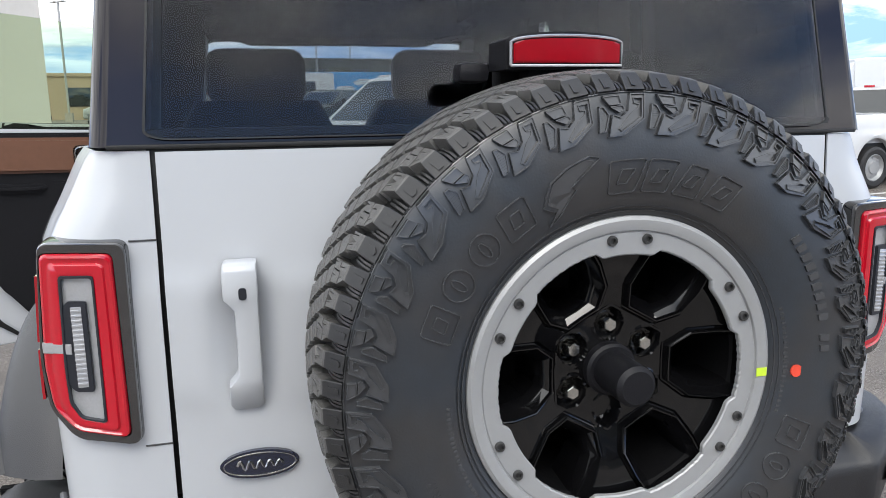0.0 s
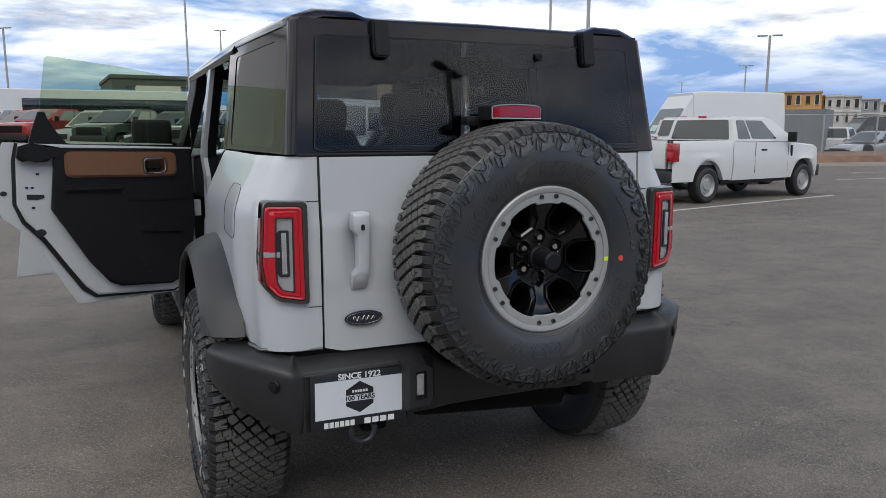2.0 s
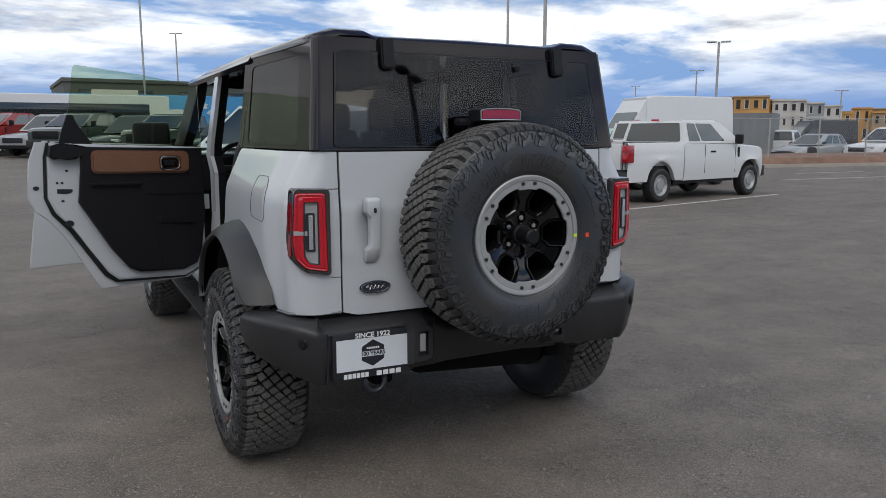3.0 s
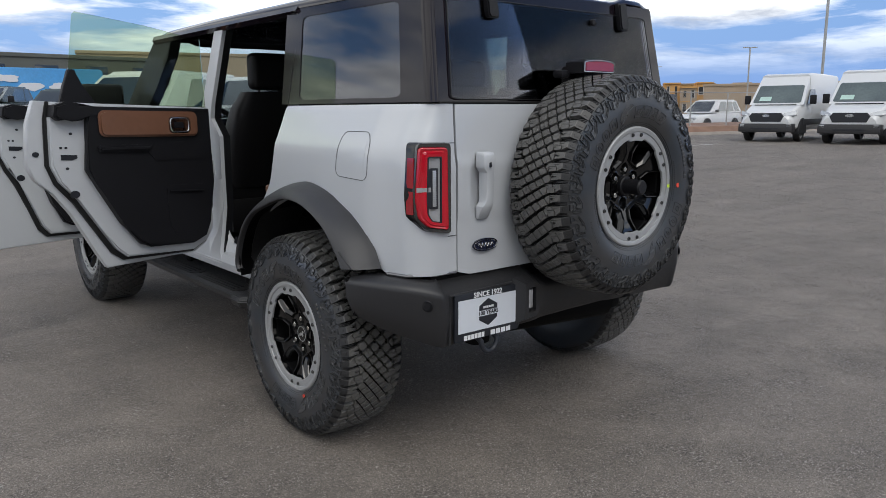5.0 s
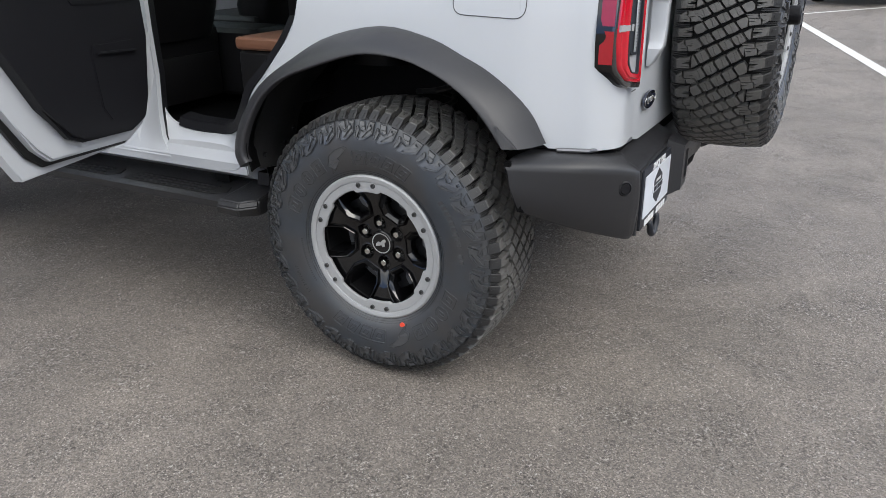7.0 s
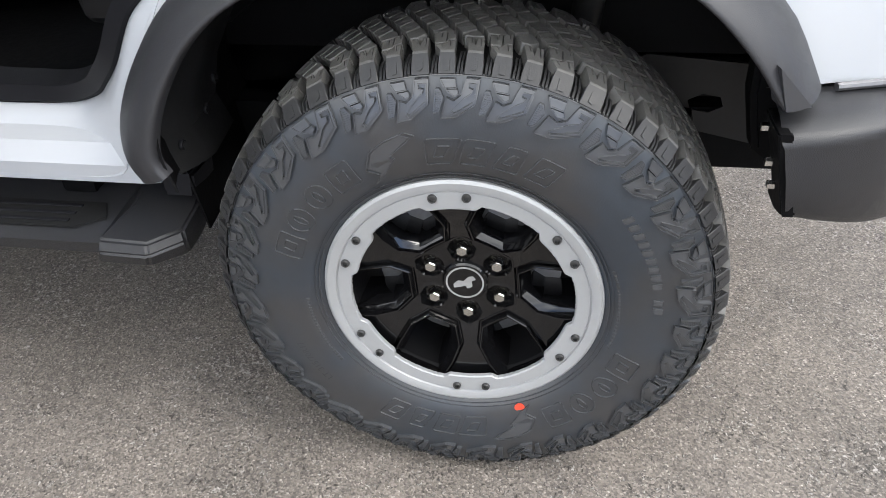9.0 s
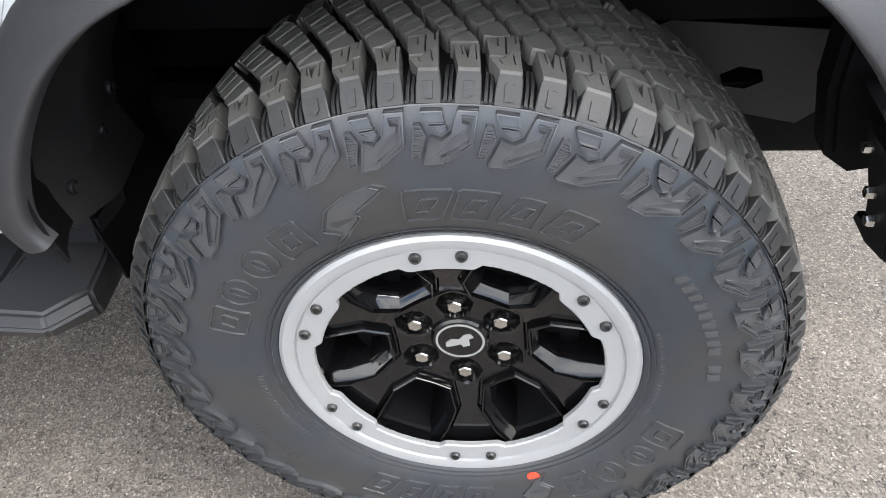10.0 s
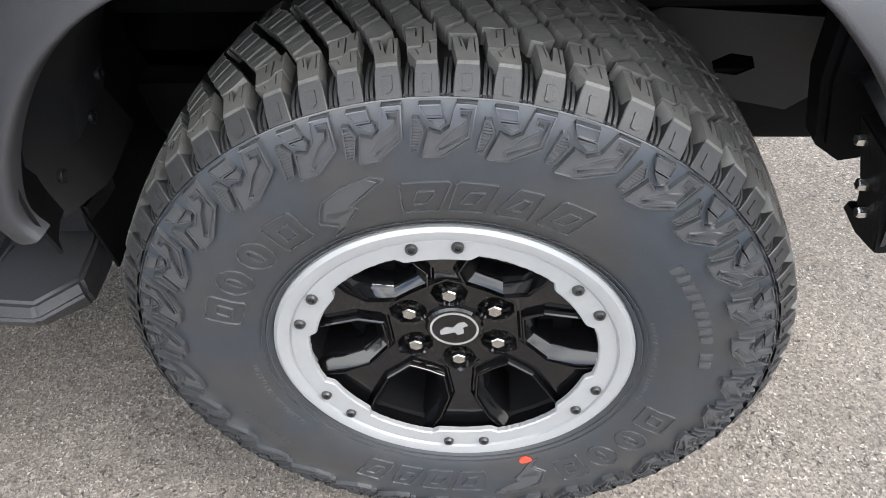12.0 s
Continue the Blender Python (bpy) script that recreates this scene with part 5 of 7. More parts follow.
for side in (-1, 1):
    bm = bmesh.new()
    outer = [(side * 0.47, y, z) for y, z in ((-0.22, 0.640), (-0.30, 0.675), (-0.60, 0.650), (-0.60, 0.56), (-0.52, 0.495), (-0.34, 0.535))]
    hole = [(side * 0.47, -0.420 + 0.036 * math.cos(a), 0.578 + 0.020 * math.sin(a)) for a in [math.pi * (0.1 + k / 3) for k in range(6)]]
    grid(bm, [outer + outer[:1], hole + hole[:1]])
    part("frame_bracket", thicken(bm, 0.006), M_CHASSIS, suv, "black steel frame bracket with an oval hole")
    bm = bmesh.new()
    prism(bm, [(side * 0.70, -0.42, 1.0), (side * 0.70, -0.425, 0.72), (side * 0.70, -0.445, 0.63), (side * 0.70, -0.48, 0.605), (side * 0.70, -0.505, 0.61), (side * 0.70, -0.52, 1.0)], (side * 0.06, 0, 0), 0.01)
    part("liner_flap", bm, M_DARK, suv, "black plastic liner flap")
    bm = bmesh.new()
    low = [(0.944, 0.752), (0.938, 0.690), (0.929, 0.618), (0.880, 0.600), (0.836, 0.603), (0.846, 0.620), (0.878, 0.628), (0.884, 0.672), (0.872, 0.712), (0.862, 0.752)]
    prism(bm, [(side * x, -0.428 - 0.258 * (0.745 - z) + 0.006, z) for x, z in low], (0, -0.020, 0), 0.003)
    flange = part("bumper_flange", bm, M_DARK, bumper, "black bumper end flange")
    for x, z in ((0.889, 0.737), (0.902, 0.690), (0.907, 0.657)):
        ob = part("flange_bolt", bolt_mesh(0.007, 0.010, True), M_CHROME, flange)
        ob.matrix_basis = Matrix.Translation((side * x, -0.420 - 0.258 * (0.745 - z), z)) @ Matrix.Rotation(radians(-90), 4, "X")
    bm = bmesh.new()
    rows = []
    for z, y in ((0.60, 0.476), (0.66, 0.500), (0.74, 0.478), (0.84, 0.42), (0.93, 0.33)):
        rows.append([(side * 0.86, y + 0.006, z), (side * 0.80, y - 0.020, z), (side * 0.78, y - 0.022, z), (side * 0.66, y - 0.006, z)])
    grid(bm, rows)
    liner = part("liner_panel", thicken(bm, 0.006), M_CHASSIS, suv, "black moulded wheel liner panel")
    for x, y, z in ((0.73, 0.478, 0.66), (0.69, 0.47, 0.70), (0.83, 0.482, 0.64)):
        ob = part("liner_clip", bolt_mesh(0.010, 0.006), M_TRIM, liner)
        ob.matrix_basis = Matrix.Translation((side * x, y, z)) @ Matrix.Rotation(radians(90), 4, "X")
    bm = bmesh.new()
    prism(bm, [(side * 0.70, 0.505, 0.515), (side * 0.80, 0.500, 0.520), (side * 0.80, 0.495, 0.565), (side * 0.70, 0.50, 0.560)], (0, 0.06, 0), 0.006)
    part("sill_bracket", bm, M_TRIM, suv, "black sill end bracket")
    # coil spring and damper
    bm = bmesh.new()
    tube(bm, [(side * 0.56 + 0.06 * math.cos(t * 0.7), -0.02 + 0.06 * math.sin(t * 0.7), 0.50 + 0.006 * t) for t in range(64)], 0.009, 6)
    part("coil_spring", bm, M_CHASSIS, suv, "black coil spring")
    bm = bmesh.new()
    tube(bm, [(side * 0.50, -0.14, 0.44), (side * 0.54, -0.20, 0.95)], 0.028, 12)
    part("damper", bm, M_CHASSIS, suv, "dark grey damper")
# fuel flap, panel seams
bm = bmesh.new()
flap = fillet([(-0.240, 1.270), (-0.408, 1.270), (-0.434, 1.225), (-0.428, 1.095), (-0.222, 1.103)], 0.034, 6)
edge = []
for (ya, za), (yb, zb) in zip(flap, flap[1:] + flap[:1]):
    n = max(1, round(math.hypot(yb - ya, zb - za) / 0.012))
    edge += [(ya + (yb - ya) * q / n, za + (zb - za) * q / n) for q in range(n)]
edge = [(-(side_x(z) - taper(y)) - 0.0006, y, z) for y, z in edge]
tube(bm, edge + edge[:1], 0.0012, 6)
part("fuel_flap_gap", bm, M_GAP, suv, "thin seam round the fuel flap")
bm = bmesh.new()
rows = []
for j in range(9):
    z = 1.116 + 0.138 * j / 8
    rows.append([(-(side_x(z) - taper(y)) - 0.0006, y, z) for y in [-0.414 + 0.172 * q / 8 for q in range(9)]])
grid(bm, rows)
part("fuel_flap", thicken(bm, 0.002), M_WHITE, suv, "white fuel filler flap")
for side in (-1, 1):
    for z in (1.232, 0.902):
        bm = bmesh.new()
        tube(bm, [(side * 0.652, rear_y(z) - 0.0005, z), (side * 0.612, rear_y(z) - 0.0005, z)], 0.0016, 6)
        part("panel_seam", bm, M_GAP, suv)
    bm = bmesh.new()
    tube(bm, [(side * 0.818, -0.52, 0.766), (side * 0.795, -0.60, 0.766), (side * 0.70, -0.655, 0.766), (side * 0.614, -0.662, 0.766)], 0.006, 8)
    part("bumper_gap_seal", bm, M_STEEL, suv)

# side step
for side in (-1, 1):
    bm = bmesh.new()
    prism(bm, [(side * 0.69, 0.60, 0.492), (side * 0.745, 0.60, 0.494), (side * 0.765, 0.60, 0.484), (side * 0.880, 0.60, 0.482), (side * 0.896, 0.60, 0.473), (side * 0.888, 0.60, 0.446), (side * 0.74, 0.60, 0.432)], (0, 1.70, 0), 0.006)
    step = part("side_step", bm, M_BUMPER, suv, "black ribbed side step")
    for y0, sg in ((0.0, 1), (2.925, -1)):
        bm = bmesh.new()
        low = [(0.70, 0.655, 0.430), (0.70, 0.535, 0.430), (0.770, 0.515, 0.428), (0.852, 0.510, 0.428), (0.897, 0.566, 0.428), (0.896, 0.667, 0.430)]
        mid = [(0.70, 0.650, 0.470), (0.70, 0.524, 0.470), (0.790, 0.503, 0.468), (0.868, 0.500, 0.466), (0.918, 0.549, 0.464), (0.914, 0.646, 0.464)]
        top = [(0.72, 0.645, 0.507), (0.72, 0.520, 0.507), (0.796, 0.505, 0.497), (0.860, 0.505, 0.488), (0.905, 0.553, 0.485), (0.900, 0.650, 0.485)]
        kink = (0.803, 0.622, 0.498)
        vs = [[bm.verts.new((side * x, y0 + sg * y, z)) for x, y, z in ring] for ring in (low, mid, top)]
        kv = bm.verts.new((side * kink[0], y0 + sg * kink[1], kink[2]))
        for r0, r1 in zip(vs, vs[1:]):
            for i in range(6):
                if not (r1 is vs[2] and i == 5):
                    bm.faces.new((r0[i], r0[(i + 1) % 6], r1[(i + 1) % 6], r1[i]))
        bm.faces.new((vs[1][5], vs[1][0], vs[2][0], kv, vs[2][5]))
        bm.faces.new((vs[2][0], vs[2][1], vs[2][2], kv))
        bm.faces.new((kv, vs[2][2], vs[2][3], vs[2][4], vs[2][5]))
        bm.faces.new(vs[0])
        bmesh.ops.recalc_face_normals(bm, faces=bm.faces)
        bmesh.ops.bevel(bm, geom=list(bm.edges), offset=0.005, segments=2, affect="EDGES")
        part("step_end", bm, M_BUMPER, step, "moulded black end cap")
    for k in range(3):
        bm = bmesh.new()
        y = 0.69 + 0.54 * k
        prism(bm, [(side * 0.785, y, 0.483), (side * 0.785, y + 0.46, 0.483), (side * 0.870, y + 0.46, 0.483), (side * 0.870, y + 0.02, 0.483), (side * 0.835, y - 0.025, 0.483)], (0, 0, 0.004), 0.002)
        pad = part("tread_pad", bm, M_SEAL, step, "black grooved foot pad")
        for j in range(3):
            bm = bmesh.new()
            box(bm, (side * (0.803 + 0.024 * j), y + 0.235, 0.4875), (0.010, 0.39, 0.004), 0.002)
            part("pad_rib", bm, M_TRIM, pad)
    for y in (0.76, 1.55, 2.2):
        bm = bmesh.new()
        box(bm, (side * 0.68, y, 0.512), (0.16, 0.07, 0.05), 0.01)
        part("step_bracket", bm, M_DARK, step)

# lower corner of the rear door opening
for side in (-1, 1):
    OUT = [(0.834, 0.300, 1.08), (0.834, 0.352, 1.0), (0.836, 0.440, 0.90), (0.836, 0.49, 0.82), (0.834, 0.545, 0.74), (0.832, 0.575, 0.68), (0.830, 0.585, 0.62), (0.824, 0.615, 0.572), (0.820, 0.70, 0.563), (0.820, 0.88, 0.563), (0.820, 0.99, 0.570), (0.815, 1.08, 0.605), (0.800, 1.120, 0.68), (0.776, 1.115, 0.80), (0.758, 1.10, 1.0)]
    INN = [(0.805, 0.318, 1.08), (0.803, 0.374, 1.0), (0.801, 0.468, 0.90), (0.800, 0.528, 0.845), (0.790, 0.580, 0.765), (0.770, 0.623, 0.720), (0.750, 0.662, 0.688), (0.725, 0.733, 0.660), (0.720, 0.82, 0.655), (0.722, 0.905, 0.656), (0.728, 0.975, 0.668), (0.736, 1.020, 0.695), (0.744, 1.038, 0.740), (0.751, 1.040, 0.83), (0.751, 1.036, 1.0)]
    a, b = curve(OUT, 66), curve(INN, 66)
    bm = bmesh.new()
    rows = []
    for p, q in zip(a, b):
        m1, m2 = p.lerp(q, 0.45), p.lerp(q, 0.82)
        rows.append([(side * (p.x - 0.05), p.y, p.z - 0.004), (side * (p.x - 0.004), p.y, p.z - 0.002), (side * p.x, p.y, p.z), (side * (m1.x + 0.008), m1.y, m1.z), (side * (m2.x + 0.008), m2.y, m2.z), (side * q.x, q.y, q.z), (side * (q.x - 0.02), q.y, q.z)])
    grid(bm, rows)
    part("door_frame", bm, M_WHITE, suv, "white painted lower door frame", 50)
    bm = bmesh.new()
    rows = []
    for q in b[:47]:
        c = Vector((q.x, 0.95, 1.05))
        d = (c - q).normalized()
        rows.append([(side * (q.x - 0.004), q.y, q.z), (side * (q.x + 0.004), *(q + d * 0.006).yz), (side * (q.x - 0.004), *(q + d * 0.035).yz), (side * (q.x - 0.06), *(q + d * 0.045).yz)])
    grid(bm, rows)
    part("door_seal", thicken(bm, 0.004), M_TRIM, suv, "black rubber door opening seal")
    bm = bmesh.new()
    box(bm, (side * 0.66, 0.92, 0.652), (0.12, 0.36, 0.010), 0.004)
    plate_ob = part("scuff_plate", bm, M_TRIM, suv, "black ribbed scuff plate")
    for j in range(5):
        bm = bmesh.new()
        box(bm, (side * (0.625 + 0.018 * j), 0.92, 0.658), (0.006, 0.30, 0.004), 0.001)
        part("scuff_rib", bm, M_STEEL, plate_ob)

# front of the body
for side in (-1, 1):
    bm = bmesh.new()
    rows = []
    for k in range(30):
        y = 2.36 + 1.40 * k / 29
        d = y - WB
        low = max(arch_z(-d) - 0.03, 0.62) if -0.53 < d < 0.51 else 0.62
        rows.append([(side * side_x(min(z, 1.2)), y, z) for z in (low, (low + 1.1) / 2, 1.10, 1.16)] + [(side * 0.72, y, 1.19)])
    grid(bm, rows)
    part("front_fender", thicken(bm, 0.006), M_WHITE, suv, "white painted front fender")
bm = bmesh.new()
box(bm, (0, 3.08, 1.175), (1.46, 1.36, 0.05), 0.02)
part("bonnet", bm, M_WHITE, suv, "white painted bonnet")
bm = bmesh.new()
box(bm, (0, 3.76, 0.93), (1.50, 0.06, 0.42), 0.02)
box(bm, (0, 3.86, 0.62), (1.72, 0.16, 0.22), 0.03)
part("front_bumper", bm, M_BUMPER, suv, "black front bumper and grille")
bm = bmesh.new()
s = patch([(-0.70, 2.46, 1.24), (0.70, 2.46, 1.24), (0.66, 2.0, 1.77), (-0.66, 2.0, 1.77)])
bm.faces.new([bm.verts.new(s(*p)) for p in rounded(0, 0, 1, 1, 0.04)])
part("windscreen", thicken(bm, 0.005), M_GLASS_CLEAR, suv, "clear windscreen")
for z0, z1, y0, y1 in ((0.62, 1.37, 0.44, 1.10), (0.62, 1.37, 1.22, 2.36)):
    bm = bmesh.new()
    prism(bm, [(0.82, y0, z0), (0.82, y1, z0), (0.77, y1, z1), (0.77, y0, z1)], (-0.10, 0, 0), 0.01)
    part("closed_door", bm, M_WHITE, suv, "white closed door")
for y0, y1, t0, t1 in ((0.30, 1.08, 0.26, 1.0), (1.22, 2.38, 1.12, 1.92)):
    bm = bmesh.new()
    bm.faces.new([bm.verts.new(p) for p in ((0.75, y0, 1.37), (0.75, y1, 1.37), (0.70, t1, 1.75), (0.70, t0, 1.75))])
    part("door_window", thicken(bm, 0.004), M_GLASS_SIDE, suv, "tinted door glass")
for side in (-1, 1):
    bm = bmesh.new()
    box(bm, (side * 0.925, 2.36, 1.42), (0.245, 0.10, 0.20), 0.035, segments=3)
    box(bm, (side * 0.82, 2.42, 1.35), (0.10, 0.06, 0.05), 0.01)
    part("wing_mirror", bm, M_TRIM, suv, "black wing mirror")

# seats and dashboard
def seat(x, y, wide, name):
    bm = bmesh.new()
    rows = []
    for t, z, yy, w, d in ((0, 0.92, 0.06, 0.92, 0.10), (1, 1.02, 0.05, 1.0, 0.12), (2, 1.20, -0.02, 0.98, 0.11), (3, 1.36, -0.08, 0.88, 0.09), (4, 1.45, -0.11, 0.66, 0.06)):
        h = wide * w / 2
        rows.append([(x + h * math.copysign(abs(math.cos(a)) ** 0.45, math.cos(a)), y + yy + d * math.copysign(abs(math.sin(a)) ** 0.6, math.sin(a)), z) for a in [2 * math.pi * k / 28 for k in range(29)]])
    grid(bm, rows)
    bm.faces.new([bm.verts.new(p) for p in rows[-1][:-1]])
    back = part(name, bm, M_SEAT, suv, "black leather seat back")
    bm = bmesh.new()
    box(bm, (x, y - 0.13, 1.560 if wide > 0.45 else 1.505), (min(0.25, wide * 0.52), 0.10, 0.20 if wide > 0.45 else 0.13), 0.045, segments=4)
    for dx in (-0.06, 0.06):
        tube(bm, [(x + dx, y - 0.12, 1.44), (x + dx, y - 0.12, 1.50)], 0.007, 8)
    part("headrest", bm, M_SEAT, back)
    return back


for x in (-0.37, 0.37):
    b = seat(x, 1.32, 0.46, "front_seat")
    bm = bmesh.new()
    box(bm, (x, 1.56, 0.90), (0.50, 0.52, 0.15), 0.05, segments=3)
    part("cushion", bm, M_SEAT, b, "black leather seat cushion")
    bm = bmesh.new()
    box(bm, (x, 1.54, 0.76), (0.44, 0.50, 0.20), 0.03)
    part("seat_base", bm, M_SEAT, b)
for x in (-0.44, 0.0, 0.44):
    b = seat(x, 0.12, 0.44, "rear_seat")
    bm = bmesh.new()
    box(bm, (x, 0.57, 0.968), (0.46, 0.29, 0.045), 0.02, segments=3)
    part("cushion", bm, M_BROWN, b, "brown leather seat cushion")
    bm = bmesh.new()
    box(bm, (x, 0.57, 0.865), (0.455, 0.29, 0.175), 0.04, segments=3)
    part("seat_base", bm, M_SEAT, b)
bm = bmesh.new()
box(bm, (0, 2.30, 1.16), (1.40, 0.36, 0.28), 0.06, segments=3)
box(bm, (0, 1.7, 0.80), (0.26, 1.2, 0.30), 0.05, segments=3)
part("dashboard", bm, M_SEAT, suv, "black dashboard")
bm = bmesh.new()
tube(bm, [(-0.37 + 0.185 * math.cos(a), 1.98 + 0.07 * math.sin(a), 1.20 + 0.17 * math.sin(a)) for a in [2 * math.pi * k / 36 for k in range(37)]], 0.016, 10)
box(bm, (-0.37, 2.03, 1.19), (0.34, 0.04, 0.06), 0.02)
part("steering_wheel", bm, M_SEAT, suv, "black steering wheel")

# open doors: u runs from the hinge to the latch edge, w is height, depth looks to the inside
def open_door(hinge, turn, name, k, label, front=False):
    """k stretches the door along u for the longer front door."""
    a = radians(turn)
    u, n = Vector((-math.sin(a), -math.cos(a), 0)), Vector((math.cos(a), -math.sin(a), 0))
    h = Vector(hinge)

    def at(p, d):
        return h + u * (p[0] * k) + n * d + Vector((0, 0, p[1]))

    def sheet(loop, d0, d1, bevel=0.004):
        bm = bmesh.new()
        prism(bm, [at(p, d0) for p in loop], n * (d1 - d0), bevel)
        return bm

    SKIN = [(0.0, 1.36), (0.815, 1.397), (0.850, 1.30), (0.868, 1.12), (0.840, 1.055), (0.77, 1.00), (0.70, 0.895), (0.60, 0.70), (0.561, 0.630), (0.10, 0.640), (0.03, 0.68), (0.0, 0.74)]
    if front:
        SKIN = [(0.0, 1.36), (0.800, 1.397), (0.845, 1.10), (0.880, 0.90), (0.925, 0.600), (0.10, 0.610), (0.03, 0.66), (0.0, 0.74)]
    INNER = [(0.01, 1.365), (0.760, 1.392), (0.775, 1.32), (0.785, 1.12), (0.755, 1.045), (0.68, 0.96), (0.60, 0.83), (0.53, 0.72), (0.48, 0.675), (0.13, 0.660), (0.05, 0.70), (0.01, 0.76)]
    SEAL = [(0.005, 1.368), (0.772, 1.394), (0.790, 1.32), (0.800, 1.12), (0.770, 1.035), (0.695, 0.945), (0.615, 0.815), (0.545, 0.70), (0.49, 0.658), (0.125, 0.645), (0.04, 0.69), (0.005, 0.75)]
    TRIM = [(0.02, 1.36), (0.628, 1.372), (0.632, 1.30), (0.655, 1.095), (0.60, 1.00), (0.51, 0.84), (0.43, 0.735), (0.38, 0.712), (0.15, 0.700), (0.075, 0.73), (0.045, 0.80), (0.02, 1.0)]
    if front:
        INNER, SEAL, TRIM = ([(x + 0.10 * max(0.0, 1 - (w - 0.62) / 0.42) * min(1.0, x / 0.3), w - 0.02 * max(0.0, 1 - (w - 0.62) / 0.3)) for x, w in lp] for lp in (INNER, SEAL, TRIM))
    door = part(name, sheet(SKIN, -0.115, -0.075), M_WHITE, suv, label)
    part("seal", sheet(SEAL, -0.075, -0.060), M_SEAL, door, "black rubber door seal")
    part("inner_shell", sheet(INNER, -0.075, -0.030, 0.008), M_WHITE, door, "white painted inner shell")
    part("trim_panel", sheet(TRIM, -0.030, 0.012, 0.012), M_TRIM, door, "black moulded door trim")
    part("top_cap", sheet([(0.02, 1.350), (0.60, 1.362), (0.66, 1.385), (0.72, 1.392), (0.765, 1.378), (0.775, 1.330), (0.755, 1.312), (0.70, 1.318), (0.655, 1.312), (0.62, 1.342)], -0.075, 0.016, 0.010), M_TRIM, door)
    pad = [(u0 + 0.10, w0 + (u0 * 0.02)) for u0, w0 in rounded(0.0, 1.228, 0.490, 1.346, 0.030, 4)]
    part("brown_panel", sheet(pad, 0.006, 0.030, 0.010), M_BROWN, door, "brown leather insert")
    part("pull_lip", sheet([(0.345, 1.188), (0.36, 1.198), (0.590, 1.203), (0.602, 1.192), (0.600, 1.178), (0.590, 1.172), (0.37, 1.168)], 0.010, 0.034, 0.010), M_TRIM, door)
    part("armrest", sheet([(0.05, 1.205), (0.33, 1.205), (0.36, 1.160), (0.33, 1.120), (0.05, 1.115)], 0.008, 0.017, 0.008), M_TRIM, door)
    bm = bmesh.new()
    loop = [(0.142 + u0, w0) for u0, w0 in rounded(0.0, 1.243, 0.118, 1.325, 0.022, 3)]
    prism(bm, [at(p, 0.024) for p in loop], n * 0.006, 0.002)
    cup = part("handle_cup", bm, M_GLOSS, door, "gloss black handle cup")
    bm = bmesh.new()
    ring = [at((0.208 + (p[0] - 0.208) * 0.82, 1.283 + (p[1] - 1.283) * 0.80), 0.031) for p in loop]
    tube(bm, ring + ring[:1], 0.0035, 8)
    part("handle_bezel", bm, M_CHROME, cup, "thin chrome bezel")
    part("handle_lever", sheet([(0.178, 1.268), (0.235, 1.270), (0.232, 1.300), (0.185, 1.298)], 0.028, 0.036, 0.003), M_TRIM, cup)
    # map pocket and speaker panel
    part("map_pocket", sheet([(0.08, 1.00), (0.28, 1.00), (0.29, 0.97), (0.28, 0.80), (0.25, 0.755), (0.10, 0.745)], 0.008, 0.015, 0.005), M_TRIM, door)
    part("pocket_edge", sheet([(0.09, 0.965), (0.27, 0.975), (0.27, 0.966), (0.09, 0.956)], 0.016, 0.026, 0.003), M_TRIM, door)
    # latch and plugs in the latch side shell
    bm = bmesh.new()
    prism(bm, [at(p, -0.029) for p in ((0.675, 1.162), (0.745, 1.166), (0.745, 1.144), (0.700, 1.140), (0.675, 1.148))], n * 0.002)
    part("latch", bm, M_INK, door, "black door latch")
    for p, r in (((0.720, 1.195), 0.005), ((0.742, 1.196), 0.005), ((0.722, 1.105), 0.006), ((0.695, 1.255), 0.006), ((0.70, 0.99), 0.017), ((0.830, 1.17), 0.011)):
        bm = bmesh.new()
        c = at(p, -0.0295 if p[0] < 0.8 else -0.0735)
        prism(bm, [c + u * r * 1.3 * math.cos(2 * math.pi * q / 14) + Vector((0, 0, r * math.sin(2 * math.pi * q / 14))) for q in range(14)], n * 0.002)
        part("plug", bm, M_INK, door)
    # frameless glass and its guide
    if front:
        return door
    bm = bmesh.new()
    bm.faces.new([bm.verts.new(at(p, -0.055)) for p in ((0.0, 1.36), (0.690, 1.38), (0.655, 1.60), (0.628, 1.765), (0.615, 1.776), (0.30, 1.742), (0.01, 1.695))])
    part("door_glass", thicken(bm, 0.004), M_GLASS_SIDE, door, "green-tinted frameless door glass")
    part("glass_guide", sheet([(0.55, 1.37), (0.72, 1.39), (0.700, 1.455), (0.672, 1.53), (0.645, 1.53), (0.62, 1.46)], -0.065, -0.040, 0.004), M_TRIM, door)
    part("hinge_plate", sheet([(-0.03, 1.10), (0.05, 1.10), (0.05, 1.02), (-0.03, 1.02)], -0.10, -0.05), M_WHITE, door)
    return door


open_door((-0.80, 0.984, 0), 79.4, "rear_door", 1.0, "white rear door standing open with brown and black trim")
open_door((-0.80, 2.10, 0), 79.4, "front_door", 1.0, "white front door standing open with its window lowered", True)

# ---- ground and distance ----


def ground_z(x, y):
    """The car park lies level round the wagon and rises gently beyond it."""
    return 0.012 + min(0.9, 0.018 * max(0.0, y - 9 - 0.6 * max(x, 0.0)))


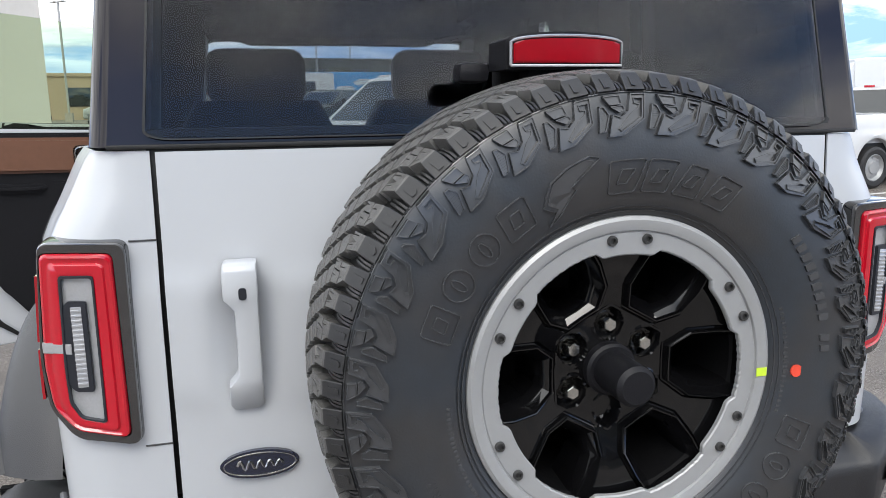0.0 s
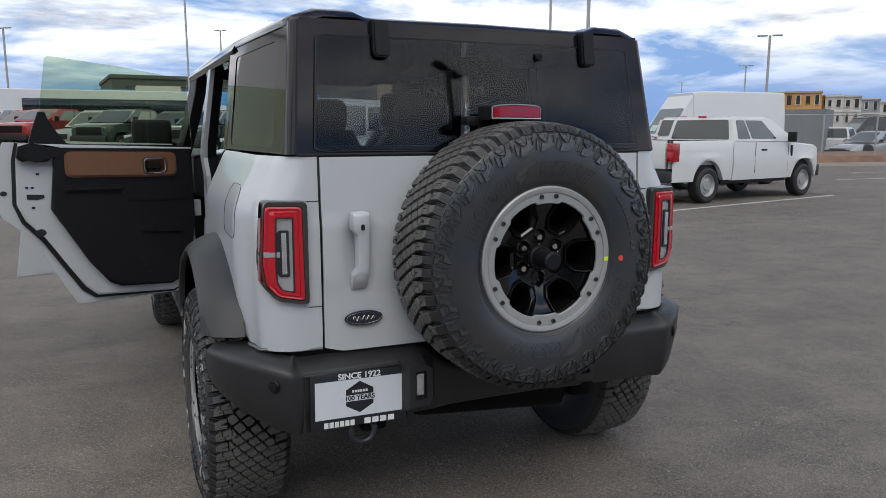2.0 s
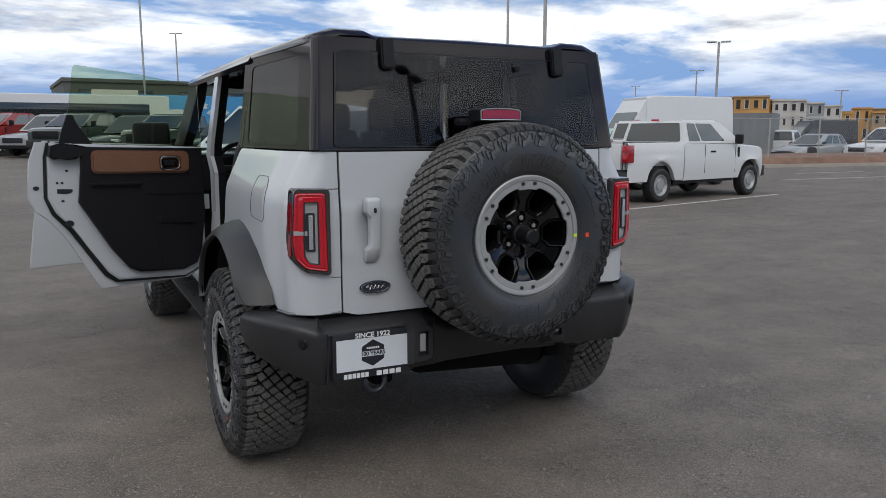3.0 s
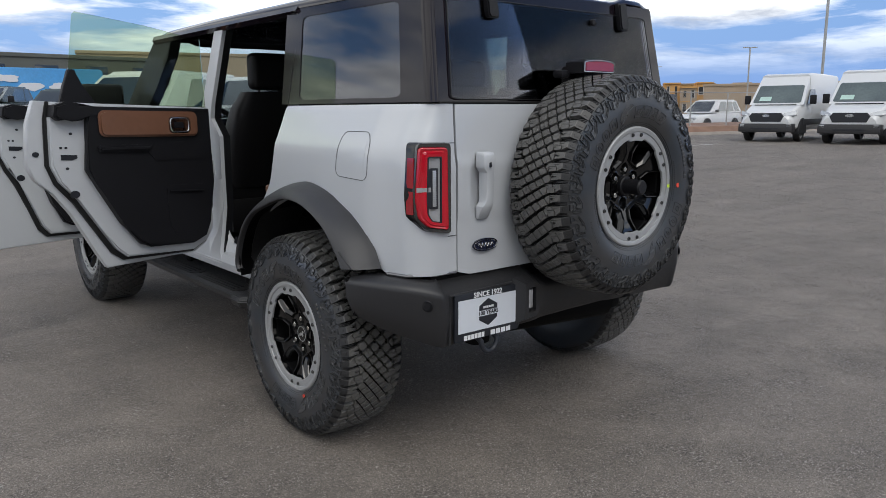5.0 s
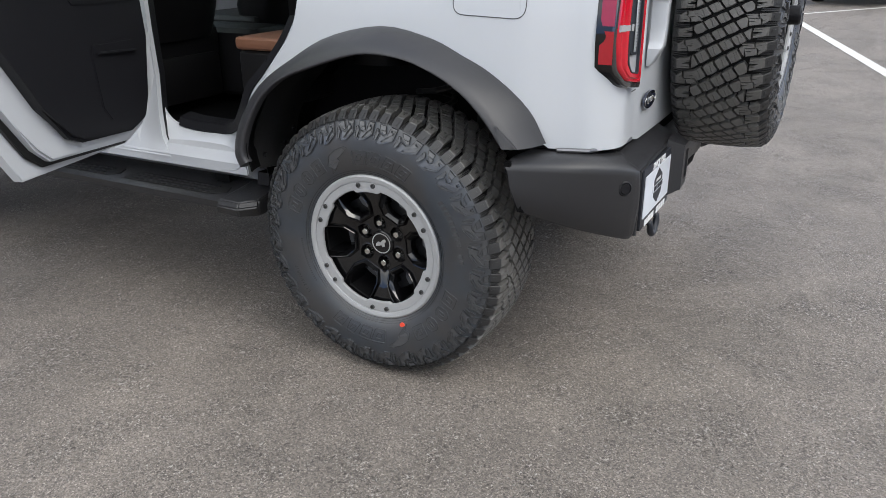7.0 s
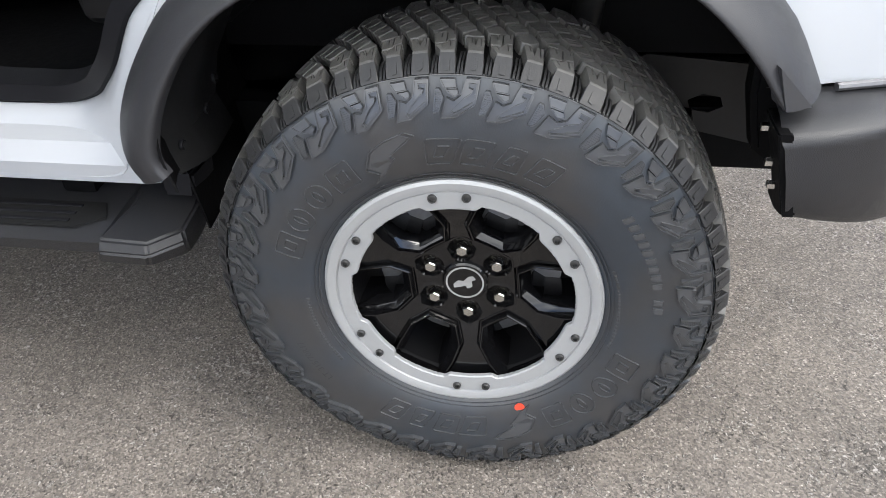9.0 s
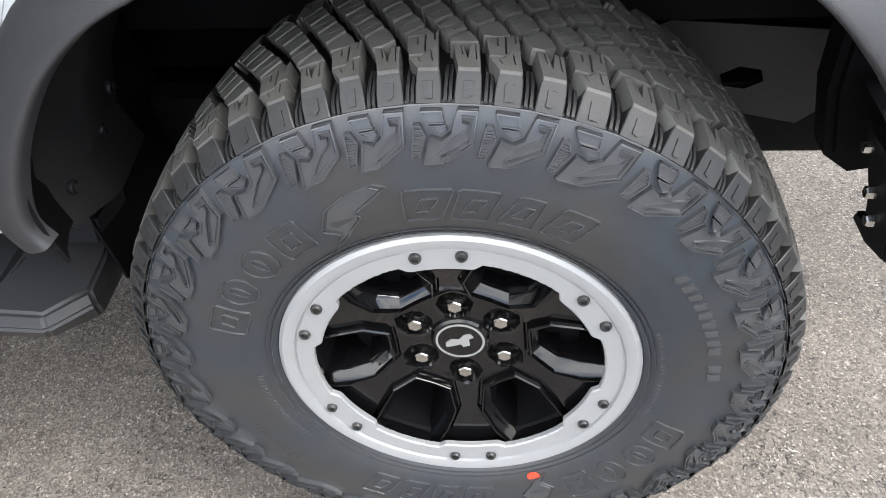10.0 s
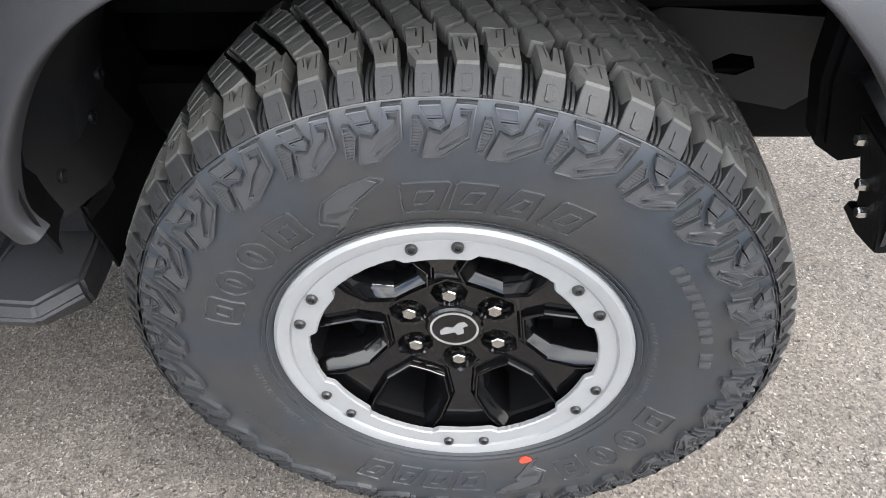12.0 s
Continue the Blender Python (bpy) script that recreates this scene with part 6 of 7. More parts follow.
bm = bmesh.new()
edges = [-4000, -900, -250, -90, -45, -25, -14, -8, -4, 0, 4, 8, 12, 16, 20, 25, 30, 36, 44, 55, 70, 90, 140, 300, 900, 4000]
grid(bm, [[(x, y, ground_z(x, y)) for x in edges] for y in edges])
ob = part("ground", bm, M_ASPHALT, None, "worn grey-brown asphalt car park")
tagged(ob, kind="structure", category="ground")

M_LINE = material("road_paint", (0.55, 0.54, 0.51), 0.7, 0.0, 0.25, 9.0, bump=0.3, bump_scale=80)
M_CONC = material("concrete", (0.33, 0.30, 0.27), 0.85, 0.0, 0.2, 3.0, bump=0.4, bump_scale=60)
M_DIRT = material("dry_bed", (0.20, 0.12, 0.085), 0.95, 0.0, 0.35, 3.0, bump=0.6, bump_scale=30)
M_POLE = material("galvanised_pole", (0.36, 0.36, 0.35), 0.5, 0.4, 0.1, 5.0)
M_VANWHITE = material("fleet_white_paint", (0.60, 0.61, 0.62), 0.3, 0.0, 0.03, 1.0, coat=0.4)
M_REDPAINT = material("red_paint", (0.30, 0.018, 0.014), 0.25, 0.0, 0.06, 1.0, coat=0.6)
M_DARKPAINT = material("dark_green_paint", (0.035, 0.050, 0.045), 0.25, 0.0, 0.08, 1.0, coat=0.6)
M_SILVERPAINT = material("silver_paint", (0.36, 0.37, 0.38), 0.3, 0.4, 0.05, 1.0, coat=0.5)
M_CABIN = material("dark_cabin", (0.016, 0.017, 0.02), 0.7, 0.0, 0.3, 4.0)
M_SCREEN = material("window_glass_far", (0.018, 0.023, 0.026), 0.05, 0.0, 0.2, 1.0, coat=0.6)
M_VANSCREEN = material("van_windscreen", (0.11, 0.13, 0.125), 0.07, 0.0, 0.25, 1.5, coat=0.5)
M_SIDEPANE = material("side_pane", (0.030, 0.050, 0.062), 0.04, 0.0, 0.2, 1.0, coat=1.0, spec=1.0)
M_HEAD = material("headlamp_glass", (0.50, 0.52, 0.54), 0.1, 0.3, 0.2, 8.0, coat=1.0)
M_TAN = material("tan_render", (0.36, 0.28, 0.20), 0.9, 0.0, 0.12, 0.5)
M_WOOD = material("bare_plywood", (0.52, 0.29, 0.10), 0.8, 0.0, 0.2, 0.4)
M_PALE = material("pale_render", (0.52, 0.50, 0.47), 0.85, 0.0, 0.1, 0.4)
M_OLIVE = material("dark_block_wall", (0.09, 0.095, 0.085), 0.85, 0.0, 0.15, 0.5)
M_STEELBOX = material("grey_corrugated_steel", (0.18, 0.19, 0.20), 0.6, 0.2, 0.15, 1.5)
M_BLUEWRAP = material("blue_vehicle_wrap", (0.05, 0.26, 0.55), 0.35, 0.0, 0.2, 1.0, coat=0.4)
M_LEAF = material("olive_leaves", (0.075, 0.085, 0.030), 0.7, 0.0, 0.4, 3.0)


def flat_tagged(ob, category):
    return tagged(ob, kind="structure", category=category)


def stripe(x0, y0, x1, y1, w=0.10):
    d = Vector((x1 - x0, y1 - y0, 0))
    nrm = Vector((-d.y, d.x, 0)).normalized() * w / 2
    bm = bmesh.new()
    n = max(2, int(d.length / 2))
    rows = []
    for k in range(n + 1):
        p = Vector((x0, y0, 0)) + d * k / n
        rows.append([(q.x, q.y, ground_z(q.x, q.y) + 0.004) for q in (p - nrm, p + nrm)])
    grid(bm, rows)
    flat_tagged(part("parking_line", bm, M_LINE, None, "worn white painted parking bay line"), "line")


stripe(7.2, 7.45, 13.7, 8.72)
stripe(18.6, 12.45, 23.4, 12.0)
stripe(4.4, -1.92, 30.5, 4.0, 0.13)
stripe(13.05, -0.30, 15.4, -1.9)
stripe(22.0, 1.8, 25.6, 0.2)
stripe(28.6, 9.2, 33.2, 9.4)
stripe(28.6, 4.9, 33.2, 5.1)
stripe(22.5, 14.9, 26.0, 14.6)


# ---- vehicles ----
FAR_WHEEL = {}


def far_wheel(parent, x, y, r, w):
    key = (r, w)
    if key not in FAR_WHEEL:
        bm = bmesh.new()
        lathe(bm, [(r * 0.62, w * 0.40), (r * 0.66, w * 0.47), (r * 0.85, w * 0.5), (r * 0.97, w * 0.40), (r, w * 0.2), (r, -w * 0.2), (r * 0.97, -w * 0.42), (r * 0.62, -w * 0.45)], 36)
        tyre = part("tyre", bm, M_FARTYRE, None)
        bm = bmesh.new()
        lathe(bm, [(r * 0.65, w * 0.40), (r * 0.60, w * 0.44), (r * 0.57, w * 0.36), (r * 0.50, w * 0.22), (r * 0.30, w * 0.28), (r * 0.27, w * 0.38), (0.0, w * 0.38)], 30)
        for k in range(8):
            a = 2 * math.pi * k / 8
            box(bm, (r * 0.44 * math.sin(a), r * 0.44 * math.cos(a), w * 0.255), (r * 0.12, r * 0.12, 0.01), 0.003)
        rim = part("rim", bm, M_SILVER, None)
        FAR_WHEEL[key] = (tyre.data, rim.data)
        bpy.data.objects.remove(tyre)
        bpy.data.objects.remove(rim)
    tyre_me, rim_me = FAR_WHEEL[key]
    base = Matrix.Translation((x, y, r)) @ (RIGHT if x > 0 else LEFT)
    t = share("wheel", tyre_me, parent, base)
    share("rim", rim_me, t, Matrix.Identity(4))


def hull(bm, secs):
    """A body lofted through sections (y, low, high, half width, share of the width kept at the top)."""
    rows = []
    for y, zl, zh, hw, top in secs:
        h = zh - zl
        half = [(hw * 0.90, zl), (hw * 0.985, zl + 0.10 * h), (hw, zl + 0.35 * h), (hw * (0.5 + top * 0.5), zl + 0.72 * h), (hw * top, zh - 0.05), (hw * top - 0.06, zh)]
        rows.append([(x, y, z) for x, z in half] + [(-x, y, z) for x, z in half[::-1]] + [(half[0][0], y, zl)])
    grid(bm, rows)
    bm.faces.new([bm.verts.new(p) for p in rows[0][:-1]])
    bm.faces.new([bm.verts.new(p) for p in rows[-1][:-1]])


def arch_disc(bm, x, y, r, z):
    """A dark wheel opening on the body's side."""
    s = 1 if x > 0 else -1
    prism(bm, [(x, y + r * math.cos(a), z + r * math.sin(a)) for a in [math.pi * k / 12 for k in range(13)]] + [(x, y - r, z - 0.12), (x, y + r, z - 0.12)], (-s * 0.25, 0, 0))


def wheel_openings(car, x, ys, r, z):
    for sx in (-x, x):
        for y in ys:
            bm = bmesh.new()
            arch_disc(bm, sx, y, r, z)
            part("wheel_opening", bm, M_CABIN, car)


def cabin(parent, y0, y1, z0, t0, t1, z1, hw, tw, paint, panes, screens):
    """A glasshouse: a tapered shell with panes set on its faces. panes: pairs of shares along each side."""
    bm = bmesh.new()
    base = [(hw, y0, z0), (hw, y1, z0), (-hw, y1, z0), (-hw, y0, z0)]
    top = [(tw, t0, z1), (tw, t1, z1), (-tw, t1, z1), (-tw, t0, z1)]
    vb, vt = [bm.verts.new(p) for p in base], [bm.verts.new(p) for p in top]
    faces = [bm.faces.new(vt)]
    for i in range(4):
        faces.append(bm.faces.new((vb[i], vb[(i + 1) % 4], vt[(i + 1) % 4], vt[i])))
    bmesh.ops.bevel(bm, geom=list({e for e in faces[0].edges}), offset=0.07, segments=3, affect="EDGES")
    shell = part("cabin", bm, paint, parent)
    for side in (1, -1):
        s = patch([(side * hw, y0, z0), (side * hw, y1, z0), (side * tw, t1, z1), (side * tw, t0, z1)])
        for a, b in panes:
            bm = bmesh.new()
            bm.faces.new([bm.verts.new(s(*p) + Vector((side * 0.006, 0, 0))) for p in rounded(a, 0.10, b, 0.84, 0.03)])
            part("side_window", thicken(bm, 0.004), M_SIDEPANE, shell, "side window that mirrors the sky")
    for y, t, sg, name in ((y1, t1, 1, "windscreen"), (y0, t0, -1, "back_window")):
        if name not in screens:
            continue
        s = patch([(-hw, y, z0), (hw, y, z0), (tw, t, z1), (-tw, t, z1)])
        bm = bmesh.new()
        bm.faces.new([bm.verts.new(s(*p) + Vector((0, sg * 0.008, 0.003))) for p in rounded(0.06, 0.08, 0.94, 0.86, 0.04)])
        part(name, thicken(bm, 0.004), M_SCREEN, shell, "dark glass screen")
    return shell


def slabs(parent, name, mat, boxes, label="", bevel=0.015):
    for c, sz in boxes:
        bm = bmesh.new()
        box(bm, c, sz, min(bevel, min(sz) * 0.4))
        part(name, bm, mat, parent, label)


def pickup(m, paint, label, group="pickups"):
    """An extended-cab pickup; origin on the ground under the rear axle, nose to +y."""
    car = thing("pickup_truck", m, label, "pickup truck", group)
    for s in (-1, 1):
        # load bed side with a shallow crease and a rounded top rail
        bm = bmesh.new()
        rows = []
        for k in range(33):
            y = -1.14 + 2.00 * k / 32
            low = 0.50 if abs(y) > 0.50 else 0.44 + math.sqrt(max(0.0, 0.51 ** 2 - y * y))
            low = max(low, 0.50)
            bulge = 0.030 * math.exp(-((math.hypot(y, 0.9 * (low - 0.44)) - 0.5) / 0.2) ** 2)
            tuck = 0.04 * max(0.0, (-1.02 - y) / 0.12)
            rows.append([(s * (x - tuck), y, z) for x, z in ((0.88, low), (0.955 + bulge, low), (0.975 + bulge, low + (1.05 - low) * 0.5), (0.985, 1.06), (0.970, 1.16), (0.975, 1.35), (0.955, 1.385), (0.87, 1.385), (0.86, 1.0), (0.84, 0.70))])
        grid(bm, rows)
        part("bed_side", bm, paint, car, "painted load bed side")
    bm = bmesh.new()
    box(bm, (0, -0.22, 0.76), (1.72, 2.1, 0.06))
    box(bm, (0, 0.83, 1.05), (1.72, 0.05, 0.66))
    part("bed_liner", bm, M_CABIN, car)
    bm = bmesh.new()
    box(bm, (0, -1.11, 1.02), (1.46, 0.07, 0.70), 0.02)
    part("tailgate", bm, paint, car)
    # cab sides, bonnet and fenders
    bm = bmesh.new()
    rows = []
    for k in range(50):
        y = 0.88 + 3.60 * k / 49
        d = y - 3.69
        low = 0.48 if abs(d) > 0.50 else max(0.48, 0.44 + math.sqrt(max(0.0, 0.50 ** 2 - d * d)))
        bulge = 0.025 * math.exp(-((math.hypot(d, 0.9 * (low - 0.44)) - 0.5) / 0.2) ** 2)
        belt = float(np.interp(y, [0.88, 2.6, 3.2, 4.1, 4.38, 4.48], [1.37, 1.36, 1.33, 1.27, 1.20, 1.10]))
        nose = 0.16 * max(0.0, (y - 4.08) / 0.4) ** 2
        half = [(0.86 - nose, low), (0.955 + bulge - nose, low), (0.985 + bulge - nose, low + (0.95 - low) * 0.5), (0.995 - nose, 0.98), (0.978 - nose, 1.12), (0.965 - nose, belt - 0.03), (0.92 - nose, belt), (0.60 - nose, belt + 0.02)]
        rows.append([(x, y, z) for x, z in half] + [(-x, y, z) for x, z in half[::-1]])
    grid(bm, rows)
    bm.faces.new([bm.verts.new(p) for p in rows[-1]])
    bm.faces.new([bm.verts.new(p) for p in rows[0]])
    body = part("body", bm, paint, car)
    for y in (0.0, 3.69):
        bm = bmesh.new()
        box(bm, (0, y, 0.74), (1.70, 1.02, 0.52))
        part("wheel_housing", bm, M_CABIN, car)
    cabin(car, 0.88, 3.36, 1.36, 0.98, 2.36, 1.93, 0.945, 0.80, paint, ((0.08, 0.27), (0.30, 0.70)), ("windscreen", "back_window"))
    for x in (-0.89, 0.89):
        bm = bmesh.new()
        box(bm, (x, -1.08, 1.14), (0.20, 0.20, 0.40), 0.03)
        lamp = part("tail_lamp", bm, M_DEEPRED, car, "dark red tail lamp")
        bm = bmesh.new()
        box(bm, (x, -1.182, 1.24), (0.15, 0.012, 0.11), 0.004)
        box(bm, (x, -1.182, 1.06), (0.15, 0.012, 0.13), 0.004)
        part("lamp_lens", bm, M_RED, lamp, "bright red lens")
    slabs(car, "stop_lamp", M_RED, [((0, 0.97, 1.925), (0.22, 0.03, 0.05))])
    slabs(car, "rear_bumper", M_BUMPER, [((0, -1.22, 0.62), (1.86, 0.20, 0.24))], "black rear bumper", 0.03)
    slabs(car, "front_bumper", M_BUMPER, [((0, 4.48, 0.62), (1.74, 0.22, 0.30))], "", 0.05)
    slabs(car, "grille", M_TRIM, [((0, 4.48, 0.98), (1.20, 0.06, 0.32))])
    slabs(car, "headlamp", M_HEAD, [((x, 4.37, 1.02), (0.26, 0.20, 0.20)) for x in (-0.70, 0.70)])
    slabs(car, "wing_mirror", M_TRIM, [((x, 2.90, 1.46), (0.20, 0.10, 0.24)) for x in (-1.12, 1.12)], "black wing mirror", 0.03)
    slabs(car, "door_handle", M_TRIM, [((x, 2.02, 1.16), (0.03, 0.20, 0.04)) for x in (-0.985, 0.985)])
    slabs(car, "fender_vent", M_TRIM, [((x, 3.12, 1.13), (0.02, 0.08, 0.26)) for x in (-0.985, 0.985)])
    slabs(car, "door_gap", M_GAP, [((sx * 0.988, y, 0.98), (0.012, 0.008, 0.70)) for sx in (-1, 1) for y in (1.68, 2.98)], "", 0.002)
    slabs(car, "sill", M_CABIN, [((0, 1.85, 0.46), (1.75, 2.5, 0.12))])
    for x in (-0.87, 0.87):
        for y in (0.0, 3.69):
            far_wheel(car, x, y, 0.40, 0.27)
    return car


def van(m, paint, label, group="delivery vans", tall=2.55):
    """A panel van; origin on the ground under the rear axle, nose to +y."""
    car = thing("panel_van", m, label, "van", group)
    bm = bmesh.new()
    hull(bm, [(-1.15, 0.50, tall - 0.10, 0.96, 0.86), (-1.10, 0.45, tall - 0.02, 1.0, 0.86), (0.5, 0.42, tall, 1.03, 0.86), (2.40, 0.42, tall, 1.03, 0.86), (2.75, 0.42, tall - 0.06, 1.03, 0.85)])
    hull(bm, [(2.70, 0.42, 1.62, 1.03, 0.97), (3.55, 0.42, 1.40, 1.03, 0.92), (4.20, 0.45, 1.22, 1.0, 0.88), (4.55, 0.50, 1.06, 0.94, 0.86), (4.68, 0.55, 0.90, 0.84, 0.88)])
    part("body", bm, paint, car)
    bm = bmesh.new()
    s = [(-0.985, 3.70, 1.36), (0.985, 3.70, 1.36), (0.86, 2.72, tall - 0.10), (-0.86, 2.72, tall - 0.10)]
    low = [bm.verts.new(p) for p in s]
    back = [bm.verts.new((x, 2.6, z)) for x, y, z in s]
    bm.faces.new(low)
    for i in range(4):
        bm.faces.new((low[i], low[(i + 1) % 4], back[(i + 1) % 4], back[i]))
    part("cab", bm, paint, car)
    sp = patch(s)
    bm = bmesh.new()
    bm.faces.new([bm.verts.new(sp(*p) + Vector((0, 0.010, 0.010))) for p in rounded(0.05, 0.06, 0.95, 0.66, 0.05)])
    part("windscreen", thicken(bm, 0.004), M_VANSCREEN, car, "grey-green windscreen with a paper card behind it")
    bm = bmesh.new()
    bm.faces.new([bm.verts.new(sp(*p) + Vector((0, 0.020, 0.020))) for p in ((0.62, 0.12), (0.84, 0.12), (0.84, 0.26), (0.62, 0.26))])
    part("paper_card", thicken(bm, 0.002), material("pale_card", (0.42, 0.58, 0.52), 0.6), car)
    for sx in (-1, 1):
        bm = bmesh.new()
        prism(bm, [(sx * 1.022, 3.35, 1.40), (sx * 1.022, 2.30, 1.40), (sx * 0.955, 2.30, 1.95), (sx * 0.955, 2.85, 1.95)], (sx * 0.008, 0, 0))
        part("side_window", bm, M_SCREEN, car)
        bm = bmesh.new()
        prism(bm, [(sx * 0.99, 4.36, 1.10), (sx * 0.62, 4.60, 1.00), (sx * 0.56, 4.60, 0.90), (sx * 0.90, 4.52, 0.92), (sx * 1.00, 4.38, 0.96)], (0, 0.06, 0.06), 0.01)
        part("headlamp", bm, M_HEAD, car, "clear headlamp")
    slabs(car, "wing_mirror", M_TRIM, [((x, 3.28, 1.55), (0.22, 0.12, 0.34)) for x in (-1.20, 1.20)], "black wing mirror", 0.03)
    bm = bmesh.new()
    prism(bm, [(-0.52, 4.60, 1.06), (0.52, 4.60, 1.06), (0.64, 4.60, 0.92), (0.54, 4.60, 0.72), (-0.54, 4.60, 0.72), (-0.64, 4.60, 0.92)], (0, 0.09, 0), 0.02)
    grille = part("grille", bm, M_INK, car, "black trapezoid grille")
    bm = bmesh.new()
    prism(bm, [(0.13 * math.cos(2 * math.pi * k / 24), 4.69, 0.96 + 0.05 * math.sin(2 * math.pi * k / 24)) for k in range(24)], (0, 0.012, 0), 0.003)
    part("badge", bm, M_CHROME, grille, "plain oval badge")
    slabs(car, "front_bumper", M_FLARE, [((0, 4.56, 0.52), (1.96, 0.36, 0.32))], "dark grey plastic bumper", 0.05)
    slabs(car, "bumper_slot", M_INK, [((0, 4.745, 0.50), (0.95, 0.01, 0.06))])
    slabs(car, "fog_lamp", M_HEAD, [((x, 4.70, 0.60), (0.18, 0.08, 0.10)) for x in (-0.84, 0.84)])
    slabs(car, "side_moulding", M_FLARE, [((x, 1.5, 0.72), (0.03, 4.6, 0.22)) for x in (-1.03, 1.03)])
    slabs(car, "cowl", M_TRIM, [((0, 3.74, 1.36), (1.5, 0.10, 0.03))])
    wheel_openings(car, 1.035, (0.0, 3.75), 0.45, 0.42)
    for x in (-0.90, 0.90):
        for y in (0.0, 3.75):
            far_wheel(car, x, y, 0.36, 0.24)
    return car


def road_car(m, paint, label, high=1.70, length=4.7, group="parked cars"):
    """A parked family car or sport utility; origin on the ground under the rear axle, nose to +y."""
    car = thing("parked_car", m, label, "car", group)
    wb, belt = length * 0.58, high * 0.60
    r0, f0 = -length * 0.19, length * 0.81
    bm = bmesh.new()
    hull(bm, [(r0, 0.42, belt - 0.06, 0.84, 0.94), (r0 + 0.15, 0.34, belt, 0.91, 0.95), (0.0, 0.30, belt, 0.94, 0.95), (wb * 0.55, 0.28, belt - 0.01, 0.94, 0.95), (wb, 0.30, belt - 0.10, 0.93, 0.90), (f0 - 0.2, 0.34, belt - 0.20, 0.88, 0.88), (f0, 0.42, belt - 0.34, 0.76, 0.9)])
    part("body", bm, paint, car)
    back = r0 + (0.10 if high > 1.6 else 0.75)
    cabin(car, back, wb * 0.86, belt - 0.01, back + 0.38, wb * 0.52, high, 0.87, 0.66, paint, ((0.05, 0.22), (0.26, 0.50), (0.53, 0.80)), ("windscreen", "back_window"))
    slabs(car, "tail_lamp", M_RED, [((x, r0 + 0.03, belt - 0.14), (0.26, 0.08, 0.14)) for x in (-0.68, 0.68)])
    slabs(car, "headlamp", M_HEAD, [((x, f0 - 0.12, belt - 0.32), (0.34, 0.20, 0.13)) for x in (-0.62, 0.62)], "clear headlamp")
    slabs(car, "grille", M_INK, [((0, f0 + 0.0, belt - 0.42), (0.95, 0.05, 0.22))], "black grille")
    slabs(car, "lower_bumper", M_TRIM, [((0, f0 - 0.02, 0.40), (1.5, 0.12, 0.16)), ((0, r0 + 0.05, 0.44), (1.5, 0.12, 0.18))])
    slabs(car, "wing_mirror", M_TRIM, [((x, wb * 0.72, belt + 0.08), (0.18, 0.09, 0.14)) for x in (-1.0, 1.0)], "", 0.03)
    wheel_openings(car, 0.945, (0.0, wb), 0.40, 0.37)
    for x in (-0.80, 0.80):
        for y in (0.0, wb):
            far_wheel(car, x, y, 0.35, 0.23)
    return car


def parked(x, y, heading, scale=1.0):
    """A place on the ground; heading is the way the nose looks, in degrees from +y to the left."""
    return pose(x, y, ground_z(x, y), 0, 0, heading) @ Matrix.Diagonal((scale, scale, scale, 1))


def placed(builder, where, *args, **kw):
    """Builds a vehicle and sizes it as it stands."""
    car = builder(Matrix.Identity(4), *args, **kw)
    car.matrix_basis = where
    return car


# white pickups beside the bay line, nose away
placed(pickup, parked(9.55, 9.30, -81, 0.90), M_VANWHITE, "white extended-cab work pickup with steel wheels on asphalt")
placed(pickup, parked(11.7, 12.3, -81, 0.93), M_VANWHITE, "white extended-cab work pickup with steel wheels on asphalt")
placed(van, parked(19.4, 17.0, 80, 0.92), M_VANWHITE, "white high-roof panel van parked behind pickups", tall=3.0)
placed(van, parked(16.6, 22.5, 80, 0.95), material("slate_paint", (0.05, 0.07, 0.10), 0.3), "dark blue panel van parked behind pickups", tall=2.7)
# vans that look this way
placed(van, parked(31.0, 12.3, 98, 1.05), M_VANWHITE, "white panel van with black grille facing the aisle")
placed(van, parked(30.8, 8.95, 96, 1.06), M_VANWHITE, "white panel van with black grille facing the aisle")
placed(van, parked(30.0, 5.0, 96, 1.10), M_VANWHITE, "white panel van with black grille facing the aisle")
placed(van, parked(40.0, 6.0, 5, 1.0), M_VANWHITE, "white panel van parked behind other vans", tall=2.3)
placed(road_car, parked(38.5, 3.0, 90), M_REDPAINT, "red car parked behind white vans")
placed(pickup, parked(16.3, -1.2, -100, 1.0), M_VANWHITE, "white work pickup parked across the aisle")
placed(van, parked(22.5, -0.2, -100, 1.0), M_VANWHITE, "white panel van parked across the aisle")
# row ahead
ROW = [("silver", 0), ("red", 0), ("red", 1), ("silver", 0), ("dark", 1), ("dark", 0), ("dark", 1), ("dark", 0), ("white", 0), ("white", 1), ("white", 0)]
PAINTS = {"red": (M_REDPAINT, "dark red"), "dark": (M_DARKPAINT, "dark green"), "white": (M_VANWHITE, "white"), "silver": (M_SILVERPAINT, "silver")}
for k, (key, pick) in enumerate(ROW):
    paint, word = PAINTS[key]
    x, y = -5.6 + 1.62 * k, 43.5 - 2.1 * k
    if pick:
        placed(pickup, parked(x, y, 142, 1.0), paint, word + " pickup parked in a row facing the aisle", group="row of parked vehicles")
    else:
        placed(road_car, parked(x, y, 142, 1.04), paint, word + " sport utility parked in a row facing the aisle", high=1.82, group="row of parked vehicles")
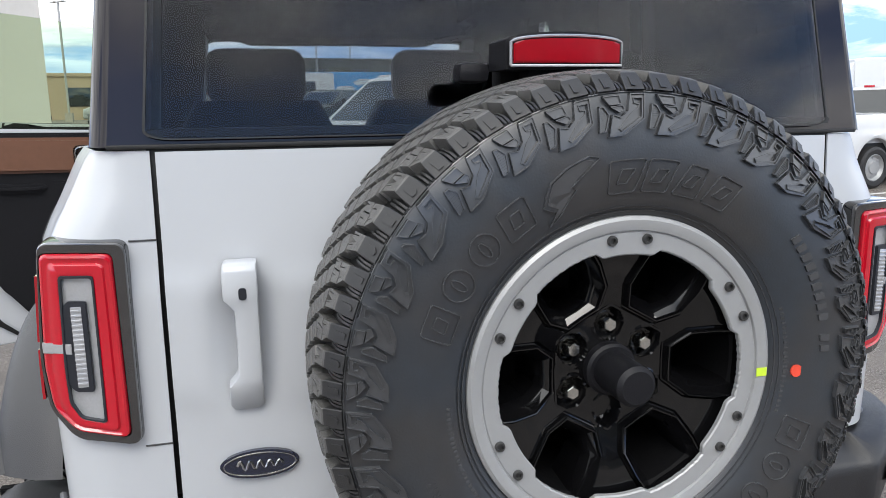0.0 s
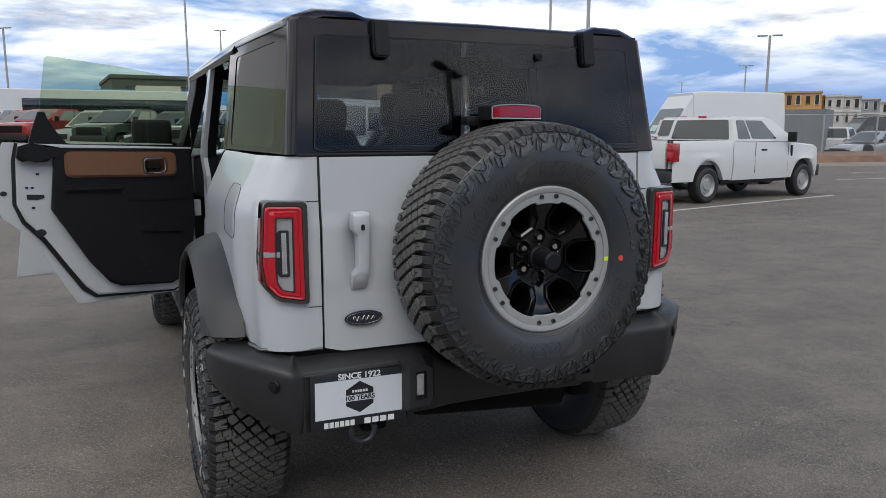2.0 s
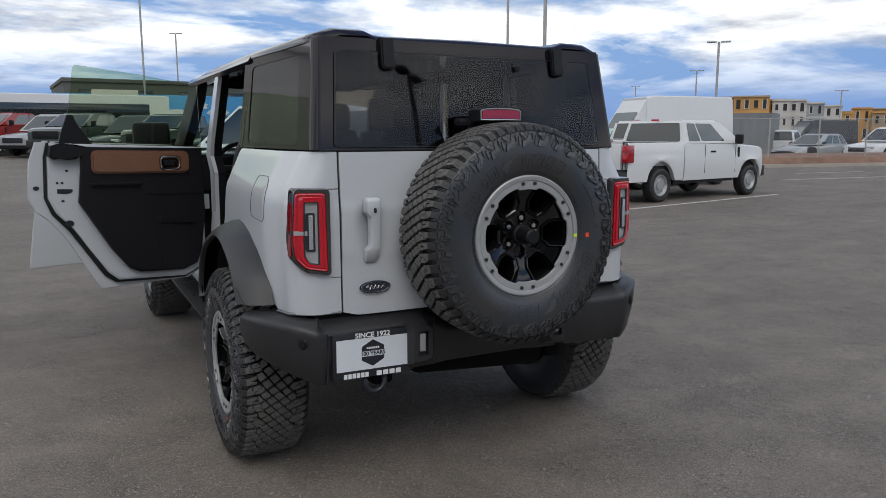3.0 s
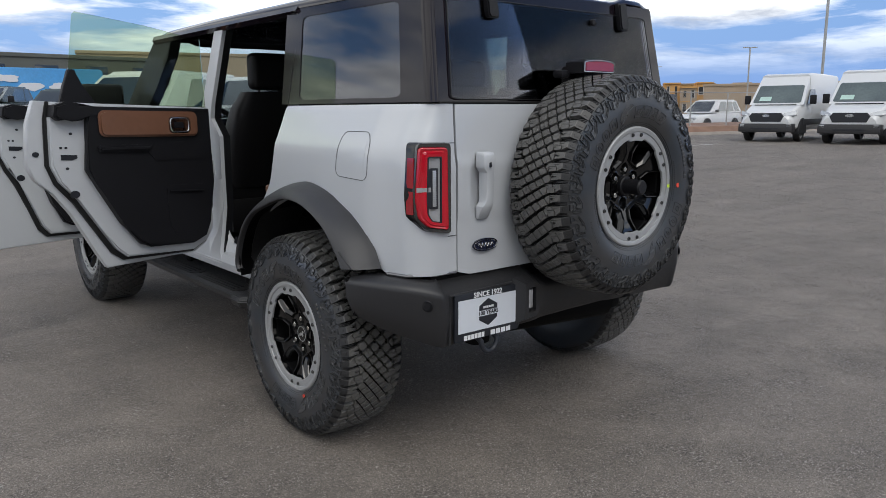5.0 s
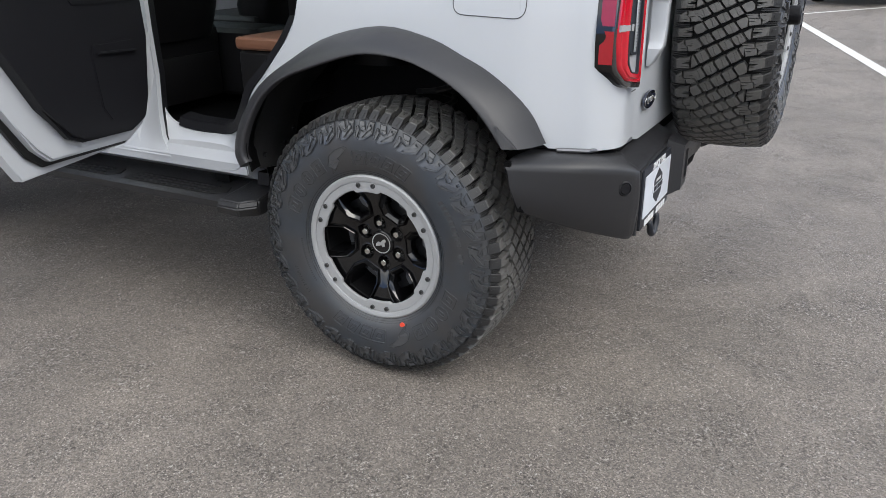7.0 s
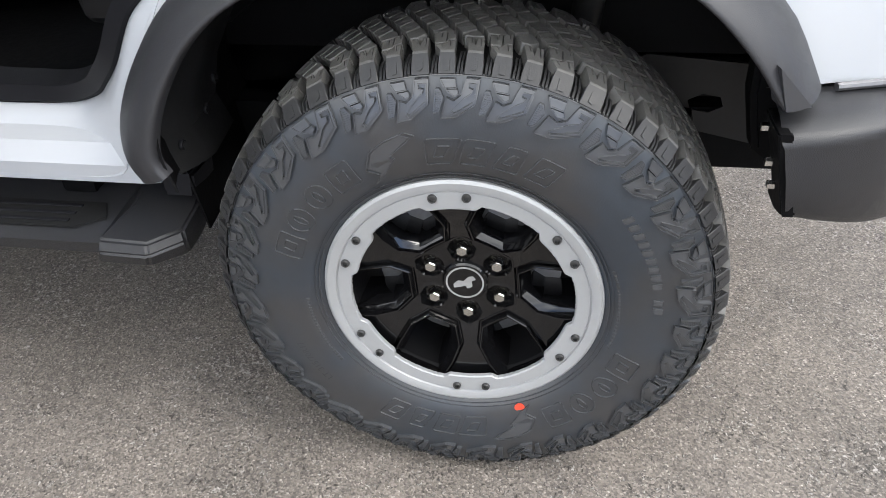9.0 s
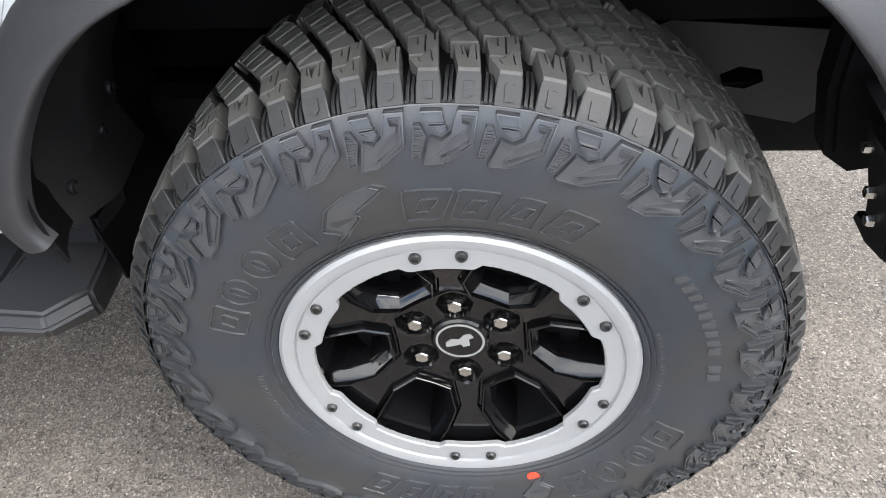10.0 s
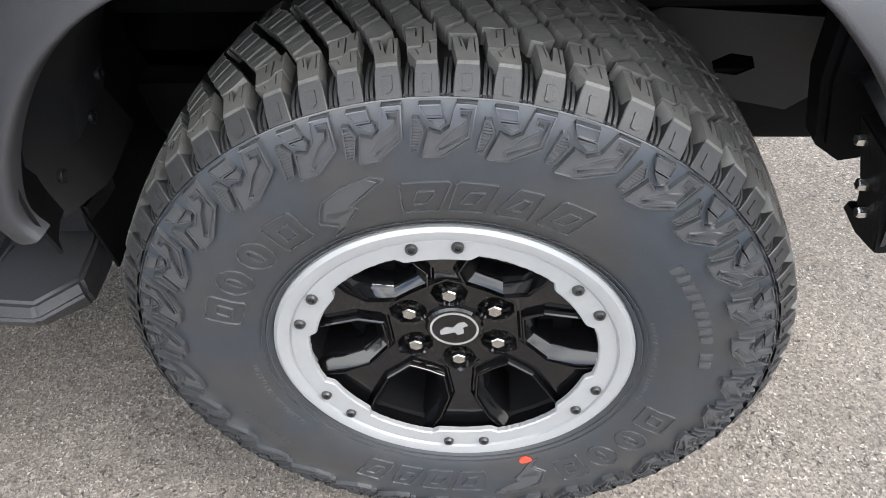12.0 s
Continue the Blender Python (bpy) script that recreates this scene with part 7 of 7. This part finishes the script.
placed(road_car, parked(3.3, 11.4, 126, 1.08), M_VANWHITE, "white sport utility parked ahead of the wagon", high=1.86, group="row of parked vehicles")
placed(pickup, parked(6.0, 12.0, 126, 1.02), M_VANWHITE, "white pickup parked ahead of the wagon", group="row of parked vehicles")
placed(road_car, parked(8.7, 12.4, 126, 1.05), M_VANWHITE, "white sport utility parked ahead of the wagon", high=1.84, group="row of parked vehicles")
placed(pickup, parked(-13.0, 46.0, 110, 1.0), M_VANWHITE, "white pickup parked beside a shuttle bus")

# shuttle bus
bus = thing("shuttle_bus", parked(-4.5, 44.0, 90), "white shuttle bus with a long dark window band", "bus")
bm = bmesh.new()
hull(bm, [(-9.0, 0.6, 3.00, 1.15, 0.9), (-8.8, 0.5, 3.05, 1.22, 0.9), (2.0, 0.5, 3.05, 1.22, 0.9), (2.6, 0.5, 2.7, 1.2, 0.88)])
hull(bm, [(2.4, 0.5, 1.9, 1.10, 0.9), (4.0, 0.5, 1.4, 1.05, 0.9), (4.8, 0.6, 1.1, 0.9, 0.9)])
part("body", bm, M_VANWHITE, bus)
for sx in (-1, 1):
    slabs(bus, "window_band", M_SCREEN, [((sx * 1.19, -3.6, 2.15), (0.06, 8.6, 0.80))], "dark window band")
slabs(bus, "roof_unit", M_PALE, [((0, -6.2, 3.2), (1.4, 2.4, 0.32))], "white roof cooling unit")
for x in (-1.0, 1.0):
    for y in (-6.5, 3.4):
        far_wheel(bus, x, y, 0.42, 0.28)
coach = thing("wrapped_coach", parked(7.0, 62.0, 90, 1.1), "blue coach painted with white clouds", "bus")
bm = bmesh.new()
hull(bm, [(-8.0, 0.5, 3.3, 1.2, 0.92), (-7.8, 0.4, 3.4, 1.25, 0.92), (8.0, 0.4, 3.4, 1.25, 0.92), (8.3, 0.5, 3.2, 1.2, 0.9)])
part("body", bm, M_BLUEWRAP, coach)
rng = random.Random(7)
for k in range(9):
    bm = bmesh.new()
    c = (-1.275, -7 + k * 1.7 + rng.uniform(-0.4, 0.4), 2.3 + rng.uniform(-0.5, 0.5))
    prism(bm, [(c[0], c[1] + rng.uniform(0.6, 1.0) * math.cos(2 * math.pi * q / 14), c[2] + rng.uniform(0.18, 0.34) * math.sin(2 * math.pi * q / 14)) for q in range(14)], (0.05, 0, 0))
    part("painted_cloud", bm, M_VANWHITE, coach)
for x in (-1.05, 1.05):
    for y in (-5.0, 6.0):
        far_wheel(coach, x, y, 0.5, 0.3)

# kerb, planting bed and chain-link fence on the far edge
bm = bmesh.new()
K0, K1 = Vector((21.0, 19.5, 0)), Vector((45.0, 15.0, 0))
d = (K1 - K0).normalized()
n = Vector((-d.y, d.x, 0))
prism(bm, [K0, K0 + n * 0.16, K0 + n * 0.16 + Vector((0, 0, 0.15)), K0 + n * 0.02 + Vector((0, 0, 0.15))], K1 - K0, 0.01)
flat_tagged(part("kerb", bm, M_CONC, None, "pale concrete kerb"), "kerb")
bm = bmesh.new()
prism(bm, [K0 + n * 0.17, K0 + n * 2.2, K0 + n * 2.2 + Vector((0, 0, 0.55)), K0 + n * 0.5 + Vector((0, 0, 0.40))], K1 - K0)
flat_tagged(part("planting_bed", bm, M_DIRT, None, "bare reddish planting bed"), "bed")
fence = thing("chain_link_fence", Matrix.Translation((0, 0, 0)), "grey chain-link fence on steel posts", "fence")
FB = K0 + n * 0.9
for k in range(10):
    bm = bmesh.new()
    p = FB + d * (k * 2.7)
    tube(bm, [p + Vector((0, 0, 0.25)), p + Vector((0, 0, 2.15))], 0.035, 8)
    part("post", bm, M_POLE, fence, "galvanised fence post")
bm = bmesh.new()
tube(bm, [FB + Vector((0, 0, 2.12)), FB + d * 24.3 + Vector((0, 0, 2.12))], 0.022, 6)
part("top_rail", bm, M_POLE, fence)
bm = bmesh.new()
L, H, STEP = 24.3, 1.75, 0.135
for sgn in (1, -1):
    k = -int(H / STEP) - 1
    while k * STEP < L + H:
        a0, a1 = k * STEP, k * STEP + sgn * H
        if min(a0, a1) >= 0 and max(a0, a1) <= L:
            p0, p1 = FB + d * a0 + Vector((0, 0, 0.35)), FB + d * a1 + Vector((0, 0, 0.35 + H))
            w = d * 0.004
            q = [bm.verts.new(v) for v in (p0 - w, p0 + w, p1 + w, p1 - w)]
            bm.faces.new(q)
        k += 1
tagged(part("wire_mesh", bm, M_POLE, fence, "woven wire mesh"), kind="stuff")

# cars behind the fence
for x, y, h, mat, lab, hi in ((38.0, 27.8, -62, M_VANWHITE, "white sport utility parked behind the fence", 1.68), (36.8, 23.6, 88, M_SILVERPAINT, "silver saloon parked behind the fence", 1.45), (38.2, 20.4, 88, M_VANWHITE, "white sport utility parked behind the fence", 1.78), (44.0, 19.6, 88, M_SILVERPAINT, "silver sport utility parked behind the fence", 1.8), (49.0, 19.2, 88, M_VANWHITE, "white car parked behind the fence", 1.5), (54.0, 18.8, 88, M_DARKPAINT, "dark car parked behind the fence", 1.5)):
    placed(road_car, parked(x, y, h), mat, lab, high=hi)
placed(van, parked(47.9, 31.1, 70, 0.92), material("charcoal_paint", (0.045, 0.045, 0.05), 0.35), "dark grey van parked behind the fence", tall=2.6)
box_thing = thing("shipping_container", pose(36.0, 30.5, 0.1, 0, 0, -62), "grey corrugated steel shipping container", "container")
bm = bmesh.new()
rows = []
for k in range(49):
    y = -1.25 + (0.035 if k % 4 in (1, 2) else 0.0)
    x = -3.0 + 6.0 * k / 48
    rows.append([(x, y, 0.1), (x, y, 2.55)])
grid(bm, rows)
prism(bm, [(-3.0, -1.2, 0.1), (3.0, -1.2, 0.1), (3.0, 1.2, 0.1), (-3.0, 1.2, 0.1)], (0, 0, 2.5))
part("steel_shell", bm, M_STEELBOX, box_thing)


def building(name, x, y, heading, size, mat, label, floors, bays, window_mat, parapet=0.4, frames=False):
    b = thing(name, pose(x, y, ground_z(x, y) - 0.2, 0, 0, heading), label, "building")
    w, dp, h = size
    bm = bmesh.new()
    box(bm, (0, 0, h / 2), (w, dp, h))
    wall = part("wall", bm, mat, b)
    bm = bmesh.new()
    box(bm, (0, 0, h + parapet / 2), (w + 0.3, dp + 0.3, parapet), 0.05)
    part("roof_edge", bm, mat, b)
    me = None
    for f in range(floors):
        for k in range(bays):
            m = Matrix.Translation((-w / 2 + w * (k + 0.5) / bays, -dp / 2 - 0.02, h * (f + 0.55) / floors))
            if me is None:
                bm = bmesh.new()
                box(bm, (0, 0, 0), (w / bays * 0.45, 0.12, h / floors * 0.42), 0.02)
                win = part("window", bm, window_mat, b)
                me = win.data
                win.matrix_basis = m
            else:
                share("window", me, b, m)
    return b


def apartment(name, x, y, heading, w, h, floors, bays, skins, label, seed):
    """A block under construction: bays that step back and forth, with dark panels for the shade in window holes, floor
    bands and bare parapets.
    """
    rng = random.Random(seed)
    b = thing(name, pose(x, y, 0.0, 0, 0, heading), label, "building", "half-built apartment blocks")
    step = w / bays
    for k in range(bays):
        cx = -w / 2 + step * (k + 0.5)
        out = rng.choice((0.0, 0.5, 1.1))
        hh = h * rng.choice((0.93, 1.0, 1.0, 0.86))
        skin = rng.choice(skins)
        bm = bmesh.new()
        box(bm, (cx, 3.0 - out, hh / 2), (step * 1.002, 6.0 + out, hh))
        bay = part("bay", bm, skin, b, "unfinished wall bay")
        bm = bmesh.new()
        box(bm, (cx, 2.9 - out, hh + 0.12), (step * 1.05, 6.3 + out, 0.24))
        part("parapet", bm, skins[-1], bay)
        for f in range(floors):
            z = hh * (f + 0.55) / floors
            for side in (-1, 1):
                wide = step * rng.uniform(0.16, 0.30)
                high = hh / floors * rng.uniform(0.42, 0.62)
                px, face = cx + side * step * 0.24, -out * 1.5
                bm = bmesh.new()
                box(bm, (px, face - 0.01, z), (wide, 0.10, high))
                hole = part("window", bm, M_CABIN, bay, "near-black panel painted as the shade in an open window")
                bm = bmesh.new()
                for dx in (-1, 1):
                    box(bm, (px + dx * wide / 2, face - 0.05, z), (0.10, 0.12, high + 0.1))
                box(bm, (px, face - 0.05, z - high / 2), (wide + 0.1, 0.14, 0.08))
                part("window_frame", bm, M_PALE if rng.random() < 0.5 else skin, hole)
            bm = bmesh.new()
            box(bm, (cx, -out * 1.5 - 0.03, hh * f / floors), (step, 0.14, 0.16))
            part("floor_band", bm, skins[0], bay)
    return b


M_SHEATH = material("grey_sheathing", (0.30, 0.31, 0.32), 0.85, 0.0, 0.15, 0.6)
apartment("timber_apartment_block", 93.0, 78.5, -48, 12.5, 7.0, 3, 5, (M_WOOD, M_WOOD, M_TAN), "half-built apartment block clad in bare plywood", 3)
apartment("apartment_block", 99.5, 72.2, -50, 9.5, 6.4, 3, 4, (M_PALE, M_SHEATH, M_PALE), "pale grey apartment block under construction", 5)
apartment("timber_apartment_block", 118, 75.5, -54, 14, 5.6, 2, 5, (M_WOOD, M_TAN, M_WOOD), "low timber-framed apartment building under construction", 8)
apartment("timber_apartment_block", 150, 92.0, -60, 26, 7.0, 2, 7, (M_WOOD, M_TAN, M_TAN), "low timber-framed apartment building under construction", 9)
building("warehouse", 130, 34, -78, (70, 20, 5.0), M_TAN, "long low tan warehouse", 1, 1, M_TAN)
building("workshop", 14.0, 92, 4, (30, 16, 6.2), M_OLIVE, "dark block workshop with small windows", 2, 6, M_SCREEN)
building("workshop", -14, 100, 8, (30, 16, 5.0), M_TAN, "tan rendered workshop building", 1, 5, M_SCREEN)
building("workshop", 46, 104, -16, (40, 16, 8.0), M_TAN, "tan rendered workshop building", 1, 6, M_TAN)
building("showroom", -16, 36, 20, (12, 10, 7.5), M_PALE, "grey rendered showroom with plain sign bars", 1, 1, M_PALE)
# Out of view; added so the rear glass and hardtop mirror something dark.
building("showroom", -9, -34, 182, (46, 14, 7.0), M_OLIVE, "dark glazed block added out of view for reflections", 1, 10, M_SCREEN)


def street_lamp(px, py, high, label="tall grey steel lamp post with flat lamp heads"):
    lamp = thing("street_lamp", Matrix.Translation((px, py, ground_z(px, py))), label, "lamp post", "car park lamps")
    bm = bmesh.new()
    tube(bm, [(0, 0, 0), (0, 0, high * 0.5), (0, 0, high)], 0.085, 10)
    part("pole", bm, M_POLE, lamp)
    bm = bmesh.new()
    box(bm, (0, 0, 0.35), (0.55, 0.55, 0.7), 0.03)
    part("footing", bm, M_CONC, lamp)
    for s in (-1, 1):
        bm = bmesh.new()
        box(bm, (0.35 * s, -0.3 * s, high), (0.62, 0.30, 0.09), 0.02, Matrix.Rotation(radians(-40), 3, "Z"))
        part("lamp_head", bm, M_POLE, lamp, "flat grey lamp head")


for px, py, high in ((39.6, 34.6, 7.7), (66, 62, 8.6), (88, 97, 9.0), (19.0, 26.0, 12.0), (25.5, 39.5, 11.5), (5.6, 66, 14.0), (11.5, 88, 12.0), (-8.5, 70, 9.0), (-14, 62, 9.0), (46.5, 18.4, 9.0), (42.0, 11.5, 12.0), (80, 41, 8.0), (89, 59.4, 7.0), (-6, -14, 9.0), (8, -17, 9.0)):
    street_lamp(px, py, high)

# shrubs by the showroom
for cx, cy, rad in ((-12.4, 33.5, 1.1), (-10.6, 34.6, 0.9), (-14.5, 33.0, 1.0)):
    shrub = thing("shrub", Matrix.Translation((cx, cy, ground_z(cx, cy))), "olive green desert shrub", "shrub", "shrubs")
    rng = random.Random(int(cx * 10))
    bm = bmesh.new()
    for k in range(7):
        a = rng.uniform(0, 6.28)
        tube(bm, [(0, 0, 0), (0.3 * math.cos(a), 0.3 * math.sin(a), rad * 0.6), (0.7 * rad * math.cos(a), 0.7 * rad * math.sin(a), rad * rng.uniform(0.9, 1.5))], 0.025, 5)
    part("stems", bm, M_DIRT, shrub)
    bm = bmesh.new()
    for k in range(900):
        v = Vector((rng.gauss(0, 0.45), rng.gauss(0, 0.45), abs(rng.gauss(0.85, 0.35)))) * rad
        q = Euler((rng.uniform(0, 3), rng.uniform(0, 3), rng.uniform(0, 3))).to_matrix()
        ln = rng.uniform(0.05, 0.11)
        bm.faces.new([bm.verts.new(v + q @ Vector(p)) for p in ((-ln, 0, 0), (0, -ln * 0.4, 0), (ln, 0, 0), (0, ln * 0.4, 0))])
    part("leaves", bm, M_LEAF, shrub)

# loose grit on the asphalt
rng = random.Random(21)
bm = bmesh.new()
beds = [(rng.uniform(-5.0, 4.0), rng.uniform(-5.5, 3.0), rng.uniform(0.25, 0.9)) for _ in range(60)]
for k in range(2600):
    if k % 3:
        bx, by, br = rng.choice(beds)
        px, py = rng.gauss(bx, br), rng.gauss(by, br)
    else:
        px, py = rng.uniform(-6.0, 5.0), rng.uniform(-6.5, 3.5)
    size = rng.uniform(0.0016, 0.0040) * (1.8 if rng.random() < 0.08 else 1.0)
    turn = rng.uniform(0, 3)
    ring = [bm.verts.new((px + size * rng.uniform(0.7, 1.3) * math.cos(turn + q * 1.571), py + size * rng.uniform(0.7, 1.3) * math.sin(turn + q * 1.571), 0.012 + size * 0.45)) for q in range(4)]
    top, low = bm.verts.new((px, py, 0.012 + size * rng.uniform(0.9, 1.3))), bm.verts.new((px, py, 0.011))
    for q in range(4):
        bm.faces.new((ring[q], ring[(q + 1) % 4], top))
        bm.faces.new((ring[(q + 1) % 4], ring[q], low))
grit = part("gravel", bm, material("pale_grit", (0.34, 0.31, 0.275), 0.85, 0.0, 0.35, 40.0), None, "scattered pale grit lying on asphalt", 20)
tagged(grit, kind="stuff", category="gravel")
